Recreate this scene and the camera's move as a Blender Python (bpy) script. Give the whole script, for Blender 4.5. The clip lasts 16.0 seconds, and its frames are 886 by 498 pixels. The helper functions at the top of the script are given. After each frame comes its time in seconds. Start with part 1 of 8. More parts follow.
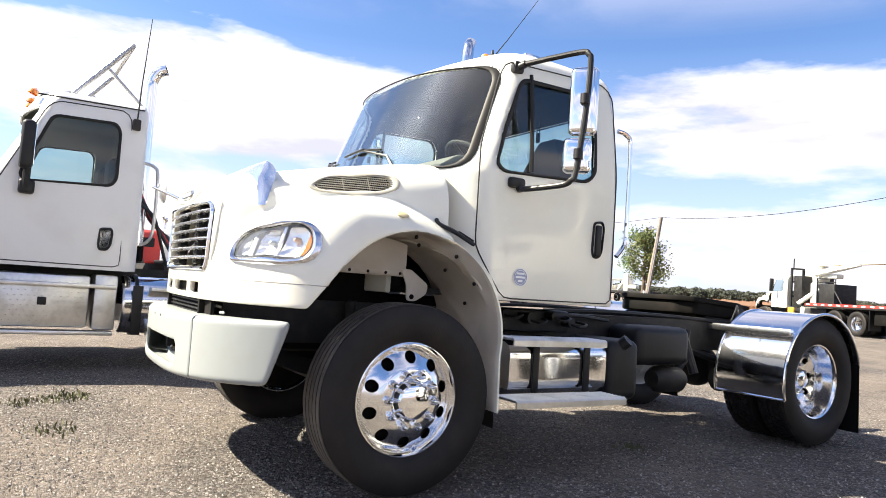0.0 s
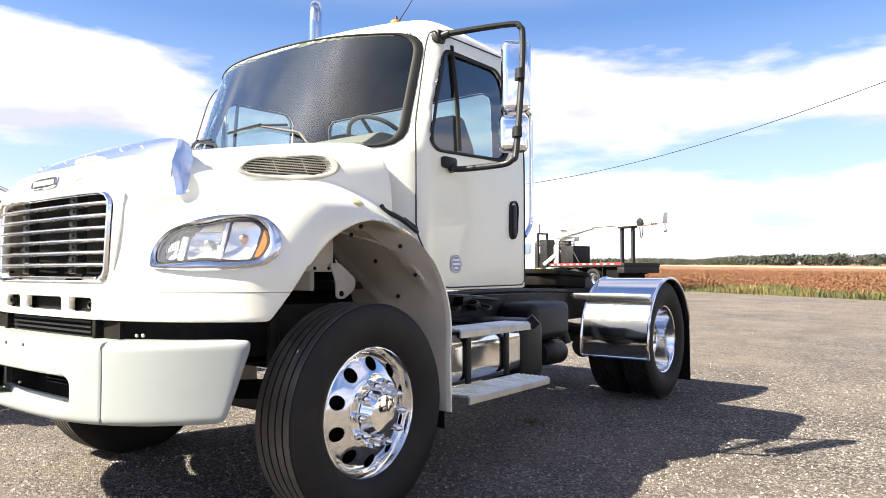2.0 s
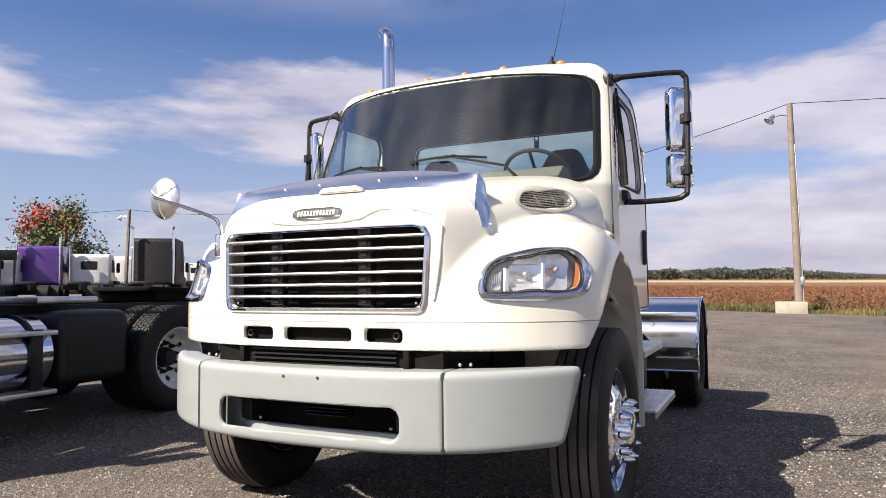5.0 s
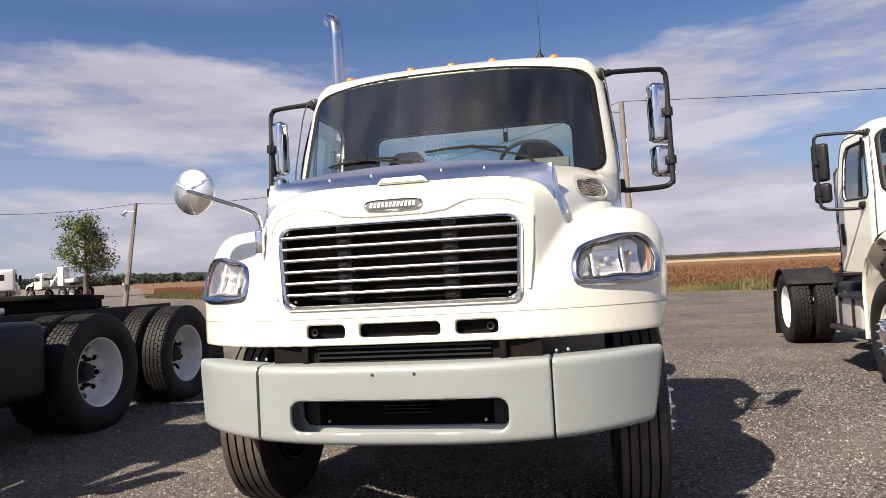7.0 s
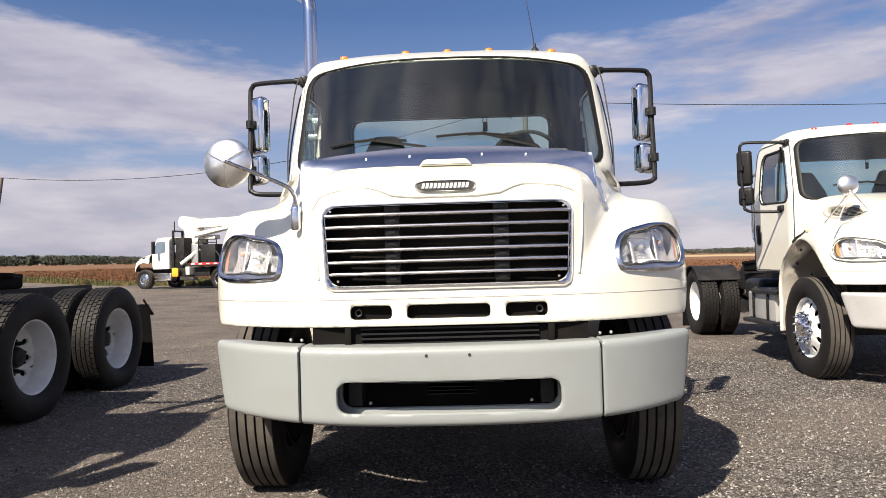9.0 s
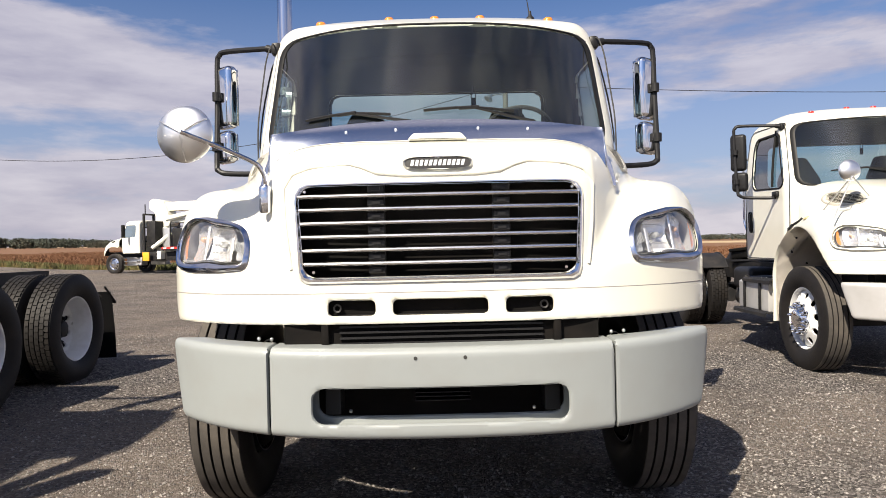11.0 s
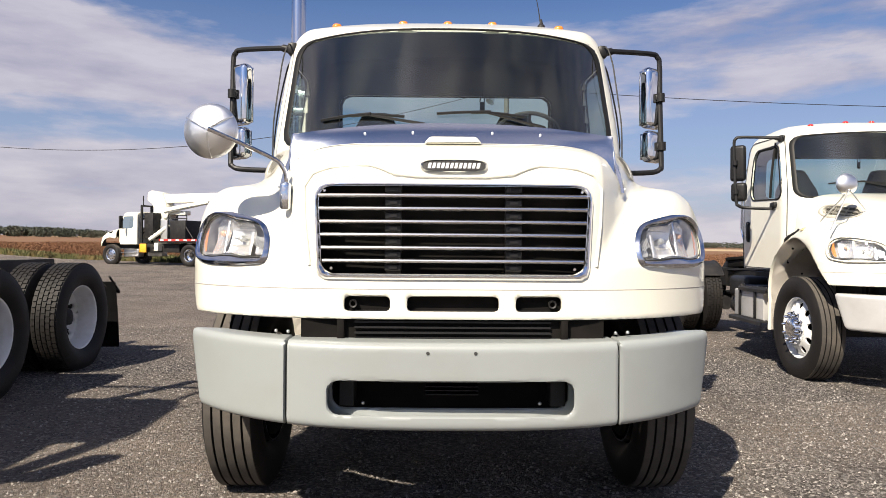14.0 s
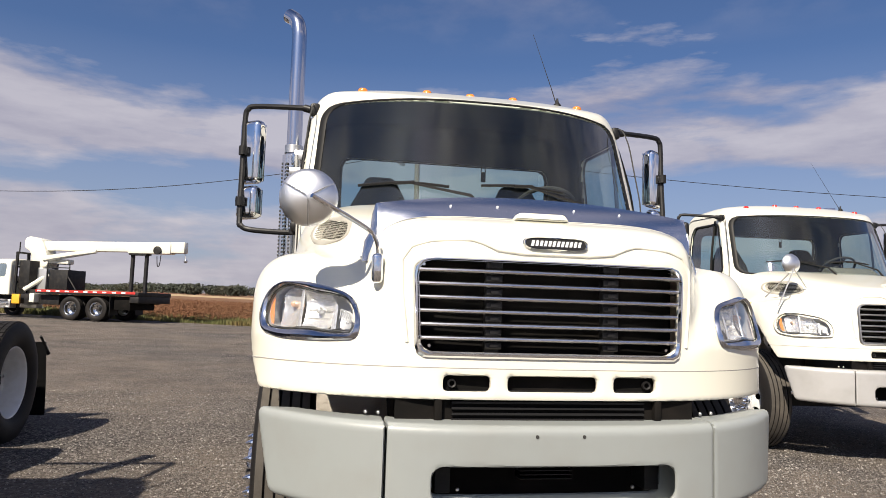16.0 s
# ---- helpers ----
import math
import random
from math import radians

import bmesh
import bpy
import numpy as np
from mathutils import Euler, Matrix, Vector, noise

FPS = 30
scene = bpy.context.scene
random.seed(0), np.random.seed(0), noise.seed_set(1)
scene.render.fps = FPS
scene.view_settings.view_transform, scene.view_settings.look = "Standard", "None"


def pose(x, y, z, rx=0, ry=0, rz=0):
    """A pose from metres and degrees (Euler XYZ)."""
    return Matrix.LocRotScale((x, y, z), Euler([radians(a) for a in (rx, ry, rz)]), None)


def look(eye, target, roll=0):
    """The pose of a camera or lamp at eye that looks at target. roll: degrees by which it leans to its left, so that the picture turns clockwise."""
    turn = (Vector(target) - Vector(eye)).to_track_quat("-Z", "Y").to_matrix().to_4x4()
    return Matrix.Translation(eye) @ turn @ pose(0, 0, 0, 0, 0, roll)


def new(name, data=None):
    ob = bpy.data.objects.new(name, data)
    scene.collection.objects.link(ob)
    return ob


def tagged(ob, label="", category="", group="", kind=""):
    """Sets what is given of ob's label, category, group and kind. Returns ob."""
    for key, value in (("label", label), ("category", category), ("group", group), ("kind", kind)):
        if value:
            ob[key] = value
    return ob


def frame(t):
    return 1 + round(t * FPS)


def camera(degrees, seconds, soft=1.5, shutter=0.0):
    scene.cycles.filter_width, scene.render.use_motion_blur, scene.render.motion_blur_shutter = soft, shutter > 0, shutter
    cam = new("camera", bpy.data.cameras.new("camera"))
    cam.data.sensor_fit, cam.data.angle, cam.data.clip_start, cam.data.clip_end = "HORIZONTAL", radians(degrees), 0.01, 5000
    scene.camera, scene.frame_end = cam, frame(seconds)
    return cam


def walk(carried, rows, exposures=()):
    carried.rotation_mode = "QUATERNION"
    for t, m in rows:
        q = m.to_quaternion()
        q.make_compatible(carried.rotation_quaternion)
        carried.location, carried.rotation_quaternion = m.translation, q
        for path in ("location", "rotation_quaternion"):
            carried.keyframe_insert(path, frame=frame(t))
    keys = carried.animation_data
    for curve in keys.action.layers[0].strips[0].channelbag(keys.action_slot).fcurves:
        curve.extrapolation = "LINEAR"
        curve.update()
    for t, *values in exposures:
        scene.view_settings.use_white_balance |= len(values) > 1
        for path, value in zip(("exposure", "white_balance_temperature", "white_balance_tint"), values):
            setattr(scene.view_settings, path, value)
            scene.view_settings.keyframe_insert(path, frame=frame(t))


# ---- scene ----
cam = camera(65.7, 16.0, soft=0.75)
PATH = [
    (0, (4.444, -0.807, 1.057), (2.744, 0.24, 1.175), 3.9),
    (0.5, (4.178, -0.903, 1.079), (2.562, 0.273, 1.163), 2.3),
    (1, (3.957, -1.01, 1.083), (2.454, 0.309, 1.115), -0.0),
    (1.5, (3.712, -1.23, 1.112), (2.338, 0.223, 1.137), -0.1),
    (2, (3.43, -1.37, 1.115), (2.22, 0.221, 1.184), -0.0),
    (2.5, (3.068, -1.488, 1.156), (1.859, 0.089, 1.384), -0.7),
    (3, (2.855, -1.733, 1.18), (1.658, -0.159, 1.472), -0.3),
    (3.5, (2.648, -1.944, 1.19), (1.608, -0.25, 1.415), -1.0),
    (4, (2.37, -2.156, 1.175), (1.433, -0.398, 1.348), -0.9),
    (4.5, (2.136, -2.348, 1.17), (1.243, -0.563, 1.299), -1.1),
    (4.7, (2.04, -2.44, 1.175), (1.159, -0.649, 1.295), -0.8),
    (6.8, (0.884, -2.885, 1.195), (0.439, -0.937, 1.289), -3.0),
    (7, (0.804, -2.9, 1.2), (0.415, -0.94, 1.28), -3.1),
    (7.5, (0.528, -2.857, 1.183), (0.308, -0.871, 1.265), -3.3),
    (8, (0.317, -2.867, 1.175), (0.17, -0.874, 1.257), -3.5),
    (8.5, (0.143, -2.97, 1.183), (0.024, -0.976, 1.265), -3.3),
    (9, (0.069, -2.997, 1.186), (0.012, -0.998, 1.229), -1.6),
    (9.2, (0.062, -2.943, 1.185), (0.034, -0.944, 1.216), -0.7),
    (11.3, (-0.009, -2.598, 1.202), (0.004, -0.598, 1.2), -1.3),
    (11.5, (-0.013, -2.595, 1.202), (-0.007, -0.595, 1.207), -1.0),
    (12, (-0.007, -2.604, 1.196), (-0.018, -0.604, 1.208), -0.4),
    (12.5, (-0.01, -2.607, 1.197), (-0.008, -0.607, 1.202), -0.3),
    (13, (-0.016, -2.62, 1.201), (-0.006, -0.62, 1.205), -0.3),
    (13.5, (-0.03, -2.649, 1.201), (-0.019, -0.649, 1.211), -0.1),
    (14, (-0.074, -2.71, 1.2), (-0.051, -0.71, 1.199), 0.4),
    (14.5, (-0.157, -2.794, 1.21), (-0.051, -0.797, 1.208), 1.4),
    (15, (-0.35, -2.731, 1.195), (-0.124, -0.744, 1.205), 2.3),
    (15.5, (-0.64, -2.632, 1.233), (-0.338, -0.656, 1.29), 1.7),
    (16, (-0.923, -2.571, 1.261), (-0.577, -0.609, 1.435), 1.8),
]
walk(cam, [(t, look(eye, target, roll)) for t, eye, target, roll in PATH],
     exposures=[(0.0, 2.10, 7000, 8), (1.5, 2.14, 7000, 8), (2.5, 1.95, 6900, 8), (3.5, 1.58, 6900, 10), (4.5, 1.32, 6800, 14), (7.0, 0.97, 6900, 12), (12.5, 0.98, 6900, 12), (15.0, 0.89, 6900, 12), (16.0, 0.73, 6900, 12)])

# ---- light ----
SUN = Vector((-0.53, -0.89, 1.0)).normalized()
world = bpy.data.worlds.new("sky")
scene.world = world
world.use_nodes = True
wn, wl = world.node_tree.nodes, world.node_tree.links
wn.clear()


def wnode(kind, **values):
    n = wn.new(kind)
    for k, v in values.items():
        n.inputs[k].default_value = v
    return n


w_out, w_bg = wn.new("ShaderNodeOutputWorld"), wn.new("ShaderNodeBackground")
sky = wn.new("ShaderNodeTexSky")
sky.sky_type, sky.sun_disc = "NISHITA", False
sky.sun_elevation = math.asin(SUN.z)
sky.sun_rotation = math.atan2(SUN.x, SUN.y)
sky.air_density, sky.dust_density, sky.ozone_density = 1.0, 1.2, 3.0
w_co = wn.new("ShaderNodeTexCoord")
w_sep = wn.new("ShaderNodeSeparateXYZ")
wl.new(w_co.outputs["Generated"], w_sep.inputs[0])
# clouds lie on a plane high above: the direction divided by its height
w_h = wnode("ShaderNodeMath"); w_h.operation = "MAXIMUM"; w_h.inputs[1].default_value = 0.02
wl.new(w_sep.outputs[2], w_h.inputs[0])
w_add = wn.new("ShaderNodeMath"); w_add.operation = "ADD"; w_add.inputs[1].default_value = 0.11
wl.new(w_h.outputs[0], w_add.inputs[0])
w_div = wn.new("ShaderNodeVectorMath"); w_div.operation = "DIVIDE"
w_cmb = wn.new("ShaderNodeCombineXYZ")
for k in range(3):
    wl.new(w_add.outputs[0], w_cmb.inputs[k])
wl.new(w_co.outputs["Generated"], w_div.inputs[0])
wl.new(w_cmb.outputs[0], w_div.inputs[1])
def cloud_noise(offset):
    """Heaped cloud cover: one noise over the plane, moved by an offset."""
    mp = wn.new("ShaderNodeMapping")
    mp.inputs["Location"].default_value = (15.365 + offset[0], 2.129 + offset[1], 0.4)
    mp.inputs["Rotation"].default_value = (0, 0, 1.0)
    mp.inputs["Scale"].default_value = (0.5, 0.5, 0.6)
    wl.new(w_div.outputs[0], mp.inputs[0])
    n = wn.new("ShaderNodeTexNoise")
    n.inputs["Scale"].default_value, n.inputs["Detail"].default_value, n.inputs["Roughness"].default_value = 2.6, 9.0, 0.55
    wl.new(mp.outputs[0], n.inputs["Vector"])
    return n


def wmath(op, a, b):
    n = wn.new("ShaderNodeMath"); n.operation = op
    for k, v in ((0, a), (1, b)):
        if isinstance(v, (int, float)):
            n.inputs[k].default_value = v
        else:
            wl.new(v, n.inputs[k])
    return n.outputs[0]


w_elev = wmath("ARCSINE", w_sep.outputs[2], 0.0)
w_flat = wn.new("ShaderNodeVectorMath"); w_flat.operation = "MULTIPLY"
w_flat.inputs[1].default_value = (1, 1, 0)
wl.new(w_co.outputs["Generated"], w_flat.inputs[0])
w_round = wn.new("ShaderNodeVectorMath"); w_round.operation = "NORMALIZE"
wl.new(w_flat.outputs[0], w_round.inputs[0])
w_up = wn.new("ShaderNodeCombineXYZ")
wl.new(wmath("MULTIPLY", w_elev, 4.2), w_up.inputs[2])


def belt_noise(rise):
    """Cloud lying in long flat banks: noise round the horizon, drawn out sideways."""
    add = wn.new("ShaderNodeVectorMath"); add.operation = "ADD"
    wl.new(w_round.outputs[0], add.inputs[0])
    wl.new(w_up.outputs[0], add.inputs[1])
    mp = wn.new("ShaderNodeMapping")
    mp.inputs["Location"].default_value = (BELT[0], BELT[1], BELT[2] + rise)
    wl.new(add.outputs[0], mp.inputs[0])
    n = wn.new("ShaderNodeTexNoise")
    n.inputs["Scale"].default_value, n.inputs["Detail"].default_value, n.inputs["Roughness"].default_value = 2.1, 9.0, 0.56
    wl.new(mp.outputs[0], n.inputs["Vector"])
    return n


BELT = (3.1, 7.7, 1.3)
w_n = belt_noise(0.0)
w_n2 = belt_noise(0.16)
# cover by height: a low belt, a gap, a thick bank, then clear sky
w_prof = wn.new("ShaderNodeValToRGB")
w_prof.color_ramp.interpolation = "EASE"
el = w_prof.color_ramp.elements
el[0].position, el[0].color = 0.0, (0.60,) * 3 + (1,)
el[1].position, el[1].color = 1.0, (0.36,) * 3 + (1,)
for deg, v in ((6.0, 0.58), (9.0, 0.46), (12.5, 0.66), (16.0, 0.62), (20.0, 0.42), (26.0, 0.36)):
    el.new(deg / 60.0).color = (v,) * 3 + (1,)
wl.new(wmath("DIVIDE", w_elev, radians(60)), w_prof.inputs[0])
w_belt = wn.new("ShaderNodeValToRGB")
w_belt.color_ramp.elements[0].position, w_belt.color_ramp.elements[1].position = 0.50, 0.60
wl.new(wmath("ADD", w_n.outputs["Fac"], wmath("SUBTRACT", w_prof.outputs["Color"], 0.5)), w_belt.inputs[0])
w_heap = cloud_noise((0.7, 0.4))
w_hr = wn.new("ShaderNodeValToRGB")
w_hr.color_ramp.elements[0].position, w_hr.color_ramp.elements[1].position = 0.46, 0.60
wl.new(w_heap.outputs["Fac"], w_hr.inputs[0])
w_high = wn.new("ShaderNodeMapRange")
w_high.inputs["From Min"].default_value, w_high.inputs["From Max"].default_value = 0.36, 0.56
wl.new(w_elev, w_high.inputs["Value"])
w_cover = wmath("MAXIMUM", w_belt.outputs["Color"], wmath("MULTIPLY", w_hr.outputs["Color"], w_high.outputs["Result"]))
# the side turned to the sun is bright, and clouds near the sun glow
w_lit = wmath("ADD", 0.55, wmath("MULTIPLY", wmath("SUBTRACT", w_n.outputs["Fac"], w_n2.outputs["Fac"]), 4.5))
w_dot = wn.new("ShaderNodeVectorMath"); w_dot.operation = "DOT_PRODUCT"
wl.new(w_co.outputs["Generated"], w_dot.inputs[0])
w_dot.inputs[1].default_value = SUN
w_glow = wmath("ADD", 1.0, wmath("MULTIPLY", wmath("POWER", wmath("MAXIMUM", w_dot.outputs["Value"], 0.0), 20.0), 4.5))
# haze thickens towards the horizon
w_hz = wn.new("ShaderNodeMapRange")
w_hz.inputs["From Min"].default_value, w_hz.inputs["From Max"].default_value = 0.0, 0.34
w_hz.inputs["To Min"].default_value, w_hz.inputs["To Max"].default_value = 0.65, 0.0
wl.new(w_h.outputs[0], w_hz.inputs["Value"])
w_shade = wn.new("ShaderNodeMix"); w_shade.data_type = "RGBA"
w_shade.inputs["A"].default_value = (7.0, 6.8, 8.8, 1)
w_shade.inputs["B"].default_value = (11.7, 11.4, 12.8, 1)
wl.new(w_lit, w_shade.inputs["Factor"])
w_bright = wn.new("ShaderNodeVectorMath"); w_bright.operation = "SCALE"
wl.new(w_shade.outputs["Result"], w_bright.inputs[0])
wl.new(w_glow, w_bright.inputs["Scale"])
w_m0 = wn.new("ShaderNodeMix"); w_m0.data_type = "RGBA"
wl.new(w_hz.outputs["Result"], w_m0.inputs["Factor"])
w_gain = wn.new("ShaderNodeVectorMath"); w_gain.operation = "MULTIPLY"
w_gain.inputs[1].default_value = (1.15, 1.42, 1.88)
wl.new(sky.outputs[0], w_gain.inputs[0])
wl.new(w_gain.outputs[0], w_m0.inputs["A"])
w_m0.inputs["B"].default_value = (8.5, 9.3, 11.8, 1)
w_cf = wn.new("ShaderNodeMath"); w_cf.operation = "MULTIPLY"; w_cf.inputs[1].default_value = 0.85
# cover thins out overhead
w_thin = wmath("SUBTRACT", 1.0, wmath("MULTIPLY", w_h.outputs[0], 0.35))
wl.new(wmath("MULTIPLY", w_cover, w_thin), w_cf.inputs[0])
w_m1 = wn.new("ShaderNodeMix"); w_m1.data_type = "RGBA"
wl.new(w_cf.outputs[0], w_m1.inputs["Factor"])
wl.new(w_m0.outputs["Result"], w_m1.inputs["A"])
wl.new(w_bright.outputs[0], w_m1.inputs["B"])
wl.new(w_m1.outputs["Result"], w_bg.inputs["Color"])
w_bg.inputs["Strength"].default_value = 0.0305
wl.new(w_bg.outputs[0], w_out.inputs[0])
sun = new("sun", bpy.data.lights.new("sun", "SUN"))
sun.data.energy, sun.data.angle, sun.data.color = 5.0, radians(0.55), (1.0, 0.93, 0.80)
sun.matrix_world = look(SUN * 50, (0, 0, 0))


# ---- materials ----
def material(name, color, rough=0.5, metal=0.0, coat=0.0, spec=0.5, noise_scale=0.0, noise_amount=0.0, bump=0.0, bump_scale=0.0, dirt=None, dirt_scale=2.0, dirt_amount=0.0, rough_var=0.0):
    """A principled material with colour variation at one scale, stains at another, and fine relief."""
    m = bpy.data.materials.new(name)
    m.use_nodes = True
    nt = m.node_tree
    b = nt.nodes["Principled BSDF"]
    b.inputs["Base Color"].default_value = (*color, 1)
    b.inputs["Roughness"].default_value, b.inputs["Metallic"].default_value = rough, metal
    b.inputs["Coat Weight"].default_value, b.inputs["Coat Roughness"].default_value = coat, 0.04
    b.inputs["Specular IOR Level"].default_value = spec
    tc = nt.nodes.new("ShaderNodeTexCoord")

    def tex(scale, detail=5.0):
        t = nt.nodes.new("ShaderNodeTexNoise")
        t.inputs["Scale"].default_value, t.inputs["Detail"].default_value = scale, detail
        nt.links.new(tc.outputs["Object"], t.inputs["Vector"])
        return t
    last = None
    if noise_amount:
        t = tex(noise_scale)
        mx = nt.nodes.new("ShaderNodeMix"); mx.data_type = "RGBA"
        mx.inputs["A"].default_value = (*[c * (1 - noise_amount) for c in color], 1)
        mx.inputs["B"].default_value = (*[min(1, c * (1 + noise_amount)) for c in color], 1)
        nt.links.new(t.outputs["Fac"], mx.inputs["Factor"])
        last = mx.outputs["Result"]
    if dirt:
        t = tex(dirt_scale, 8.0)
        r = nt.nodes.new("ShaderNodeValToRGB")
        r.color_ramp.elements[0].position, r.color_ramp.elements[1].position = 0.48, 0.72
        r.color_ramp.elements[1].color = (dirt_amount,) * 3 + (1,)
        nt.links.new(t.outputs["Fac"], r.inputs[0])
        mx = nt.nodes.new("ShaderNodeMix"); mx.data_type = "RGBA"
        nt.links.new(r.outputs["Color"], mx.inputs["Factor"])
        if last:
            nt.links.new(last, mx.inputs["A"])
        else:
            mx.inputs["A"].default_value = (*color, 1)
        mx.inputs["B"].default_value = (*dirt, 1)
        last = mx.outputs["Result"]
    if last:
        nt.links.new(last, b.inputs["Base Color"])
    if rough_var:
        t = tex(3.0, 6.0)
        mr = nt.nodes.new("ShaderNodeMapRange")
        mr.inputs["To Min"].default_value, mr.inputs["To Max"].default_value = max(0, rough - rough_var), rough + rough_var
        nt.links.new(t.outputs["Fac"], mr.inputs["Value"])
        nt.links.new(mr.outputs["Result"], b.inputs["Roughness"])
    if bump:
        t = tex(bump_scale)
        bp = nt.nodes.new("ShaderNodeBump")
        bp.inputs["Strength"].default_value, bp.inputs["Distance"].default_value = bump, 0.01
        nt.links.new(t.outputs["Fac"], bp.inputs["Height"])
        nt.links.new(bp.outputs[0], b.inputs["Normal"])
    return m


def glass_material(name, tint, gloss_rough=0.0, base=0.045, gloss=(1, 1, 1), film=None):
    """Thin pane: lets light straight through, mirrors more the flatter it is looked at."""
    m = bpy.data.materials.new(name)
    m.use_nodes = True
    nt = m.node_tree
    nt.nodes.clear()
    out, mix = nt.nodes.new("ShaderNodeOutputMaterial"), nt.nodes.new("ShaderNodeMixShader")
    tr, gl, lw = nt.nodes.new("ShaderNodeBsdfTransparent"), nt.nodes.new("ShaderNodeBsdfGlossy"), nt.nodes.new("ShaderNodeLayerWeight")
    tr.inputs["Color"].default_value = (*tint, 1)
    gl.inputs["Roughness"].default_value = gloss_rough
    gl.inputs["Color"].default_value = (*gloss, 1)
    lw.inputs["Blend"].default_value = 0.5
    pw, ma = nt.nodes.new("ShaderNodeMath"), nt.nodes.new("ShaderNodeMath")
    pw.operation, ma.operation = "POWER", "MULTIPLY_ADD"
    pw.inputs[1].default_value = 2.8
    ma.inputs[1].default_value, ma.inputs[2].default_value = 0.9, base
    nt.links.new(lw.outputs["Facing"], pw.inputs[0])
    nt.links.new(pw.outputs[0], ma.inputs[0])
    nt.links.new(ma.outputs[0], mix.inputs[0])
    nt.links.new(tr.outputs[0], mix.inputs[1])
    nt.links.new(gl.outputs[0], mix.inputs[2])
    nt.links.new(mix.outputs[0], out.inputs[0])
    if film:
        # a thin film of dust, streaks also paint reflections: colour, least and most cover
        tint, least, most = film
        co, mp, no, mr = (nt.nodes.new("ShaderNode" + k) for k in ("TexCoord", "Mapping", "TexNoise", "MapRange"))
        mp.inputs["Rotation"].default_value = (0.0, 0.5, 0.0)
        mp.inputs["Scale"].default_value = (5.0, 2.0, 1.3)
        no.inputs["Scale"].default_value, no.inputs["Detail"].default_value = 1.3, 8.0
        mr.inputs["From Min"].default_value, mr.inputs["From Max"].default_value = 0.42, 0.72
        mr.inputs["To Min"].default_value, mr.inputs["To Max"].default_value = least, most
        df, mx = nt.nodes.new("ShaderNodeBsdfDiffuse"), nt.nodes.new("ShaderNodeMixShader")
        df.inputs["Color"].default_value = (*tint, 1)
        nt.links.new(co.outputs["Object"], mp.inputs["Vector"])
        nt.links.new(mp.outputs[0], no.inputs["Vector"])
        nt.links.new(no.outputs["Fac"], mr.inputs["Value"])
        nt.links.new(mr.outputs["Result"], mx.inputs[0])
        nt.links.new(mix.outputs[0], mx.inputs[1])
        nt.links.new(df.outputs[0], mx.inputs[2])
        nt.links.new(mx.outputs[0], out.inputs[0])
    return m


M = {}
M["paint"] = material("white_paint", (0.713, 0.705, 0.618), 0.28, coat=0.7, noise_scale=1.3, noise_amount=0.02, dirt=(0.6014, 0.5723, 0.5044), dirt_scale=3.5, dirt_amount=0.16)
M["paint_old"] = material("aged_white_paint", (0.66, 0.66, 0.65), 0.35, coat=0.3, noise_scale=2.0, noise_amount=0.03, dirt=(0.5, 0.47, 0.42), dirt_scale=2.5, dirt_amount=0.3)
M["bumper"] = material("pale_grey_bumper_paint", (0.2479, 0.2697, 0.2697), 0.45, coat=0.25, noise_scale=14, noise_amount=0.03, dirt=(0.2175, 0.2175, 0.2044), dirt_scale=5.0, dirt_amount=0.3, rough_var=0.08)
M["chrome"] = material("chrome", (0.82, 0.83, 0.85), 0.04, metal=1.0, noise_scale=6, noise_amount=0.02, rough_var=0.03)
M["polished"] = material("polished_aluminium", (0.78, 0.785, 0.80), 0.11, metal=1.0, noise_scale=9, noise_amount=0.05, rough_var=0.06, bump=0.05, bump_scale=4)
M["bar"] = material("bright_grille_bar", (0.86, 0.86, 0.87), 0.24, metal=1.0, noise_scale=9, noise_amount=0.05, rough_var=0.05)
M["bezel"] = material("darkened_chrome", (0.60, 0.62, 0.68), 0.13, metal=1.0, noise_scale=6, noise_amount=0.03, rough_var=0.04)
M["dish"] = material("polished_stainless_dish", (0.93, 0.93, 0.92), 0.33, metal=1.0, noise_scale=7, noise_amount=0.04, rough_var=0.06)
M["lamp_dark"] = material("smoked_lamp_housing", (0.36, 0.36, 0.37), 0.4, metal=0.3, noise_scale=30, noise_amount=0.1)
M["alu"] = material("brushed_aluminium", (0.62, 0.62, 0.62), 0.38, metal=1.0, noise_scale=30, noise_amount=0.12, dirt=(0.3, 0.29, 0.27), dirt_scale=6, dirt_amount=0.5, rough_var=0.1)
M["shield"] = material("steel_blue_mirror_sheet", (0.74, 0.76, 0.82), 0.22, metal=1.0, noise_scale=5, noise_amount=0.04, rough_var=0.05)
M["silver"] = material("silver_grey_paint", (0.47, 0.47, 0.47), 0.4, metal=0.35, noise_scale=12, noise_amount=0.05, dirt=(0.3, 0.29, 0.27), dirt_scale=5, dirt_amount=0.3)
M["black"] = material("black_plastic", (0.011, 0.011, 0.012), 0.45, spec=0.3, noise_scale=20, noise_amount=0.2, bump=0.1, bump_scale=120, rough_var=0.08)
M["satin_black"] = material("satin_black_steel", (0.012, 0.012, 0.013), 0.55, spec=0.3, noise_scale=8, noise_amount=0.3, dirt=(0.07, 0.06, 0.05), dirt_scale=7, dirt_amount=0.3, bump=0.15, bump_scale=40)
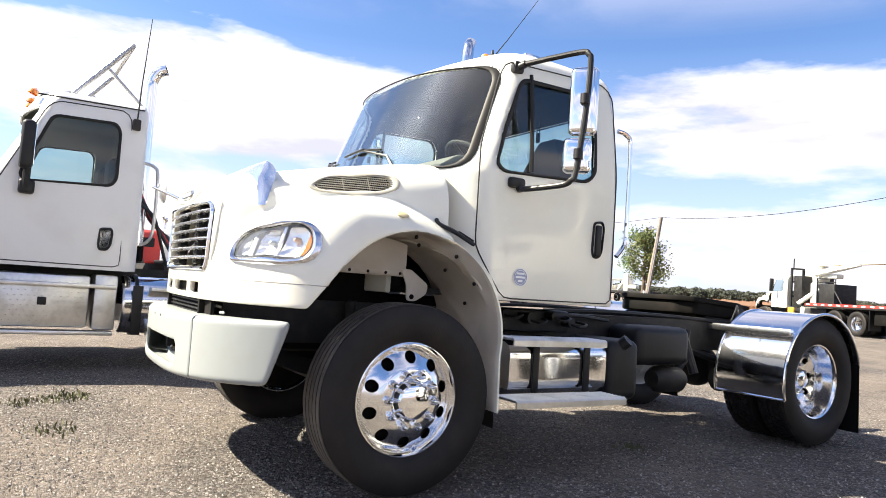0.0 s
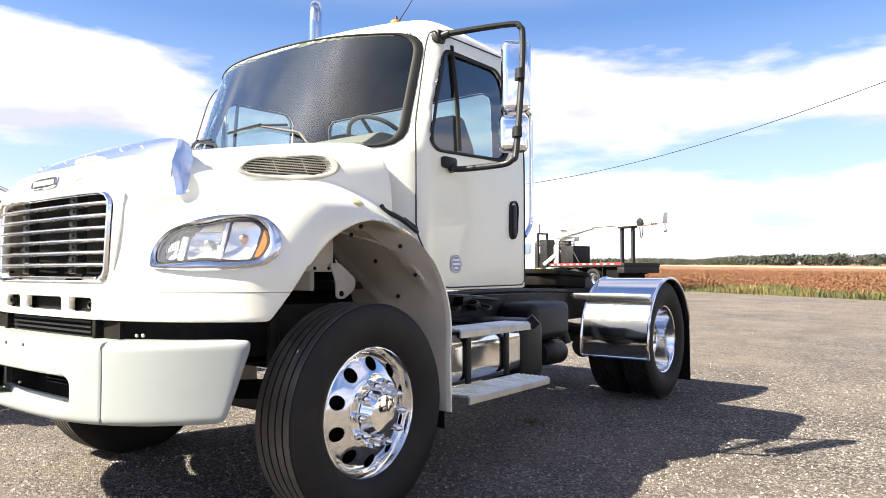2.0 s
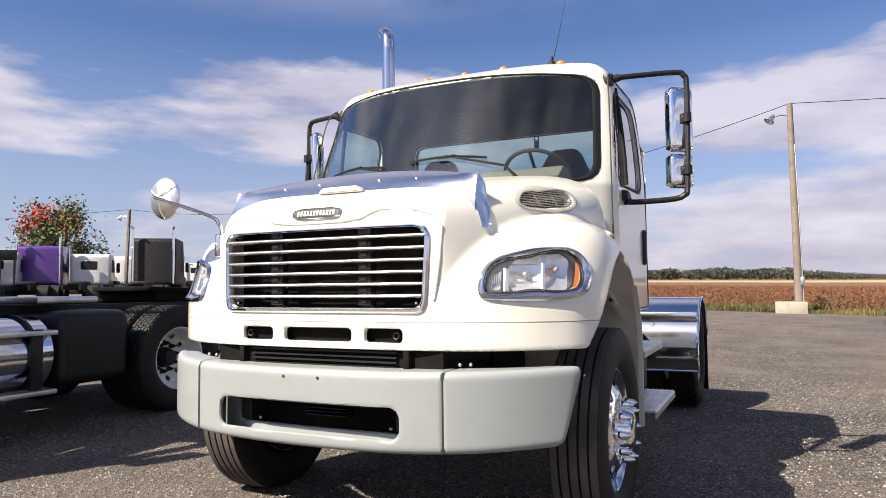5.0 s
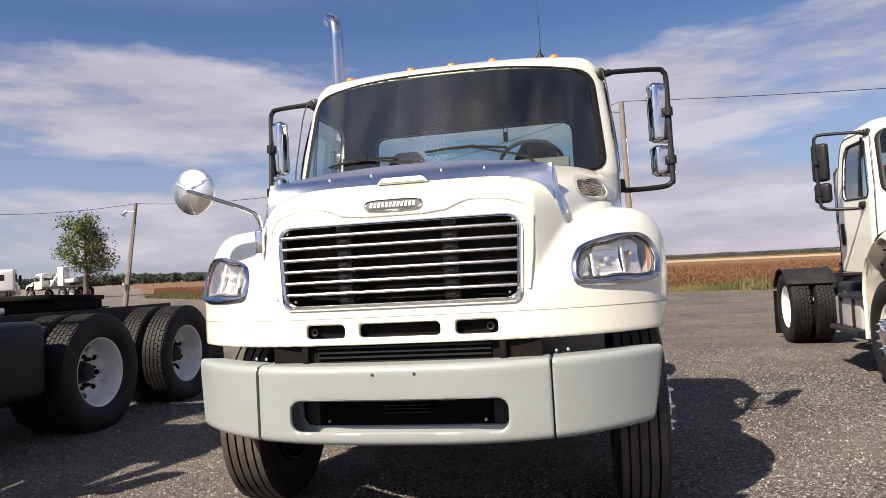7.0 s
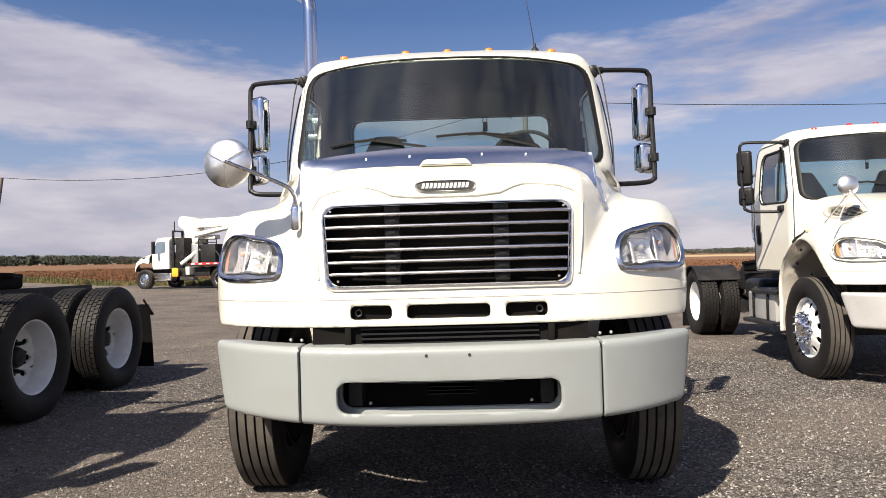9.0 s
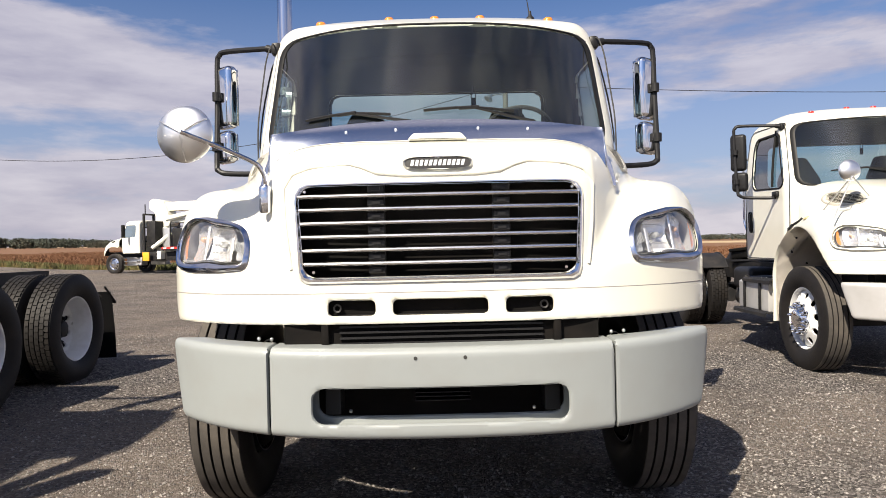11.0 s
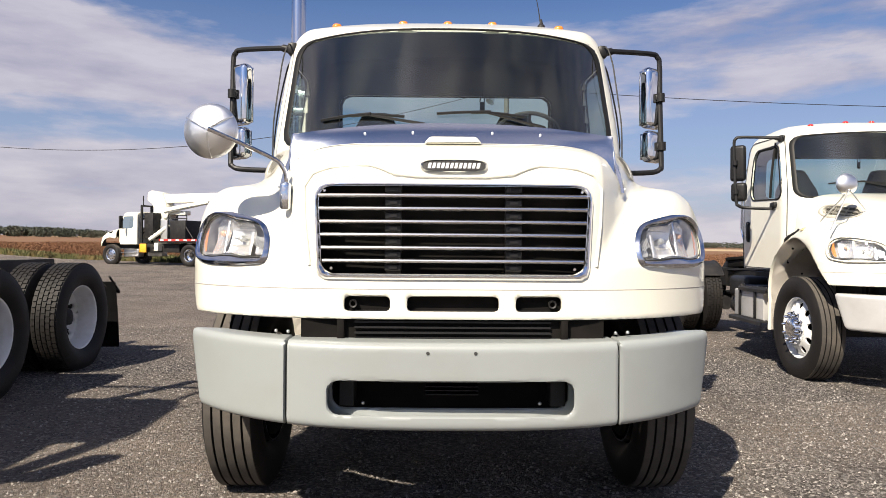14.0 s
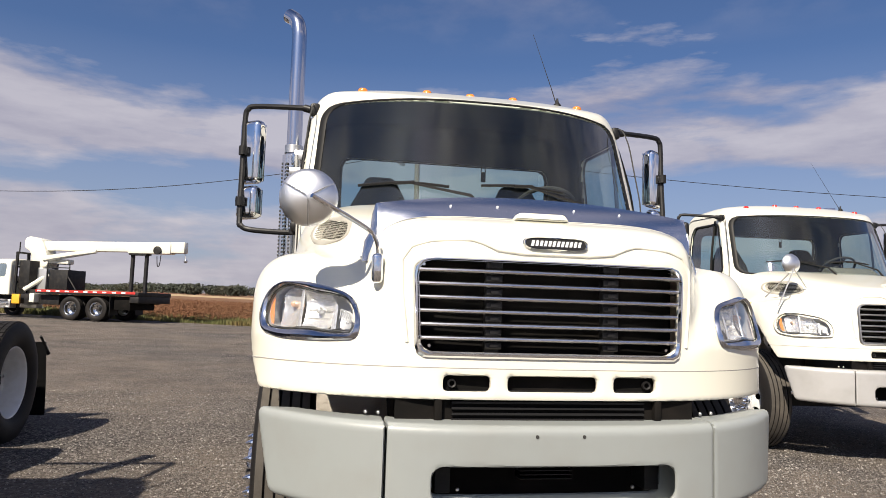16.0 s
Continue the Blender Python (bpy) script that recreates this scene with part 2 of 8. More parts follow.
# grimy engine black, dark enough to hold painted shade in front recesses too
M["soot_shade"] = material("engine_black", (0.0045, 0.0042, 0.004), 0.8, spec=0.12, noise_scale=10, noise_amount=0.3, dirt=(0.018, 0.014, 0.012), dirt_scale=6, dirt_amount=0.4)
M["rubber"] = material("tyre_rubber", (0.009, 0.008, 0.008), 0.65, spec=0.3, noise_scale=12, noise_amount=0.25, dirt=(0.026, 0.020, 0.015), dirt_scale=5, dirt_amount=0.4, bump=0.12, bump_scale=90)
M["tread"] = material("tyre_tread", (0.055, 0.049, 0.043), 0.8, noise_scale=25, noise_amount=0.3, dirt=(0.16, 0.14, 0.115), dirt_scale=4, dirt_amount=0.6, bump=0.2, bump_scale=80)
M["gasket"] = material("black_gasket", (0.010, 0.010, 0.010), 0.55, spec=0.25, noise_scale=12, noise_amount=0.2)
M["seam"] = material("dark_gap", (0.03, 0.03, 0.03), 0.8)
M["seam_pale"] = material("pale_joint", (0.30, 0.29, 0.27), 0.7)
M["liner"] = material("grey_wheel_liner", (0.66, 0.62, 0.56), 0.7, noise_scale=6, noise_amount=0.12, dirt=(0.42, 0.37, 0.31), dirt_scale=3.0, dirt_amount=0.7, bump=0.2, bump_scale=14)
M["trim"] = material("dark_cab_trim", (0.016, 0.018, 0.020), 0.75, noise_scale=20, noise_amount=0.15)
M["trim_grey"] = material("grey_dashboard", (0.13, 0.132, 0.12), 0.65, noise_scale=20, noise_amount=0.1)
M["cloth"] = material("charcoal_seat_cloth", (0.035, 0.037, 0.042), 0.9, noise_scale=60, noise_amount=0.3, bump=0.3, bump_scale=300)
M["amber"] = material("amber_lens", (0.62, 0.19, 0.03), 0.15, coat=0.5, noise_scale=40, noise_amount=0.2)
M["red_lens"] = material("red_lens", (0.5, 0.02, 0.015), 0.2, coat=0.4)
M["reflector"] = material("lamp_reflector", (0.88, 0.88, 0.87), 0.25, metal=0.78, bump=0.5, bump_scale=26)
M["lamp_grey"] = material("lamp_housing", (0.45, 0.46, 0.47), 0.3, metal=0.5)
M["white_plain"] = material("white_wheel_paint", (0.72, 0.73, 0.73), 0.4, noise_scale=8, noise_amount=0.04, dirt=(0.35, 0.32, 0.28), dirt_scale=6, dirt_amount=0.4)
M["sticker"] = material("sticker_blue_grey", (0.27, 0.31, 0.44), 0.4)
M["sticker_white"] = material("sticker_white", (0.75, 0.77, 0.8), 0.4)
# greenish film: some dust, its pale streaks stand in for mirrored cloud
M["glass"] = glass_material("windscreen_glass", (0.70, 0.78, 0.76), base=0.06, film=((0.50, 0.53, 0.45), 0.006, 0.035))
M["glass_side"] = glass_material("side_window_glass", (0.58, 0.72, 0.72), base=0.05)
M["lens"] = glass_material("lamp_lens", (0.93, 0.94, 0.95), film=((0.74, 0.73, 0.69), 0.02, 0.09))
M["mirror"] = material("mirror_glass", (0.9, 0.9, 0.9), 0.01, metal=1.0)
M["red"] = material("faded_red_paint", (0.42, 0.03, 0.025), 0.45, noise_scale=5, noise_amount=0.15)
M["purple"] = material("purple_paint", (0.09, 0.03, 0.22), 0.35, coat=0.5, noise_scale=4, noise_amount=0.1)
M["yellow"] = material("yellow_orange_placard", (0.75, 0.36, 0.03), 0.5)
M["hose"] = material("black_hose", (0.015, 0.015, 0.015), 0.5)
M["trim_beige"] = material("beige_plastic", (0.36, 0.345, 0.30), 0.5, noise_scale=15, noise_amount=0.06, dirt=(0.2, 0.19, 0.16), dirt_scale=9, dirt_amount=0.4)
M["bulb"] = material("pale_amber_bulb", (0.55, 0.34, 0.24), 0.25, coat=0.4)
M["amber_pale"] = material("pale_amber_lens", (0.55, 0.46, 0.26), 0.25, coat=0.4, noise_scale=60, noise_amount=0.2)


# ---- mesh helpers ----
def part(name, bm, mat, parent=None, label="", sharp=35):
    """One mesh object from a bmesh, smooth but for edges sharper than the angle given."""
    me = bpy.data.meshes.new(name)
    bm.normal_update()
    bm.to_mesh(me)
    bm.free()
    me.polygons.foreach_set("use_smooth", [True] * len(me.polygons))
    me.set_sharp_from_angle(angle=radians(sharp))
    me.materials.append(mat)
    ob = new(name, me)
    if parent:
        ob.parent = parent
    return tagged(ob, label)


def share(name, source, parent, m):
    """Another object on the same mesh, at the pose m within its parent."""
    ob = new(name, source.data)
    ob.parent = parent
    ob.matrix_basis = m
    if source.get("label"):
        ob["label"] = source["label"]
    return ob


def thing(name, label, category, m=None, group="", kind=""):
    ob = new(name)
    ob.empty_display_size = 0.2
    if m:
        ob.matrix_basis = m
    return tagged(ob, label, category, group, kind)


def faces_from(bm, rows, closed=False, wrap=False):
    """Quads between successive rows of points. closed: each row is a ring; wrap: the last row joins the first."""
    vs = [[bm.verts.new(p) for p in r] for r in rows]
    n = len(vs[0])
    for i in range(len(vs) if wrap else len(vs) - 1):
        a, b = vs[i], vs[(i + 1) % len(vs)]
        for j in range(n if closed else n - 1):
            k = (j + 1) % n
            bm.faces.new((a[j], a[k], b[k], b[j]))
    return vs


def box(bm, x0, x1, y0, y1, z0, z1, bevel=0.0, seg=2):
    vs = bmesh.ops.create_cube(bm, size=1, matrix=Matrix.Translation(((x0 + x1) / 2, (y0 + y1) / 2, (z0 + z1) / 2)) @ Matrix.Diagonal((abs(x1 - x0), abs(y1 - y0), abs(z1 - z0), 1)))["verts"]
    if bevel:
        es = list({e for v in vs for e in v.link_edges})
        bmesh.ops.bevel(bm, geom=es, offset=bevel, segments=seg, affect="EDGES", profile=0.5)
    return bm


def turned(bm, profile, seg=48, m=None):
    """A body of revolution about the x axis: profile of (x, radius)."""
    rows = []
    for i in range(seg):
        a = 2 * math.pi * i / seg
        rows.append([Vector((x, r * math.cos(a), r * math.sin(a))) for x, r in profile])
    if m:
        rows = [[m @ p for p in r] for r in rows]
    faces_from(bm, rows, wrap=True)
    bmesh.ops.remove_doubles(bm, verts=bm.verts, dist=1e-5)
    bmesh.ops.recalc_face_normals(bm, faces=bm.faces)
    return bm


def smooth_path(pts, n=6, closed=False):
    """Points on a smooth curve through the points given."""
    pts = [Vector(p) for p in pts]
    out, c = [], len(pts)
    for i in range(c if closed else c - 1):
        p0 = pts[(i - 1) % c] if closed or i else pts[0]
        p1, p2 = pts[i], pts[(i + 1) % c]
        p3 = pts[(i + 2) % c] if closed or i + 2 < c else pts[-1]
        for k in range(n):
            t = k / n
            out.append(0.5 * ((2 * p1) + (p2 - p0) * t + (2 * p0 - 5 * p1 + 4 * p2 - p3) * t * t + (3 * p1 - p0 - 3 * p2 + p3) * t ** 3))
    if not closed:
        out.append(pts[-1])
    return out


def tube(bm, pts, r, closed=False, seg=8, flat=1.0, caps=True):
    """A round bar along the points; r may be a list."""
    pts = [Vector(p) for p in pts]
    n = len(pts)
    rings, up = [], None
    for i, p in enumerate(pts):
        a = pts[(i - 1) % n] if closed or i else pts[0]
        b = pts[(i + 1) % n] if closed or i < n - 1 else pts[-1]
        d = (b - a).normalized()
        if up is None:
            up = d.orthogonal().normalized()
        up = (up - d * up.dot(d)).normalized()
        side = d.cross(up)
        rr = r[i] if isinstance(r, (list, tuple)) else r
        rings.append([p + (up * math.cos(2 * math.pi * k / seg) + side * math.sin(2 * math.pi * k / seg) * flat) * rr for k in range(seg)])
    vs = faces_from(bm, rings, closed=True, wrap=closed)
    if caps and not closed:
        bm.faces.new(list(reversed(vs[0])))
        bm.faces.new(vs[-1])
    return bm


def prism(bm, poly, place, a0, a1, bevel=0.0):
    """A plate: a polygon of (u, v) extruded from a0 to a1; place(u, v, a) gives the point."""
    lo = [bm.verts.new(place(u, v, a0)) for u, v in poly]
    hi = [bm.verts.new(place(u, v, a1)) for u, v in poly]
    n = len(poly)
    fs = [bm.faces.new(lo), bm.faces.new(list(reversed(hi)))]
    for i in range(n):
        fs.append(bm.faces.new((lo[i], hi[i], hi[(i + 1) % n], lo[(i + 1) % n])))
    bmesh.ops.recalc_face_normals(bm, faces=fs)
    if bevel:
        es = list({e for f in fs for e in f.edges})
        bmesh.ops.bevel(bm, geom=es, offset=bevel, segments=2, affect="EDGES", profile=0.5)
    return bm


def resample(loop, n):
    """n points at even steps round a closed loop of vectors."""
    pts = [Vector(p) for p in loop]
    pts.append(pts[0])
    lens = [0.0]
    for a, b in zip(pts, pts[1:]):
        lens.append(lens[-1] + (b - a).length)
    out, j = [], 0
    for i in range(n):
        d = lens[-1] * i / n
        while lens[j + 1] < d:
            j += 1
        f = (d - lens[j]) / max(1e-9, lens[j + 1] - lens[j])
        out.append(pts[j].lerp(pts[j + 1], f))
    return out


def rounded(poly, r, n=5):
    """A polygon of (u, v) with its corners rounded."""
    out, c = [], len(poly)
    for i in range(c):
        p0, p1, p2 = Vector(poly[i - 1]), Vector(poly[i]), Vector(poly[(i + 1) % c])
        d = min(r, (p0 - p1).length / 2.05, (p2 - p1).length / 2.05)
        a, b = p1 + (p0 - p1).normalized() * d, p1 + (p2 - p1).normalized() * d
        for k in range(n + 1):
            t = k / n
            out.append(tuple((1 - t) ** 2 * a + 2 * t * (1 - t) * p1 + t * t * b))
    return out


def patch(bm, loop, place, rings=6, n=64):
    """A surface that fills a loop of (u, v), laid on place(u, v)."""
    pts = resample([(u, v, 0) for u, v in loop], n)
    c = sum(pts, Vector()) / n
    rows = [[place(*(c + (p - c) * (1 - k / rings)).to_2d()) for p in pts] for k in range(rings)]
    vs = faces_from(bm, rows, closed=True)
    m = bm.verts.new(place(c.x, c.y))
    for j in range(n):
        bm.faces.new((vs[-1][j], vs[-1][(j + 1) % n], m))
    return bm


def collar(bm, outer, inner, place, rings=3, n=64, lift=0.0):
    """A band between two loops of (u, v), laid on place(u, v)."""
    a = resample([(u, v, 0) for u, v in outer], n)
    b = resample([(u, v, 0) for u, v in inner], n)
    rows = []
    for k in range(rings + 1):
        t = k / rings
        rows.append([place(*(p.lerp(q, t)).to_2d(), lift * math.sin(math.pi * t)) for p, q in zip(a, b)])
    faces_from(bm, rows, closed=True)
    return bm


def flip(bm):
    """The mirror image across x = 0."""
    for v in bm.verts:
        v.co.x = -v.co.x
    bmesh.ops.reverse_faces(bm, faces=bm.faces)
    return bm


def sided(bm, s):
    return flip(bm) if s < 0 else bm


# ---- bodies from signed distances ----
def curve_of(xs, ys):
    """A smooth function through the knots, as a dense table."""
    pts = smooth_path([(a, b, 0) for a, b in zip(xs, ys)], 16)
    px, py = np.array([p.x for p in pts]), np.array([p.y for p in pts])
    return lambda v: np.interp(v, px, py)


def smax(a, b, k):
    h = np.clip(0.5 + 0.5 * (a - b) / k, 0, 1)
    return b + (a - b) * h + k * h * (1 - h)


def smin(a, b, k):
    return -smax(-a, -b, k)


def sd_poly(u, v, poly):
    """Signed distance to a polygon, for arrays."""
    d = np.full(np.shape(u), 1e9)
    inside = np.zeros(np.shape(u), bool)
    n = len(poly)
    for i in range(n):
        (ax, ay), (bx, by) = poly[i - 1], poly[i]
        ex, ey = bx - ax, by - ay
        t = np.clip(((u - ax) * ex + (v - ay) * ey) / (ex * ex + ey * ey), 0, 1)
        d = np.minimum(d, (u - ax - t * ex) ** 2 + (v - ay - t * ey) ** 2)
        with np.errstate(divide="ignore", invalid="ignore"):
            hit = ((ay > v) != (by > v)) & (u < ex * (v - ay) / (ey if ey else 1e-12) + ax)
        inside ^= hit
    return np.where(inside, -1, 1) * np.sqrt(d)


def sd_round_box(u, v, u0, u1, v0, v1, r):
    qu = np.abs(u - (u0 + u1) / 2) - (u1 - u0) / 2 + r
    qv = np.abs(v - (v0 + v1) / 2) - (v1 - v0) / 2 + r
    return np.hypot(np.maximum(qu, 0), np.maximum(qv, 0)) + np.minimum(np.maximum(qu, qv), 0) - r


def surface(fn, lo, hi, step):
    """The zero surface of fn(x, y, z) within a box, as a mesh of quads that lie on it."""
    lo, hi = np.array(lo, float), np.array(hi, float)
    n = np.ceil((hi - lo) / step).astype(int) + 1
    ax = [lo[i] + step * np.arange(n[i]) for i in range(3)]
    X, Y, Z = np.meshgrid(*ax, indexing="ij")
    F = fn(X, Y, Z)
    S = F < 0
    cnt = np.zeros(n - 1, int)
    for o in np.ndindex(2, 2, 2):
        cnt += S[o[0]:n[0] - 1 + o[0], o[1]:n[1] - 1 + o[1], o[2]:n[2] - 1 + o[2]]
    act = (cnt > 0) & (cnt < 8)
    idx = -np.ones(n - 1, int)
    cells = np.argwhere(act)
    idx[act] = np.arange(len(cells))
    acc, num = np.zeros((len(cells), 3)), np.zeros(len(cells))
    for axis in range(3):
        for o in np.ndindex(2, 2):
            a = cells.copy()
            oth = [i for i in range(3) if i != axis]
            a[:, oth[0]] += o[0]
            a[:, oth[1]] += o[1]
            b = a.copy()
            b[:, axis] += 1
            fa, fb = F[tuple(a.T)], F[tuple(b.T)]
            cross = (fa < 0) != (fb < 0)
            t = np.where(cross, fa / np.where(fa == fb, 1, fa - fb), 0)
            p = lo + a * step
            p[:, axis] += t * step
            acc[cross] += p[cross]
            num[cross] += 1
    V = acc / num[:, None]
    for _ in range(4):
        f = fn(*V.T)
        e = 1e-3
        g = np.stack([(fn(*(V + np.eye(3)[i] * e).T) - fn(*(V - np.eye(3)[i] * e).T)) / (2 * e) for i in range(3)], 1)
        g2 = np.maximum((g * g).sum(1), 0.15)
        d = g * (f / g2)[:, None]
        ln = np.linalg.norm(d, axis=1)
        d *= np.minimum(1, 0.4 * step / np.maximum(ln, 1e-9))[:, None]
        V -= d
    quads = []
    for axis in range(3):
        o1, o2 = (axis + 1) % 3, (axis + 2) % 3
        sl_a, sl_b = [slice(None)] * 3, [slice(None)] * 3
        sl_a[axis], sl_b[axis] = slice(0, n[axis] - 1), slice(1, n[axis])
        A, B = S[tuple(sl_a)], S[tuple(sl_b)]
        e = np.argwhere(A != B)
        ok = (e[:, o1] > 0) & (e[:, o2] > 0) & (e[:, o1] < n[o1] - 1) & (e[:, o2] < n[o2] - 1)
        e = e[ok]
        sign = A[tuple(e.T)]
        c = []
        for d1, d2 in ((-1, -1), (0, -1), (0, 0), (-1, 0)):
            q = e.copy()
            q[:, o1] += d1
            q[:, o2] += d2
            c.append(idx[tuple(q.T)])
        q = np.stack(c, 1)
        q[~sign] = q[~sign][:, ::-1]
        quads.append(q)
    Q = np.concatenate(quads)
    Q = Q[(Q >= 0).all(1)]
    return V, Q


def mesh_of(name, V, Q, mat, sharp=40):
    me = bpy.data.meshes.new(name)
    me.vertices.add(len(V))
    me.vertices.foreach_set("co", V.astype(np.float32).ravel())
    me.loops.add(Q.size)
    me.loops.foreach_set("vertex_index", Q.astype(np.int32).ravel())
    me.polygons.add(len(Q))
    me.polygons.foreach_set("loop_start", np.arange(0, Q.size, 4, dtype=np.int32))
    me.update(calc_edges=True)
    me.validate()
    me.polygons.foreach_set("use_smooth", [True] * len(me.polygons))
    me.set_sharp_from_angle(angle=radians(sharp))
    me.materials.append(mat)
    return me


def cast(fn, start, way, reach=1.6):
    """The first place where a ray from outside meets the body fn."""
    start, way = np.array(start, float), np.array(way, float) / np.linalg.norm(way)
    t = np.linspace(0, reach, 400)
    f = fn(*(start[:, None] + way[:, None] * t))
    k = np.argmax(f < 0)
    if not (f < 0).any():
        return None
    a, b = t[max(k - 1, 0)], t[k]
    for _ in range(12):
        m = (a + b) / 2
        p = start + way * m
        if fn(*p[:, None])[0] < 0:
            b = m
        else:
            a = m
    return Vector(start + way * b)


# ---- shapes of the day-cab tractor: x across, y to the rear, z up, the bumper's front at y = 0 ----
ARCH_Y, ARCH_Z, ARCH_R = 1.06, 0.79, 0.572
HOOD_W = curve_of([-0.2, 0.02, 0.26, 0.53, 0.99, 1.3, 1.6], [0.60, 0.655, 0.74, 0.855, 1.01, 1.075, 1.09])
HOOD_T = curve_of([-0.2, 0.05, 0.30, 0.50, 0.80, 1.05, 1.30, 1.6], [1.55, 1.60, 1.66, 1.705, 1.765, 1.81, 1.845, 1.88])
FENDER_T = curve_of([-0.2, 0.05, 0.2, 0.35, 0.5, 0.8, 1.0, 1.2, 1.35, 1.6], [1.18, 1.29, 1.39, 1.455, 1.49, 1.515, 1.495, 1.43, 1.35, 1.2])
HEAD_LOOP = rounded([(0.706, 1.135), (0.700, 1.18), (0.712, 1.235), (0.755, 1.292), (0.83, 1.325), (0.99, 1.356), (1.13, 1.36), (1.205, 1.32), (1.236, 1.23), (1.20, 1.152), (1.06, 1.128), (0.86, 1.126)], 0.05, 3)
VENT_LOOP = rounded([(0.53, 1.585), (0.60, 1.64), (0.72, 1.672), (0.90, 1.69), (0.97, 1.685), (0.995, 1.655), (0.98, 1.615), (0.90, 1.58), (0.70, 1.56), (0.58, 1.562)], 0.05, 3)
SIDE_WINDOW = rounded([(1.60, 1.84), (1.66, 2.08), (1.79, 2.42), (2.36, 2.43), (2.42, 2.35), (2.42, 1.90), (2.35, 1.83), (1.66, 1.80)], 0.07, 5)
DOOR_LOOP = rounded([(1.49, 1.33), (1.49, 1.95), (1.615, 2.40), (1.68, 2.51), (2.50, 2.54), (2.59, 2.47), (2.615, 1.9), (2.615, 1.035), (1.70, 1.03)], 0.05, 4)


def shrink(loop, d):
    """A loop drawn in by about d all round."""
    c = sum((Vector(p) for p in loop), Vector((0, 0))) / len(loop)
    return [tuple(c + (Vector(p) - c) * (1 - d / max(1e-6, (Vector(p) - c).length))) for p in loop]


def front_y(ax):
    return 0.05 + 0.42 * (ax / 1.2) ** 3.6


def arch_cut(y, z):
    """Negative within the wheel arch."""
    c = np.hypot(y - ARCH_Y, z - ARCH_Z) - ARCH_R
    c = np.minimum(c, np.maximum(np.abs(y - ARCH_Y) - (ARCH_R - 0.01), z - ARCH_Z))
    # the front lip runs straight down and forward
    w = np.maximum(np.maximum((z - 1.14) - (y - 0.60) * 1.45, z - 1.14), y - ARCH_Y) * 0.61
    return np.minimum(c, w)


def hood_solid(x, y, z):
    ax = np.abs(x)
    w, zt = HOOD_W(y), HOOD_T(y)
    q = ((ax / w) ** 5.5 + (np.maximum(z - 1.12, 0) / (zt - 1.12)) ** 6) ** 0.175
    nose = (q - 1) * 0.55
    fender = smax(ax - 1.222, z - FENDER_T(y) + 0.10 * np.maximum(0, ax - 0.95) + 0.34 * np.maximum(0, 0.94 - ax), 0.20)
    body = smin(nose, fender, 0.07)
    lean = 0.38 * np.maximum(0, z - 1.13) * np.clip((ax - 0.62) / 0.2, 0, 1)
    return smax(body, (front_y(ax) + lean - y) * 0.9, 0.13)


def head_u(x, y):
    return 0.8 * np.abs(x) + 0.6 * y


def hood_body(x, y, z):
    o = hood_solid(x, y, z)
    ax = np.abs(x)
    f = smax(o, -(o + 0.032), 0.008)
    f = smax(f, 0.912 - z, 0.014)
    f = smax(f, y - 1.30, 0.010)
    f = smax(f, np.where(ax > 0.6, -arch_cut(y, z), -1), 0.014)
    grille = np.maximum(sd_round_box(x, z, -0.555 - 0.06 * (z - 1.27), 0.555 + 0.06 * (z - 1.27), 1.095, 1.455, 0.07), y - 0.35)
    f = smax(f, -grille, 0.012)
    for a, b in ((-0.185, 0.185), (0.255, 0.44), (-0.44, -0.255)):
        f = smax(f, -np.maximum(sd_round_box(x, z, a, b, 0.945, 1.005, 0.018), y - 0.3), 0.014)
    lamp = np.maximum(sd_poly(head_u(x, y), z, shrink(HEAD_LOOP, 0.03)), y - 0.7)
    f = np.maximum(f, -lamp)
    vent = np.maximum(sd_poly(y, z, shrink(VENT_LOOP, 0.015)), 0.6 - ax)
    return np.maximum(f, -vent)


def wind_y(ax, z):
    """The windscreen's face."""
    return 1.055 + 0.375 * (ax / 0.98) ** 2.6 + 0.42 * (z - 1.79)


def cab_side(z):
    t = np.clip((z - 1.70) / 0.9, 0, 1)
    return 1.088 - 0.085 * t * t


def cab_taper(y):
    """How far the cab's sides draw in towards the windscreen posts."""
    return 0.06 * np.clip((1.64 - y) / 0.3, 0, 1) ** 2


def cab_solid(x, y, z):
    ax = np.abs(x)
    side = ax - cab_side(z) + cab_taper(y)
    d = 1.80 - y
    roof = z - (2.70 - 0.07 * (ax / 1.0) ** 3 - 0.22 * (d + np.sqrt(d * d + 0.012)) - 0.03 * np.maximum(0, y - 2.1))
    rear = y - (2.665 - 0.06 * np.clip((z - 1.9) / 0.8, 0, 1))
    body = smax(smax(side, roof, 0.14), rear, 0.09)
    face = np.where(z > 1.79, wind_y(ax, z), wind_y(ax, 1.79))
    return smax(body, (face - y) * 0.9, 0.06)


def wind_half(z):
    return 1.0 - 0.05 * (z - 1.81) / 0.72


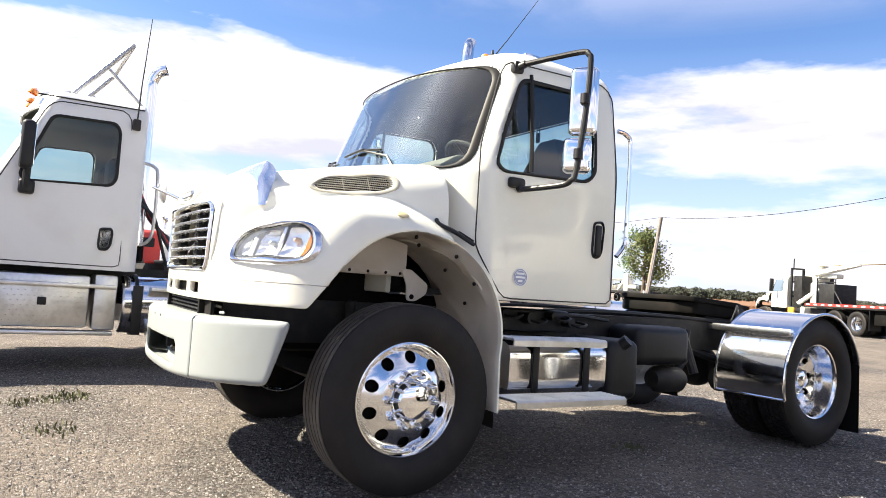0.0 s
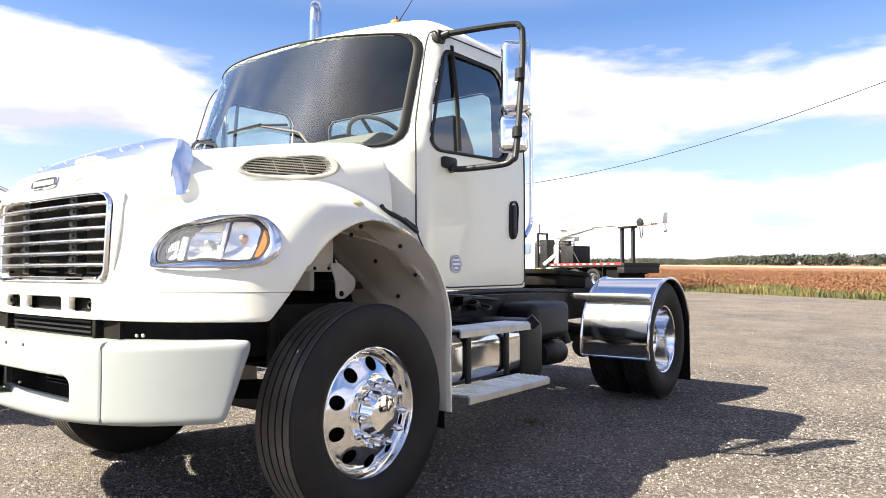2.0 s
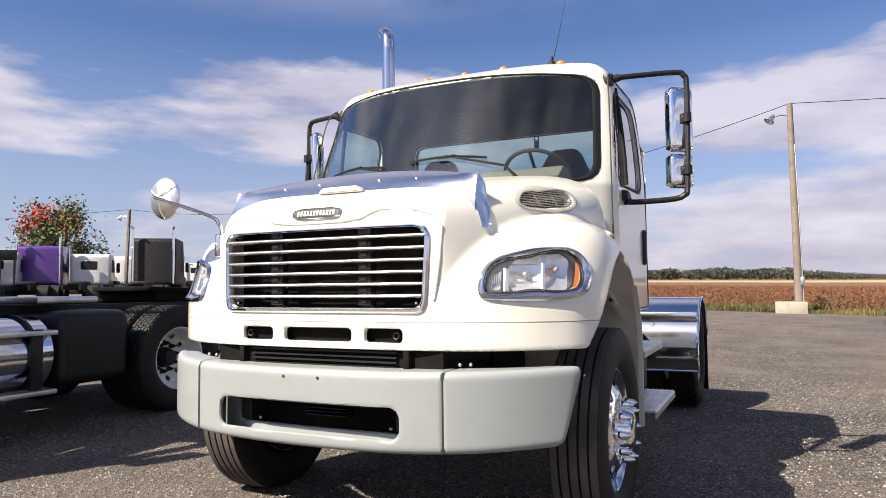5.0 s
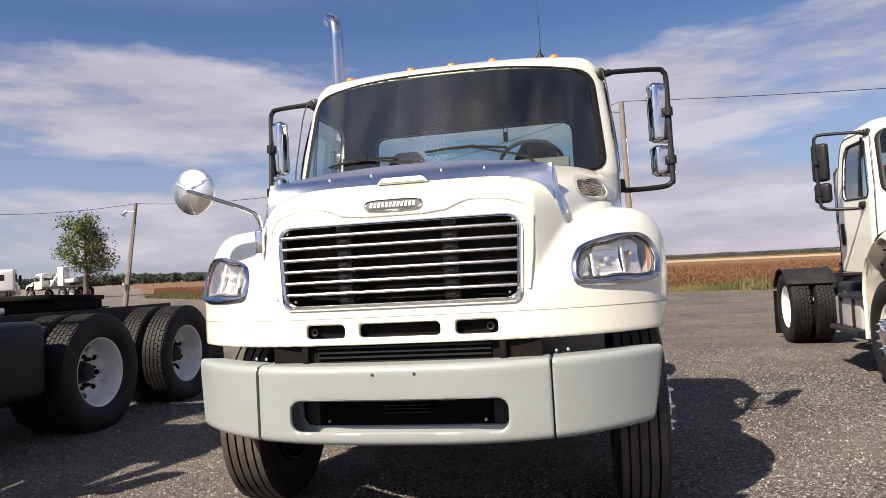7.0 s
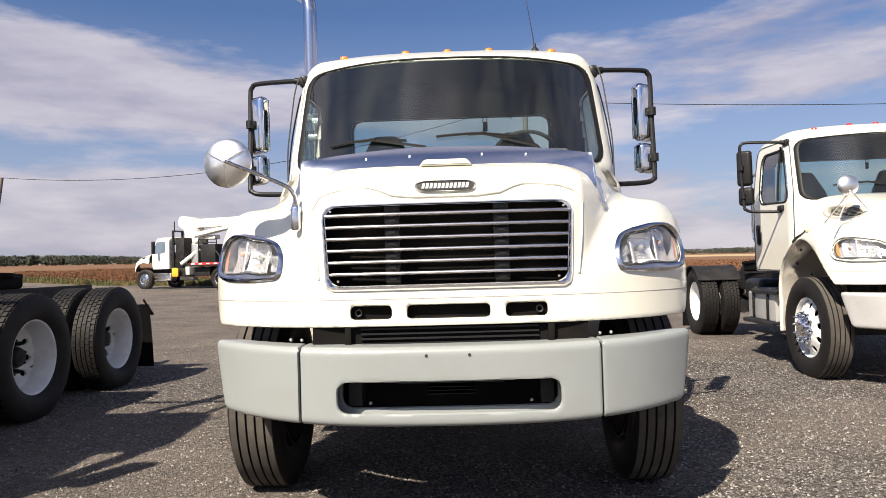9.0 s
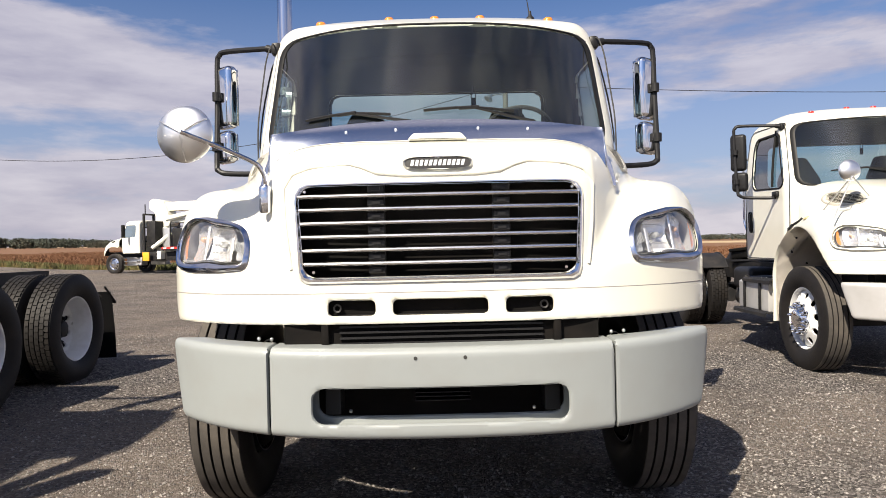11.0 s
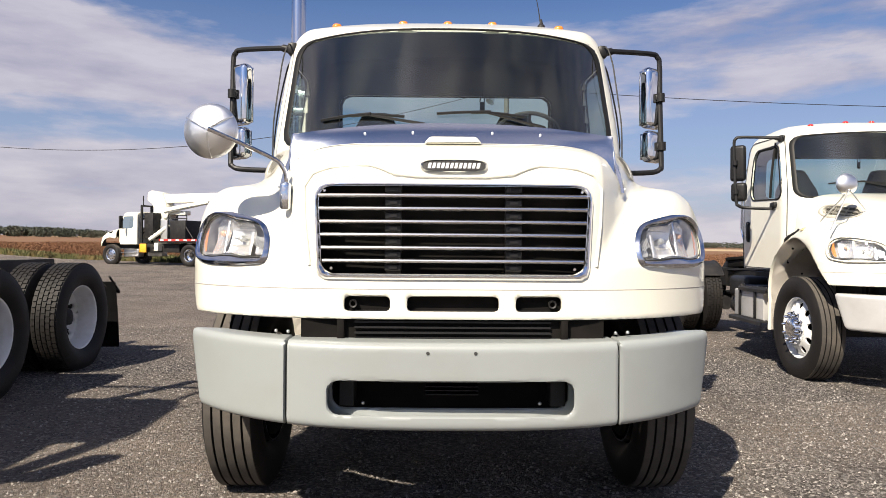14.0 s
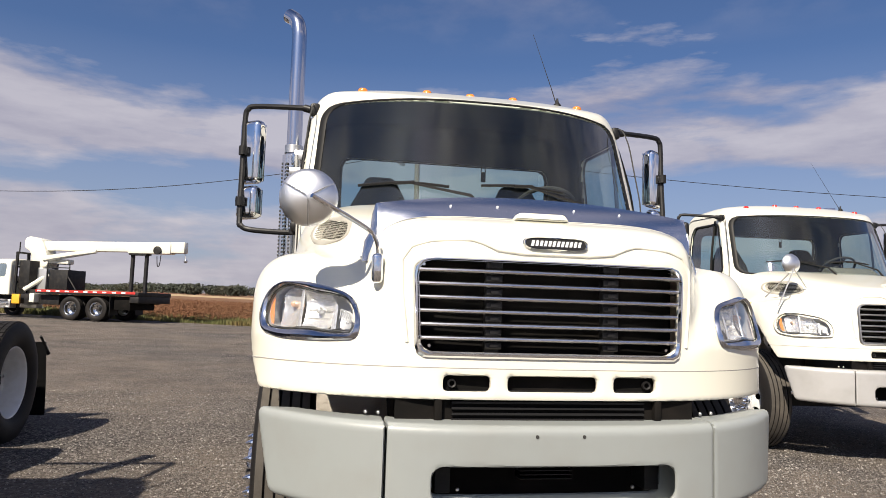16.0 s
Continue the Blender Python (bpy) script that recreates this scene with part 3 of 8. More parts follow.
def cab_body(x, y, z):
    o = cab_solid(x, y, z)
    ax = np.abs(x)
    f = np.maximum(o, -(o + 0.035))
    f = smax(f, 1.015 - z, 0.014)
    f = smax(f, np.where((ax > 0.6) & (z < 1.5), -(np.hypot(y - ARCH_Y, z - ARCH_Z) - ARCH_R), -1), 0.014)
    f = np.maximum(f, np.where((z < 1.62) & (ax > 0.90), 1.306 - y, -1))
    # the scuttle under the windscreen stays closed, the panes are cut through
    s = 0.955 / wind_half(z)
    screen = np.maximum(sd_round_box(x * s, z, -0.955, 0.955, 1.81, 2.495, 0.10), y - (wind_y(ax, z) + 0.12))
    f = np.maximum(f, -screen)
    f = np.maximum(f, -np.maximum(sd_poly(y, z, SIDE_WINDOW), 0.75 - ax))
    return np.maximum(f, -np.maximum(sd_round_box(x, z, -0.82, 0.82, 1.87, 2.38, 0.08), 2.42 - y))


def on_front(x, z, out=0.0):
    p = cast(hood_solid, (x, -0.4, z), (0, 1, 0))
    return p + Vector((0, -out, 0))


def on_hood_side(y, z, out=0.0, solid=hood_solid):
    p = cast(solid, (1.6, y, z), (-1, 0, 0))
    return p + Vector((out, 0, 0))


def on_head(u, z, out=0.0):
    p = cast(hood_solid, (0.8 * u + 0.6 * 0.6, 0.6 * u - 0.8 * 0.6, z), (-0.6, 0.8, 0))
    return p + Vector((0.6, -0.8, 0)) * out


def on_cab(y, z, out=0.0):
    return Vector((cab_side(z) - float(cab_taper(y)) + out, y, z))


def on_top(x, y, out=0.0):
    p = cast(hood_solid, (x, y, 2.2), (0, 0, -1))
    return p + Vector((0, 0, out))


def bumper_y(ax):
    return -0.06 + 0.40 * (ax / 1.15) ** 3.37


def bumper_body(x, y, z):
    ax = np.abs(x)
    f = (bumper_y(ax) - y) * 0.85
    lo = 0.487 + 0.03 * (ax / 1.1) ** 2
    hi = 0.832 + 0.012 * (ax / 1.1) ** 2
    f = smax(smax(f, z - hi, 0.035), lo - z, 0.035)
    f = smax(f, ax - 1.166 + 0.15 * (0.85 - z), 0.04)
    f = np.maximum(f, y - (bumper_y(ax) + 0.16))
    f = smax(f, np.where(ax > 0.9, y - 0.372 + 0.26 * (0.83 - z), -1), 0.03)
    f = np.maximum(f, -np.maximum(f + 0.02, np.maximum(bumper_y(ax) + 0.02 - y, -1)))
    slot = np.maximum(sd_round_box(x - 0 * x, z, -0.49, 0.475, 0.550, 0.682, 0.045), y - 0.2)
    f = smax(f, -slot, 0.012)
    return np.maximum(f, 0.004 - np.abs(ax - 0.66))


# shared body meshes, made once
BODY = {}


def lined(name, V, Q, solid, depth, mat, inner, sharp=40):
    """A shell whose inside faces take another material."""
    me = mesh_of(name, V, Q, mat, sharp)
    c = V[Q].mean(1)
    o = solid(*c.T)
    me.materials.append(inner)
    me.polygons.foreach_set("material_index", (o < -depth).astype(np.int32))
    return me


def tyre_profile(width, radius, rim, worn=False):
    """(x, r) of a tyre's cross section, closed, with circumferential grooves."""
    h = width / 2
    side = [(-h * 0.62, rim), (-h * 0.72, rim + 0.012), (-h * 0.93, rim + 0.055), (-h, rim + 0.11), (-h * 0.985, radius - 0.075), (-h * 0.93, radius - 0.035), (-h * 0.82, radius - 0.006)]
    crown = []
    for k in range(4):
        c = (-0.51 + 0.34 * k) * h
        g = 0.030 * h
        crown += [(c - g, radius), (c - g * 0.8, radius - 0.012), (c + g * 0.8, radius - 0.012), (c + g, radius)]
    return side + crown + [(-x, r) for x, r in reversed(side)]


def tread_blocks(bm, width, radius, count=64):
    """Staggered blocks of a drive tyre, standing proud of the carcass."""
    h = width / 2 * 0.80
    bands = 5
    bw = 2 * h / bands
    for b in range(bands):
        x0 = -h + b * bw + 0.005
        x1 = x0 + bw - 0.010
        for i in range(count):
            a0 = 2 * math.pi * (i + 0.5 * (b % 2)) / count
            a1 = a0 + 2 * math.pi / count * 0.78
            vs = []
            for r in (radius - 0.02, radius):
                for a, x in ((a0, x0), (a0, x1), (a1, x1), (a1, x0)):
                    vs.append(bm.verts.new((x, r * math.cos(a), r * math.sin(a))))
            for f in ((4, 5, 6, 7), (0, 1, 5, 4), (1, 2, 6, 5), (2, 3, 7, 6), (3, 0, 4, 7)):
                bm.faces.new([vs[k] for k in f])
    bmesh.ops.recalc_face_normals(bm, faces=bm.faces)


def holed_disc(bm, profile, r0, r1, holes, hole_r, rim_at):
    """A dished disc about the x axis with round holes right through it. profile(r) gives x."""
    seg = 2 * math.pi / holes
    for k in range(holes):
        mid = k * seg
        outer = []
        for t in np.linspace(-0.5, 0.5, 9)[:-1]:
            outer.append((r1, mid + t * seg))
        for t in np.linspace(r1, r0, 5)[:-1]:
            outer.append((t, mid + 0.5 * seg))
        for t in np.linspace(0.5, -0.5, 9)[:-1]:
            outer.append((r0, mid + t * seg))
        for t in np.linspace(r0, r1, 5)[:-1]:
            outer.append((t, mid - 0.5 * seg))
        n = len(outer)
        cy, cz = rim_at * math.cos(mid), rim_at * math.sin(mid)
        pts = [Vector((r * math.cos(a), r * math.sin(a))) for r, a in outer]
        inner = []
        for p in pts:
            d = (p - Vector((cy, cz))).normalized() * hole_r
            inner.append(Vector((cy, cz)) + d)
        rows = []
        for t in (0, 0.35, 0.7, 1.0):
            rows.append([Vector((profile((p.lerp(q, t)).length), *(p.lerp(q, t)))) for p, q in zip(pts, inner)])
        rows.append([Vector((profile(q.length) - 0.018, *q)) for q in inner])
        faces_from(bm, rows, closed=True)
    bmesh.ops.remove_doubles(bm, verts=bm.verts, dist=1e-4)
    bmesh.ops.recalc_face_normals(bm, faces=bm.faces)


def lug_nut(bm):
    turned(bm, [(0.0, 0.0), (0.0, 0.026), (0.008, 0.026), (0.013, 0.020), (0.045, 0.0185), (0.058, 0.014), (0.076, 0.004), (0.077, 0.0)], 12)


def steer_wheel_disc(r):
    return float(np.interp(r, [0.10, 0.165, 0.185, 0.225, 0.265, 0.285], [0.118, 0.118, 0.112, 0.090, 0.070, 0.050]))


def drive_wheel_disc(r):
    return float(np.interp(r, [0.08, 0.165, 0.19, 0.23, 0.27], [-0.135, -0.135, -0.125, -0.105, -0.075]))


WHEELS = {}


def wheel(truck, m, kind, metal, label, nut_label="chrome spiked nut cover", hub="chrome", tread="ribs"):
    """A wheel about the x axis, its outer face towards +x: kind 'steer' (disc bulges out) or 'drive' (disc dished in)."""
    key = (kind, metal.name, hub, tread)
    if key in WHEELS:
        src = WHEELS[key]
        top = share("wheel", src, truck, m)
        for c in src.children:
            share(c.name.split(".")[0], c, top, c.matrix_basis.copy())
        return top
    bm = bmesh.new()
    prof = steer_wheel_disc if kind == "steer" else drive_wheel_disc
    if kind == "steer":
        holed_disc(bm, prof, 0.172, 0.285, 10, 0.034, 0.231)
        turned(bm, [(0.050, 0.285), (0.054, 0.289), (0.088, 0.296), (0.100, 0.305), (0.098, 0.312), (0.088, 0.308), (-0.12, 0.290), (-0.12, 0.282), (0.0, 0.28)], 64)
        turned(bm, [(0.117, 0.172), (0.120, 0.165), (0.120, 0.09)], 48)
    else:
        holed_disc(bm, prof, 0.165, 0.27, 10, 0.028, 0.222)
        turned(bm, [(-0.075, 0.27), (-0.06, 0.277), (0.07, 0.285), (0.095, 0.297), (0.10, 0.307), (0.092, 0.312), (0.08, 0.306), (-0.12, 0.296), (-0.12, 0.285)], 64)
        turned(bm, [(-0.135, 0.165), (-0.133, 0.13), (-0.133, 0.07)], 48)
    top = part("wheel", bm, metal, truck, label, 30)
    top.matrix_basis = m
    bm = bmesh.new()
    turned(bm, tyre_profile(0.275, 0.520, 0.300), 72)
    part("tyre", bm, M["rubber"], top, "black rubber tyre, dusty in the grooves", 30)
    if tread == "blocks":
        bm = bmesh.new()
        tread_blocks(bm, 0.275, 0.528, 60)
        part("tread", bm, M["rubber"], top, "block tread of a drive tyre")
    else:
        bm = bmesh.new()
        h = 0.1375
        for k in range(5):
            a = (-0.66 + 0.34 * k - 0.02) * h if k else -0.80 * h
            b = (-0.54 + 0.34 * k) * h if k < 4 else 0.80 * h
            a = -0.80 * h if k == 0 else (-0.51 + 0.34 * (k - 1)) * h + 0.03 * h
            b = 0.80 * h if k == 4 else (-0.51 + 0.34 * k) * h - 0.03 * h
            turned(bm, [(a, 0.518), (a + 0.002, 0.5215), (b - 0.002, 0.5215), (b, 0.518)], 72)
        part("tread", bm, M["tread"], top, "worn grey ribbed tread")
    bm = bmesh.new()
    if kind == "steer":
        turned(bm, [(0.116, 0.118), (0.126, 0.117), (0.138, 0.108), (0.168, 0.098), (0.182, 0.088), (0.190, 0.062), (0.194, 0.0)], 40)
    else:
        turned(bm, [(-0.135, 0.105), (-0.10, 0.10), (-0.045, 0.085), (-0.02, 0.07), (-0.01, 0.045), (-0.006, 0.0)], 40)
    drum = bmesh.new()
    turned(drum, [(-0.135, 0.0), (-0.135, 0.245), (-0.12, 0.262), (0.02, 0.262), (0.03, 0.20), (0.03, 0.0)] if kind == "steer" else [(-0.16, 0.0), (-0.16, 0.20), (-0.145, 0.20), (-0.145, 0.0)], 32)
    part("brake_drum", drum, M["soot_shade"], top, "dark brake drum")
    part("hub_cap", bm, M[hub], top, "domed chrome hub cap" if hub == "chrome" else "black hub")
    bm = bmesh.new()
    lug_nut(bm)
    nut = None
    x = 0.120 if kind == "steer" else -0.133
    for k in range(10):
        a = 2 * math.pi * (k + 0.5) / 10
        m2 = Matrix.Translation((x, 0.1425 * math.cos(a), 0.1425 * math.sin(a)))
        if nut is None:
            nut = part("lug_nut", bm, M[hub], top, nut_label if hub == "chrome" else "")
            nut.matrix_basis = m2
        else:
            share("lug_nut", nut, top, m2)
    WHEELS[key] = top
    return top


def headlight(truck, s, bezel):
    # the pane sits high and inward within its surround, so that the rim is widest below and outside
    hl = [(u - 0.009, z + 0.007) for u, z in shrink(HEAD_LOOP, 0.030)] if bezel else [(u - 0.007, z + 0.007) for u, z in shrink(HEAD_LOOP, 0.012)]
    bm = bmesh.new()
    collar(bm, shrink(HEAD_LOOP, -0.004), hl, lambda u, z, k=0.0: on_head(u, z, 0.006 + k), 4, 72, 0.014)
    top = part("headlight", sided(bm, s), M["bezel"] if bezel else M["paint"], truck, "headlight with a chrome surround" if bezel else "headlight set flush in the white fender")
    bm = bmesh.new()
    collar(bm, shrink(hl, -0.001), shrink(hl, 0.006), lambda u, z, k=0.0: on_head(u, z, -0.002 + k), 2, 72, 0.003)
    part("gasket", sided(bm, s), M["gasket"], top, "thin black lamp gasket")
    bm = bmesh.new()
    patch(bm, shrink(hl, 0.006), lambda u, z: on_head(u, z, -0.004), 5, 72)
    lens = part("lens", sided(bm, s), M["lens"], top, "clear curved lamp lens")
    lens.visible_shadow = False
    bm = bmesh.new()
    back = shrink(hl, 0.016)
    patch(bm, back, lambda u, z: on_head(u, z, -0.085), 6, 56)
    collar(bm, hl, back, lambda u, z, k=0.0: on_head(u, z, -0.008 - k), 4, 56, 0.07)
    part("housing", sided(bm, s), M["lamp_dark"], top, "grey lamp housing")

    def bowl(poly, deep, name, mat, label=""):
        c = sum((Vector(p) for p in poly), Vector((0, 0))) / len(poly)
        r = max((Vector(p) - c).length for p in poly)
        b = bmesh.new()
        patch(b, poly, lambda u, z: on_head(u, z, -0.020 - deep * (1 - ((Vector((u, z)) - c).length / r) ** 2)), 6, 48)
        part(name, sided(b, s), mat, top, label)
    bowl(rounded([(0.845, 1.168), (0.845, 1.258), (0.90, 1.312), (1.005, 1.325), (0.985, 1.168)], 0.012, 3), 0.055, "reflector", M["reflector"], "bright faceted main reflector")
    bowl(rounded([(0.995, 1.168), (1.02, 1.327), (1.10, 1.33), (1.138, 1.30), (1.108, 1.168)], 0.014, 3), 0.045, "reflector", M["reflector"], "bright faceted signal reflector")
    bowl(rounded([(0.752, 1.17), (0.765, 1.225), (0.815, 1.255), (0.80, 1.17)], 0.012, 3), 0.015, "corner_reflector", M["lamp_grey"], "dull ribbed corner reflector")
    # bright posts between the chambers, the flat bands across the main reflector and the bulbs
    for u0, z0, z1, r in ((0.828, 1.165, 1.262, 0.013), (0.992, 1.165, 1.325, 0.009)):
        bm = bmesh.new()
        tube(bm, [on_head(u0 + 0.13 * (z - 1.2), z, -0.022) for z in np.linspace(z0, z1, 5)], r, seg=8, flat=0.5)
        part("divider", sided(bm, s), M["reflector"], top)
    for z in (1.205, 1.243, 1.28):
        bm = bmesh.new()
        tube(bm, [on_head(u, z, -0.052 - 0.012 * math.sin((u - 0.85) / 0.14 * math.pi)) for u in np.linspace(0.862, 0.985, 7)], 0.006, seg=6, flat=0.6)
        part("reflector_step", sided(bm, s), M["reflector"], top)
    rot = Vector((0.35, -0.93, 0)).to_track_quat("X", "Z").to_matrix().to_4x4()
    for u, z, r, mat in ((0.92, 1.238, 0.014, "lamp_grey"), (1.062, 1.262, 0.014, "bulb")):
        bm = bmesh.new()
        turned(bm, [(-0.05, r * 0.8), (-0.012, r), (0.0, r * 0.7), (0.006, 0.0)], 14, Matrix.Translation(on_head(u, z, -0.035)) @ rot)
        part("bulb", sided(bm, s), M[mat], top, "amber signal bulb" if mat == "bulb" else "")
    for k in range(13):
        bm = bmesh.new()
        u = 0.862 + 0.0105 * k
        tube(bm, [on_head(u, z, -0.030) for z in (1.164, 1.180)], 0.004, seg=6)
        part("prism_rib", sided(bm, s), M["reflector"], top)
    for k in range(6):
        bm = bmesh.new()
        u = 0.760 + 0.009 * k
        tube(bm, [on_head(u, z, -0.018) for z in (1.195 + 0.003 * k, 1.225 + 0.004 * k)], 0.0022, seg=5)
        part("prism_rib", sided(bm, s), M["lamp_grey"], top)
    bm = bmesh.new()
    poly = rounded([(1.128, 1.178), (1.150, 1.25), (1.160, 1.305), (1.172, 1.30), (1.180, 1.25), (1.165, 1.20), (1.142, 1.172)], 0.012, 3)
    patch(bm, poly, lambda u, z: on_head(u, z, -0.014), 3, 32)
    part("turn_signal", sided(bm, s), M["amber"], top, "amber side reflector")


def side_mirror(truck, s, shell):
    bm = bmesh.new()
    tube(bm, smooth_path([(1.00, 1.77, 2.49), (1.05, 1.775, 2.50), (1.38, 1.945, 2.535), (1.44, 1.97, 2.515), (1.455, 1.975, 2.46), (1.455, 1.96, 2.2), (1.45, 1.91, 1.80), (1.435, 1.89, 1.745), (1.37, 1.875, 1.72), (1.15, 1.79, 1.705), (1.09, 1.77, 1.715)], 5), 0.0175, seg=10)
    top = part("mirror_arm", sided(bm, s), M["black"], truck, "black tubular mirror bracket")
    bm = bmesh.new()
    box(bm, 0.975, 1.04, 1.73, 1.81, 2.45, 2.53, 0.02)
    tube(bm, [(1.03, 1.77, 2.49), (1.075, 1.785, 2.503)], 0.024, seg=12)
    part("mount", sided(bm, s), M["black"], top, "black mirror mount")
    bm = bmesh.new()
    box(bm, 1.07, 1.125, 1.69, 1.81, 1.71, 1.775, 0.02)
    tube(bm, [(1.10, 1.775, 1.74), (1.115, 1.78, 1.695)], 0.026, seg=12)
    part("mount", sided(bm, s), M["black"], top, "black mirror mount")
    for z0, z1, y in ((2.03, 2.445, 1.955), (1.795, 2.01, 1.925)):
        bm = bmesh.new()
        box(bm, 1.318, 1.488, y - 0.015, y + 0.075, z0, z1, 0.038, 5)
        spin = Matrix.Translation((1.403, y + 0.03, 0)) @ pose(0, 0, 0, 0, 0, 38) @ Matrix.Translation((-1.403, -y - 0.03, 0))
        bm.transform(spin)
        head = part("mirror_head", sided(bm, s), shell, top, "chrome mirror shell" if shell == M["chrome"] else "black mirror shell")
        bm = bmesh.new()
        box(bm, 1.333, 1.473, y + 0.072, y + 0.079, z0 + 0.02, z1 - 0.02, 0.003)
        bm.transform(spin)
        part("mirror_glass", sided(bm, s), M["mirror"], top)
        bm = bmesh.new()
        zc = (z0 + z1) / 2
        tube(bm, [(1.455, y - 0.01, zc - 0.028), (1.455, y - 0.01, zc + 0.028)], 0.027, seg=12)
        box(bm, 1.42, 1.47, y - 0.015, y + 0.005, zc - 0.02, zc + 0.02, 0.008)
        part("clamp", sided(bm, s), M["black"], top)


def hood_ball_mirror(truck, s):
    """A round convex mirror on a bent stalk at the hood's corner."""
    c = Vector((0.985, 0.03, 1.668))
    bm = bmesh.new()
    tube(bm, smooth_path([(0.70, 0.20, 1.40), (0.70, 0.19, 1.47), (0.712, 0.18, 1.53), (0.76, 0.15, 1.575), (0.97, -0.01, 1.665)], 6), 0.0095, seg=10)
    top = part("mirror_stalk", sided(bm, s), M["chrome"], truck, "thin chrome mirror stalk")
    bm = bmesh.new()
    box(bm, 0.68, 0.725, 0.155, 0.205, 1.355, 1.475, 0.015, 3)
    part("mount", sided(bm, s), M["chrome"], top, "chrome stalk foot")
    bm = bmesh.new()
    way = Vector((0.05, -1.0, -0.02))
    rot = Matrix.Translation(c) @ way.to_track_quat("X", "Z").to_matrix().to_4x4()
    turned(bm, [(0.0, 0.0), (-0.002, 0.02), (-0.011, 0.065), (-0.026, 0.098), (-0.039, 0.110), (-0.044, 0.112), (-0.047, 0.106), (-0.049, 0.0)], 40, rot)
    for k in range(3):
        a = 0.5 + k * 2.09
        tube(bm, [rot @ Vector((0.004, 0.01 * math.cos(a), 0.01 * math.sin(a))), rot @ Vector((-0.006, 0.07 * math.cos(a), 0.07 * math.sin(a))), rot @ Vector((-0.034, 0.109 * math.cos(a), 0.109 * math.sin(a)))], 0.003, seg=6)
    part("mirror_head", sided(bm, s), M["dish"], top, "round polished convex mirror")


def tripod_mirror(truck, s):
    """A small round mirror on three thin legs over the fender."""
    c = Vector((0.99, 0.42, 1.86))
    bm = bmesh.new()
    for a in ((1.16, 0.42, 1.42), (1.06, 0.80, 1.52), (0.80, 0.50, 1.62)):
        tube(bm, [c - Vector((0, 0, 0.06)), a], 0.007, seg=8)
    top = part("mirror_stalk", sided(bm, s), M["alu"], truck, "three thin steel mirror legs")
    bm = bmesh.new()
    rot = Matrix.Translation(c) @ Vector((0.0, -1.0, 0.05)).to_track_quat("X", "Z").to_matrix().to_4x4()
    turned(bm, [(0.0, 0.0), (-0.012, 0.06), (-0.03, 0.09), (-0.045, 0.10), (-0.05, 0.0)], 32, rot)
    part("mirror_head", sided(bm, s), M["dish"], top, "small round chrome mirror")


AXLE_Z, REAR_Z = 0.447, 0.505


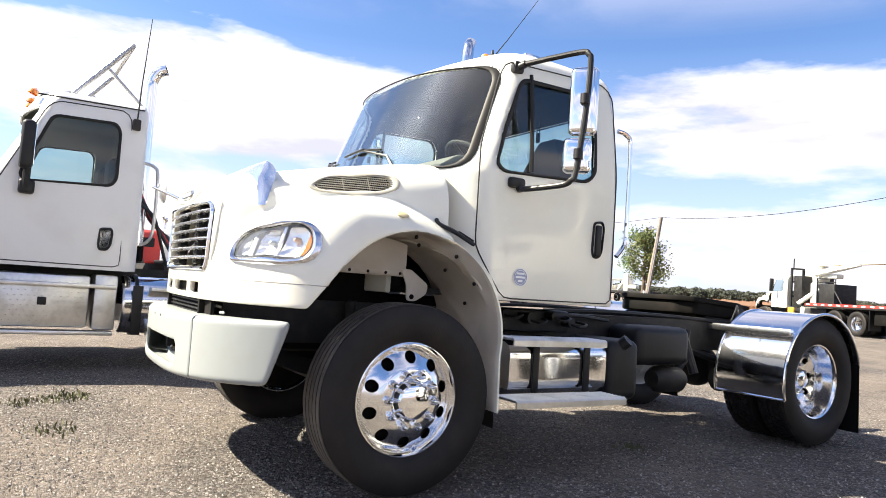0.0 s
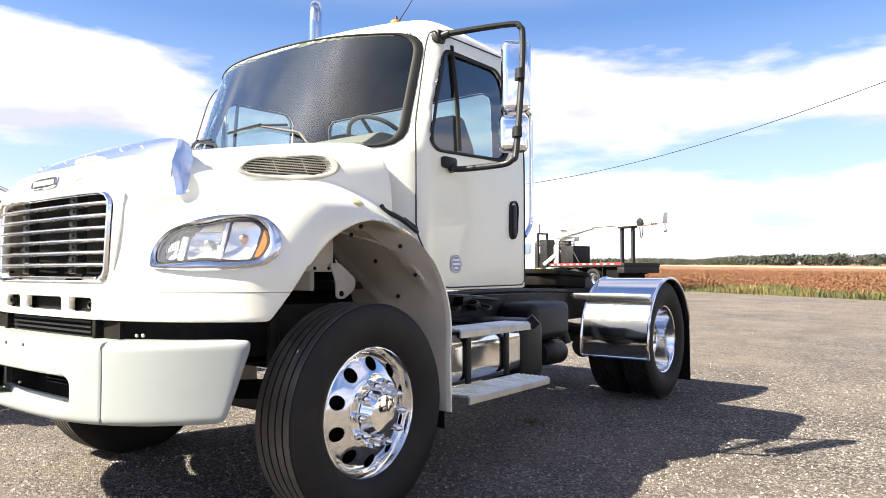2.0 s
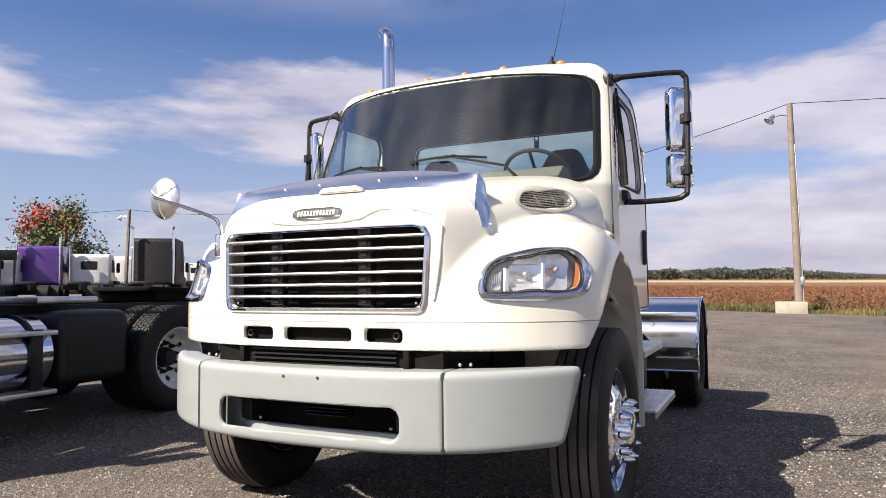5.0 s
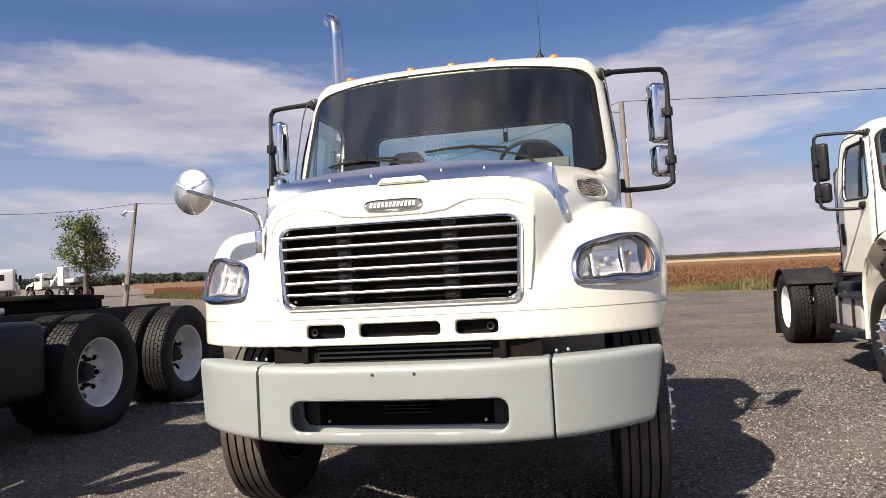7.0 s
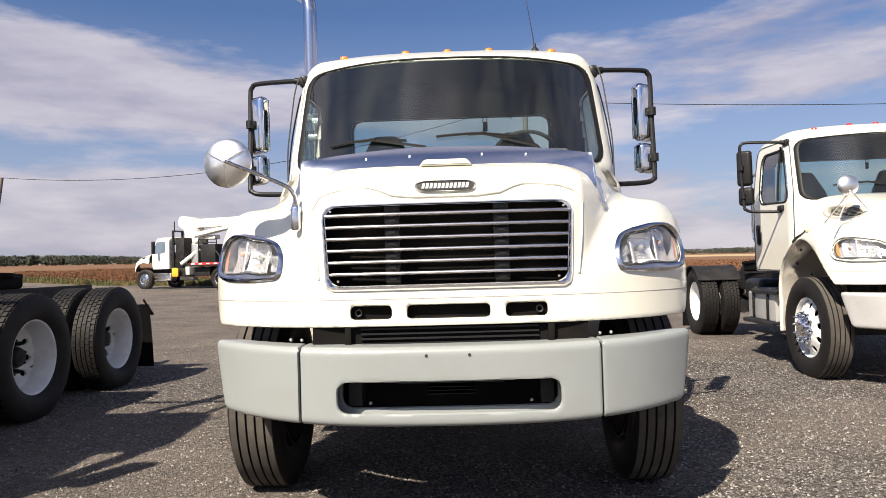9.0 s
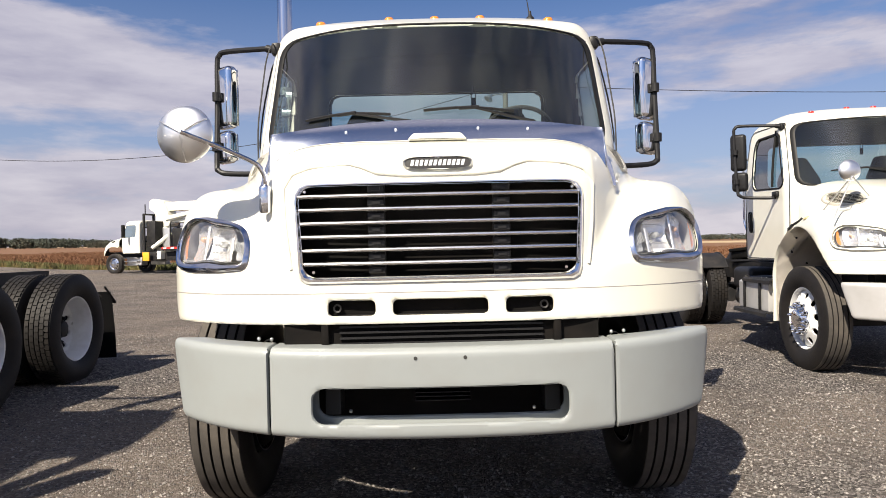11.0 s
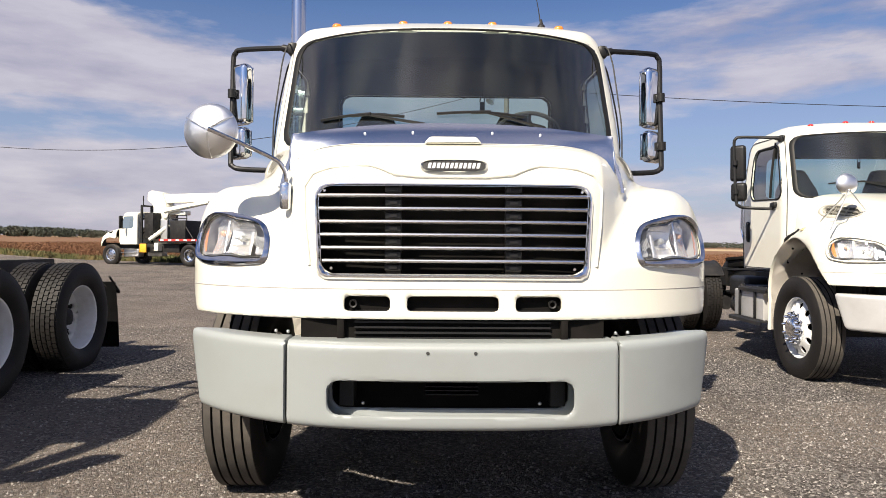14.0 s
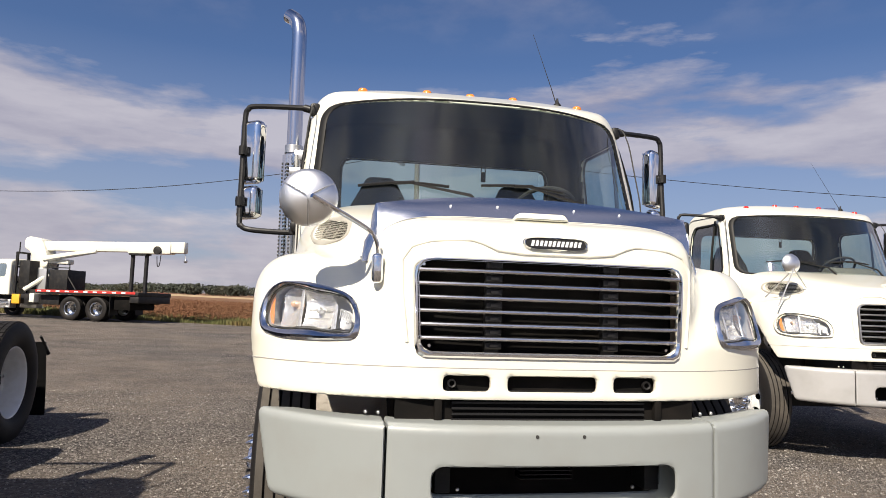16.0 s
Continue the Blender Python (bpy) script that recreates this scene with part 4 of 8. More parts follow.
def day_cab(name, label, m, wheelbase=3.87, hero=True, group=""):
    """A two-axle day-cab tractor with a sloping hood. hero: chrome trim; otherwise the plainer grey one."""
    truck = thing(name, label, "truck", m, group)
    rear = 1.06 + wheelbase
    # hood
    if "hood" not in BODY:
        BODY["hood"] = surface(hood_body, (-1.3, -0.05, 0.87), (1.3, 1.36, 1.95), 0.0122)
        BODY["cab"] = surface(cab_body, (-1.2, 1.0, 0.98), (1.2, 2.76, 2.80), 0.0145)
    hood = new("hood", lined("hood", *BODY["hood"], hood_solid, 0.016, M["paint"], M["liner"]))
    hood.parent = truck
    tagged(hood, "glossy white sloping hood with flared fenders")
    bm = bmesh.new()
    tube(bm, [on_front(x, 1.035, -0.002) for x in np.linspace(-0.96, 0.96, 50)], 0.003, seg=6)
    for s in (1, -1):
        pts = [on_head(u, 1.035, -0.002) for u in np.linspace(0.905, 1.20, 12)]
        pts += [on_hood_side(y, 1.033, -0.002) for y in np.linspace(pts[-1].y + 0.02, 0.52, 4)]
        tube(bm, [Vector((p.x * s, p.y, p.z)) for p in pts], 0.0035, seg=6)
    part("hood_seam", bm, M["seam_pale"], hood, "fine joint line across the hood")
    # grille
    bm = bmesh.new()
    ring = rounded([(-0.572, 1.464), (0.572, 1.464), (0.556, 1.10), (0.537, 1.074), (-0.537, 1.074), (-0.556, 1.10)], 0.07, 5)
    ring_in = rounded([(-0.553, 1.452), (0.553, 1.452), (0.535, 1.12), (0.515, 1.097), (-0.515, 1.097), (-0.535, 1.12)], 0.06, 5)
    collar(bm, ring, ring_in, lambda x, z, k=0.0: on_front(x, z, 0.004 + k), 3, 96, 0.012)
    collar(bm, ring_in, shrink(ring_in, 0.002), lambda x, z, k=0.0: on_front(x, z, 0.004) + Vector((0, 0.0 if abs(k) < 1 else 0.03, 0)), 1, 96)
    grille = part("grille", bm, M["chrome"] if hero else M["alu"], truck, "chrome framed grille with horizontal bars")
    # plain sheet whose near-black colour stands in for shade behind the bars
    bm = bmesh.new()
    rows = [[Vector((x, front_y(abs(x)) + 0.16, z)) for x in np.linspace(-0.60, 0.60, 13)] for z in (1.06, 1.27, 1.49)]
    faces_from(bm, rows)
    part("grille_backing", bm, M["soot_shade"], grille, "near-black sheet painting the shaded depth behind the bars")
    n_bars = 6
    for k in range(n_bars):
        z = 1.149 + 0.0527 * k
        bm = bmesh.new()
        hw = 0.527 + 0.025 * (z - 1.1) / 0.35
        pts = [Vector((x, front_y(abs(x)) + 0.012, z)) for x in np.linspace(-hw, hw, 31)]
        rows = []
        for a in range(10):
            t = 2 * math.pi * a / 10
            rows.append([p + Vector((0, -0.019 * math.cos(t), 0.0098 * math.sin(t))) for p in pts])
        faces_from(bm, rows, wrap=True)
        bmesh.ops.recalc_face_normals(bm, faces=bm.faces)
        part("grille_bar", bm, M["bar"] if hero else M["alu"], grille)
    for x0 in (-0.245, 0.245):
        bm = bmesh.new()
        for k in range(7):
            z = 1.123 + 0.0527 * k
            box(bm, x0 - 0.034, x0 + 0.034, front_y(0.24) + 0.02, front_y(0.24) + 0.06, z - 0.014, z + 0.014, 0.004, 1)
            box(bm, x0 - 0.016, x0 + 0.016, front_y(0.24) + 0.012, front_y(0.24) + 0.03, z - 0.006, z + 0.006)
        box(bm, x0 - 0.03, x0 + 0.03, front_y(0.24) + 0.05, front_y(0.24) + 0.07, 1.09, 1.46)
        part("grille_bracket", bm, M["black"], grille, "black bar clips")
    for x, z in ((-0.527, 1.435), (0.527, 1.435), (-0.497, 1.118), (0.497, 1.118)):
        bm = bmesh.new()
        turned(bm, [(0.0, 0.0), (0.0, 0.006), (-0.01, 0.007), (-0.03, 0.007)], 12, Matrix.Translation((x, front_y(abs(x)) + 0.02, z)) @ pose(0, 0, 0, 0, 0, -90))
        part("bolt", bm, M["chrome"], grille)
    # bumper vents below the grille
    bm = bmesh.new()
    # radiator coloured near-black, so the gap's shade is in its colour
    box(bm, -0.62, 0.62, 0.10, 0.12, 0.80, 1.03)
    rad = part("radiator", bm, M["soot_shade"], truck, "black finned radiator core")
    for k in range(6):
        bm = bmesh.new()
        box(bm, -0.40, 0.40, 0.085, 0.10, 0.83 + 0.022 * k, 0.838 + 0.022 * k)
        part("fin", bm, M["black"], rad)
    for s in (1, -1):
        bm = bmesh.new()
        turned(bm, [(0.0, 0.010), (0.003, 0.016), (-0.006, 0.017), (-0.02, 0.015)], 18, Matrix.Translation((0.405 * s, 0.075, 0.975)) @ pose(0, 0, 0, 0, 0, -90))
        part("tow_eye", bm, M["satin_black"], truck, "dark steel tow eye")
        # the hood's shade on this bracket is put into its near-black colour
        bm = bmesh.new()
        box(bm, 0.44 * s, 0.47 * s, 0.07, 0.13, 0.80, 0.92, 0.006)
        part("bracket", bm, M["soot_shade"], truck, "radiator bracket coloured near-black for the hood's shade")
    # badge: an oval plate with bars where letters stand
    bm = bmesh.new()
    oval = [(0.132 * math.copysign(abs(math.cos(a)) ** 0.6, math.cos(a)), 1.534 + 0.026 * math.copysign(abs(math.sin(a)) ** 0.6, math.sin(a))) for a in np.linspace(0, 2 * math.pi, 48, endpoint=False)]
    collar(bm, oval, shrink(oval, 0.006), lambda x, z, k=0.0: on_front(x, z, 0.010 + k), 2, 64, 0.004)
    collar(bm, [(u * 1.04, 1.534 + (v - 1.534) * 1.12) for u, v in oval], oval, lambda x, z, k=0.0: on_front(x, z, 0.004 + k), 2, 64, 0.004)
    badge = part("badge", bm, M["chrome"], truck, "oval chrome badge on a black ground")
    bm = bmesh.new()
    patch(bm, shrink(oval, 0.006), lambda x, z: on_front(x, z, 0.008), 3, 64)
    part("badge_ground", bm, M["black"], badge)
    bm = bmesh.new()
    for k in range(12):
        x = -0.098 + 0.0178 * k
        p = on_front(x, 1.534, 0.011)
        vs = [bm.verts.new((x + dx + 0.25 * dz, p.y, 1.534 + dz)) for dx, dz in ((-0.006, -0.011), (0.006, -0.011), (0.006, 0.011), (-0.006, 0.011))]
        bm.faces.new(vs)
    part("badge_bars", bm, M["sticker_white"], badge, "white slanted bars")
    # raised hood lips either side of the badge and the white handle above it
    bm = bmesh.new()
    for s in (1, -1):
        tube(bm, [on_front(s * x, z, 0.001) for x, z in ((0.14, 1.49), (0.24, 1.50), (0.30, 1.525), (0.345, 1.537), (0.50, 1.528), (0.575, 1.505), (0.612, 1.45), (0.605, 1.30), (0.585, 1.13))], 0.007, seg=8)
    tube(bm, [on_front(x, 1.49, 0.001) for x in np.linspace(-0.14, 0.14, 7)], 0.007, seg=8)
    part("hood_crease", bm, M["paint"], hood, "raised lip round the grille")
    bm = bmesh.new()
    prism(bm, rounded([(-0.125, 1.652), (-0.10, 1.682), (0.10, 1.682), (0.125, 1.652)], 0.012, 3), lambda u, v, a: Vector((u, 0.235 + a, v)), 0.0, 0.09, 0.006)
    part("hood_handle", bm, M["paint"], hood, "small white handle lip")
    for s in (1, -1):
        headlight(truck, s, hero)
        # air vent on the hood's side
        bm = bmesh.new()
        collar(bm, shrink(VENT_LOOP, -0.024), shrink(VENT_LOOP, 0.008), lambda y, z, k=0.0: on_hood_side(y, z, 0.001 + k), 3, 64, 0.006)
        vent = part("hood_vent", sided(bm, s), M["trim_beige"], truck, "beige framed oval air intake")
        bm = bmesh.new()
        patch(bm, VENT_LOOP, lambda y, z: on_hood_side(y, z, -0.045), 4, 48)
        part("vent_backing", sided(bm, s), M["soot_shade"], vent)
        for k in range(9):
            z = 1.570 + 0.0135 * k
            ys = [y for y in np.linspace(0.52, 1.0, 60) if sd_poly(np.array([y]), np.array([z]), VENT_LOOP)[0] < -0.004]
            if len(ys) > 3:
                bm = bmesh.new()
                tube(bm, [on_hood_side(y, z, -0.006) for y in np.linspace(ys[0], ys[-1], 9)], 0.0026, seg=6)
                part("vent_slat", sided(bm, s), M["trim_beige"], vent)
        bm = bmesh.new()
        for k in range(40):
            y = 0.575 + 0.0105 * k
            zs = [z for z in np.linspace(1.55, 1.70, 30) if sd_poly(np.array([y]), np.array([z]), VENT_LOOP)[0] < -0.01]
            if len(zs) > 3:
                tube(bm, [on_hood_side(y, zs[0], -0.014), on_hood_side(y, zs[-1], -0.014)], 0.0008 if k % 13 else 0.0035, seg=4)
        part("vent_mesh", sided(bm, s), M["trim_beige"], vent, "fine wire mesh")
        # fender lamp, strap latch and the seam behind the hood
        bm = bmesh.new()
        loop = [(0.945 + 0.038 * math.cos(a), 1.449 + 0.019 * math.sin(a)) for a in np.linspace(0, 2 * math.pi, 24, endpoint=False)]
        rows = [[on_hood_side(y, z, o) for y, z in (loop if k < 1 else shrink(loop, 0.007 * k))] for k, o in ((0, 0.0), (0.6, 0.014), (1.6, 0.02))]
        vs = faces_from(bm, rows, closed=True)
        bm.faces.new(vs[-1])
        part("fender_lamp", sided(bm, s), M["amber_pale"], truck, "small pale amber marker lamp")
        bm = bmesh.new()
        a, b = on_hood_side(1.225, 1.43, 0.004), Vector((1.10, 1.46, 1.335))
        pts = [on_hood_side(1.215, 1.455, 0.004), a, a.lerp(b, 0.35) + Vector((0.02, 0, 0)), a.lerp(b, 0.7) + Vector((0.012, 0, 0)), b]
        tube(bm, smooth_path(pts, 4), 0.013, seg=8, flat=1.5)
        tube(bm, [a.lerp(b, 0.5) + Vector((0.02, 0, 0.012)), a.lerp(b, 0.95) + Vector((0.01, 0, 0.012))], 0.010, seg=8)
        part("hood_latch", sided(bm, s), M["black"], truck, "black rubber hood latch")
    # cab
    cab = new("cab", lined("cab", *BODY["cab"], cab_solid, 0.02, M["paint"], M["trim"]))
    cab.parent = truck
    tagged(cab, "white steel day cab with rounded roof")

    def on_screen(x, z, out=0.0):
        return Vector((x, float(wind_y(abs(x), z)) - out, z))
    wl_outer = [(u * float(wind_half(v)) / 0.955, v) for u, v in rounded([(-0.955, 1.80), (-0.955, 2.50), (0.955, 2.50), (0.955, 1.80)], 0.12, 7)]
    wl_inner = shrink(wl_outer, 0.026)
    bm = bmesh.new()
    collar(bm, shrink(wl_outer, -0.014), wl_inner, lambda x, z, k=0.0: on_screen(x, z, 0.004 + k), 4, 120, 0.008)
    screen = part("windscreen", bm, M["gasket"], cab, "curved windscreen in a black rubber surround")
    bm = bmesh.new()
    patch(bm, wl_inner, lambda x, z: on_screen(x, z, 0.0), 12, 120)
    g = part("pane", bm, M["glass"], screen)
    g.visible_shadow = False
    for s in (1, -1):
        bm = bmesh.new()
        x0 = 0.17 if s > 0 else -0.50
        z0 = 1.955 if s > 0 else 1.945
        pts = smooth_path([(x0 - 0.24, 0, z0 - 0.005), (x0, 0, z0 + 0.008), (x0 + 0.25, 0, z0 - 0.012)], 5)
        tube(bm, [on_screen(p.x, p.z, 0.018) for p in pts], 0.008, seg=6)
        tube(bm, [on_screen(x0 - 0.05, z0 + 0.003, 0.026), on_screen(x0 + 0.06, z0 + 0.008, 0.028)], 0.010, seg=6)
        tube(bm, [on_screen(x0 + 0.44, 1.805, 0.03), on_screen(x0 + 0.36, 1.885, 0.035), on_screen(x0 + 0.02, z0 + 0.008, 0.028)], [0.012, 0.009, 0.006], seg=6)
        part("wiper", bm, M["black"], cab, "black windscreen wiper")
    for s in (1, -1):
        bm = bmesh.new()
        collar(bm, shrink(SIDE_WINDOW, -0.012), shrink(SIDE_WINDOW, 0.018), lambda y, z, k=0.0: on_cab(y, z, 0.002 + k), 3, 80, 0.006)
        tube(bm, [on_cab(1.87, z, 0.0) for z in np.linspace(1.83, 2.46, 5)], 0.014, seg=6)
        win = part("side_window", sided(bm, s), M["gasket"], cab, "door window in a black rubber surround")
        bm = bmesh.new()
        patch(bm, shrink(SIDE_WINDOW, 0.012), lambda y, z: on_cab(y, z, -0.012), 6, 80)
        g = part("pane", sided(bm, s), M["glass_side"], win)
        g.visible_shadow = False
        bm = bmesh.new()
        pts = resample([on_cab(y, z, -0.001) for y, z in DOOR_LOOP], 90)
        tube(bm, pts, 0.0045, closed=True, seg=6)
        part("door_seam", sided(bm, s), M["seam"], cab, "dark gap round the door")
        bm = bmesh.new()
        tube(bm, [on_hood_side(1.302, z, -0.001, cab_solid) for z in np.linspace(1.44, 1.74, 7)], 0.006, seg=6)
        part("hood_gap", sided(bm, s), M["seam"], cab)
        bm = bmesh.new()
        loop = rounded([(2.42, 1.575), (2.50, 1.59), (2.52, 1.545), (2.51, 1.385), (2.485, 1.33), (2.425, 1.33), (2.41, 1.385)], 0.03, 4)
        rows = [[on_cab(y, z, o) for y, z in shrink(loop, d)] for d, o in ((0.0, -0.002), (0.003, 0.012), (0.010, 0.016), (0.016, 0.004), (0.02, -0.012))]
        vs = faces_from(bm, rows, closed=True)
        bm.faces.new(vs[-1])
        hd = part("door_handle", sided(bm, s), M["black"], cab, "black recessed door handle")
        bm = bmesh.new()
        box(bm, 1.082, 1.108, 2.44, 2.49, 1.345, 1.555, 0.012, 3)
        part("grip", sided(bm, s), M["black"], hd)
        bm = bmesh.new()
        tube(bm, smooth_path([(1.03, 2.66, 2.24), (1.045, 2.73, 2.22), (1.05, 2.77, 2.13), (1.05, 2.77, 1.6), (1.05, 2.76, 1.46), (1.045, 2.69, 1.365)], 5), 0.0155, seg=10)
        part("grab_rail", sided(bm, s), M["chrome"], truck, "chrome grab rail behind the door")
        side_mirror(truck, s, M["chrome"] if hero else M["black"])
    # round emblem sticker low on the driver's door
    bm = bmesh.new()
    loop = [(1.83 + 0.056 * math.cos(a), 1.165 + 0.056 * math.sin(a)) for a in np.linspace(0, 2 * math.pi, 32, endpoint=False)]
    patch(bm, loop, lambda y, z: on_cab(y, z, 0.004), 2, 32)
    st = part("door_sticker", bm, M["sticker"], cab, "round blue and white door sticker")
    bm = bmesh.new()
    for r0, r1 in ((0.056, 0.052), (0.045, 0.042)):
        a = [(1.83 + r0 * math.cos(t), 1.165 + r0 * math.sin(t)) for t in np.linspace(0, 2 * math.pi, 32, endpoint=False)]
        b = [(1.83 + r1 * math.cos(t), 1.165 + r1 * math.sin(t)) for t in np.linspace(0, 2 * math.pi, 32, endpoint=False)]
        collar(bm, a, b, lambda y, z, k=0.0: on_cab(y, z, 0.006), 1, 32)
    for z, h in ((1.188, 0.030), (1.165, 0.036), (1.142, 0.018)):
        vs = [bm.verts.new(on_cab(1.83 + dy, z + dz, 0.006)) for dy, dz in ((-h, -0.006), (h, -0.006), (h, 0.006), (-h, 0.006))]
        bm.faces.new(vs)
    part("sticker_print", bm, M["sticker_white"], st, "white rings and bars")
    # rear window
    bm = bmesh.new()
    rw = rounded([(-0.82, 1.87), (0.82, 1.87), (0.82, 2.38), (-0.82, 2.38)], 0.08, 5)
    collar(bm, shrink(rw, -0.01), shrink(rw, 0.02), lambda x, z, k=0.0: Vector((x, 2.668 - 0.06 * (z - 1.9) / 0.8 + k, z)), 2, 80, 0.006)
    win = part("rear_window", bm, M["gasket"], cab, "rear cab window in a black surround")
    bm = bmesh.new()
    patch(bm, shrink(rw, 0.015), lambda x, z: Vector((x, 2.655 - 0.06 * (z - 1.9) / 0.8, z)), 3, 60)
    g = part("pane", bm, M["glass_side"], win)
    g.visible_shadow = False
    # roof lamps
    for x, y in ((-0.715, 1.72), (-0.292, 1.80), (0.0, 1.81), (0.292, 1.80), (0.715, 1.72)):
        p = cast(cab_solid, (x, y, 3.0), (0, 0, -1))
        bm = bmesh.new()
        turned(bm, [(-0.01, 0.031), (0.004, 0.030), (0.011, 0.025), (0.015, 0.015), (0.017, 0.0)], 20, Matrix.Translation(p) @ pose(0, 0, 0, 0, -90, 0))
        lamp = part("marker_lamp", bm, M["amber"] if hero else M["red_lens"], cab, "small amber roof marker lamp" if hero else "small dull red roof marker lamp")
    bm = bmesh.new()
    p = cast(cab_solid, (0.62, 1.84, 3.0), (0, 0, -1))
    turned(bm, [(0.0, 0.028), (0.015, 0.026), (0.03, 0.012), (0.06, 0.006)], 16, Matrix.Translation(p) @ pose(0, 0, 0, 0, -90, 0))
    tube(bm, [p, p + Vector((0.0, 0.12, 0.16)), p + Vector((-0.02, 0.52, 0.72))], [0.005, 0.003, 0.0012], seg=6)
    part("antenna", bm, M["satin_black"], cab, "thin whip antenna")
    bm = bmesh.new()
    box(bm, 0.60, 0.72, 2.05, 2.2, 2.69, 2.74, 0.015)
    part("roof_vent", bm, M["chrome"], cab, "small chrome roof fitting")
    # inside the cab
    bm = bmesh.new()
    box(bm, -1.03, 1.03, 1.68, 2.62, 1.02, 1.06)
    box(bm, -0.6, 0.6, 1.34, 1.68, 1.02, 1.06)
    part("cab_floor", bm, M["trim"], cab, "dark cab floor")
    bm = bmesh.new()
    prof = [(1.14, 1.80), (1.40, 1.845), (1.62, 1.83), (1.72, 1.78), (1.74, 1.62), (1.66, 1.45), (1.36, 1.40), (1.32, 1.6)]
    prism(bm, prof, lambda u, v, a: Vector((a, u + 0.22 * (a / 0.9) ** 2, v - 0.03)), -0.93, 0.93, 0.02)
    prism(bm, rounded([(1.36, 1.83), (1.52, 1.93), (1.66, 1.93), (1.74, 1.84), (1.70, 1.7)], 0.04, 3), lambda u, v, a: Vector((a, u, v)), 0.24, 0.78, 0.02)
    part("dashboard", bm, M["trim_grey"], cab, "grey moulded dashboard")
    for x0 in (-0.52, 0.52):
        bm = bmesh.new()
        box(bm, x0 - 0.24, x0 + 0.24, 1.86, 2.34, 1.42, 1.56, 0.05, 3)
        seat = part("cab_seat", bm, M["cloth"], cab, "charcoal cloth seat")
        bm = bmesh.new()
        prism(bm, rounded([(-0.24, 1.52), (-0.24, 1.95), (-0.17, 2.08), (-0.14, 2.14), (-0.10, 2.22), (0.10, 2.22), (0.14, 2.14), (0.17, 2.08), (0.24, 1.95), (0.24, 1.52)], 0.06, 4), lambda u, v, a: Vector((x0 + u, 2.30 + a + 0.22 * (v - 1.52), v)), 0.0, 0.12, 0.02)
        part("backrest", bm, M["cloth"], seat)
        bm = bmesh.new()
        box(bm, x0 - 0.18, x0 + 0.18, 1.95, 2.25, 1.05, 1.43, 0.02)
        part("pedestal", bm, M["trim"], seat)
    bm = bmesh.new()
    c, rot = Vector((0.52, 1.80, 1.93)), pose(0, 0, 0, -38, 0, 0)
    tube(bm, [c + rot @ Vector((0.215 * math.cos(a), 0.215 * math.sin(a), 0)) for a in np.linspace(0, 2 * math.pi, 36, endpoint=False)], 0.014, closed=True, seg=8)
    for a in (0.2, math.pi - 0.2, -math.pi / 2):
        tube(bm, [c + Vector((0, 0, -0.02)), c + rot @ Vector((0.21 * math.cos(a), 0.21 * math.sin(a), 0))], 0.012, seg=6)
    turned(bm, [(-0.04, 0.0), (-0.04, 0.06), (0.0, 0.065), (0.015, 0.05), (0.018, 0.0)], 20, Matrix.Translation(c) @ rot @ pose(0, 0, 0, 0, -90, 0))
    tube(bm, [c + Vector((0, -0.01, -0.03)), (0.52, 1.60, 1.70)], 0.03, seg=8)
    part("steering_wheel", bm, M["trim"], cab, "black steering wheel")
    bm = bmesh.new()
    tube(bm, [(0.275, 2.56, 2.42), (0.262, 2.56, 2.33)], 0.004, seg=5)
    tube(bm, [(0.285, 2.56, 2.42), (0.298, 2.56, 2.33)], 0.004, seg=5)
    box(bm, 0.262, 0.30, 2.55, 2.57, 2.25, 2.33, 0.008, 2)
    part("hanging_cord", bm, M["trim"], cab, "dark cord grip hanging at the rear window")
    # wheel housings
    for s in (1, -1):
        bm = bmesh.new()
        rows = []
        for t in np.linspace(155, -12, 56):
            a = radians(t)
            row = []
            for x in np.linspace(0.47, 1.185, 26):
                # pressed folds that run aslant across the sheet
                fold = abs(math.sin(7.0 * x + 2.6 * a + 0.8 * math.sin(3.0 * a)))
                r = ARCH_R + 0.006 - 0.022 * max(0.0, 1 - 3.2 * fold) * min(1.0, (1.17 - x) * 8) + 0.010 * noise.noise((x * 6, a * 4, 3.0))
                row.append(Vector((x, ARCH_Y + r * math.cos(a), ARCH_Z + r * math.sin(a))))
            rows.append(row)
        for z in (0.60, 0.48, 0.36):
            rows.append([Vector((x, ARCH_Y + ARCH_R * 0.985 + 0.006 + 0.03 * (0.69 - z), z)) for x in np.linspace(0.47, 1.185, 26)])
        faces_from(bm, rows)
        bmesh.ops.solidify(bm, geom=bm.faces[:], thickness=-0.012)
        liner = part("wheel_liner", sided(bm, s), M["liner"], truck, "dusty grey wheel arch liner")
        bm = bmesh.new()
        pts = [Vector((1.20, ARCH_Y + ARCH_R * math.cos(radians(t)), ARCH_Z + ARCH_R * math.sin(radians(t)))) for t in np.linspace(44, -10, 14)]
        pts += [Vector((1.20, ARCH_Y + ARCH_R * 0.985 + 0.03 * (0.69 - z), z)) for z in (0.60, 0.48, 0.36)]
        rows = [[p + Vector((dx, 0.012 * k, 0)) for p in pts] for k, dx in ((0, -0.03), (0, 0.0), (1, 0.0), (1, -0.03))]
        faces_from(bm, rows)
        part("fender_edge", sided(bm, s), M["paint"], liner, "thin white fender lip")
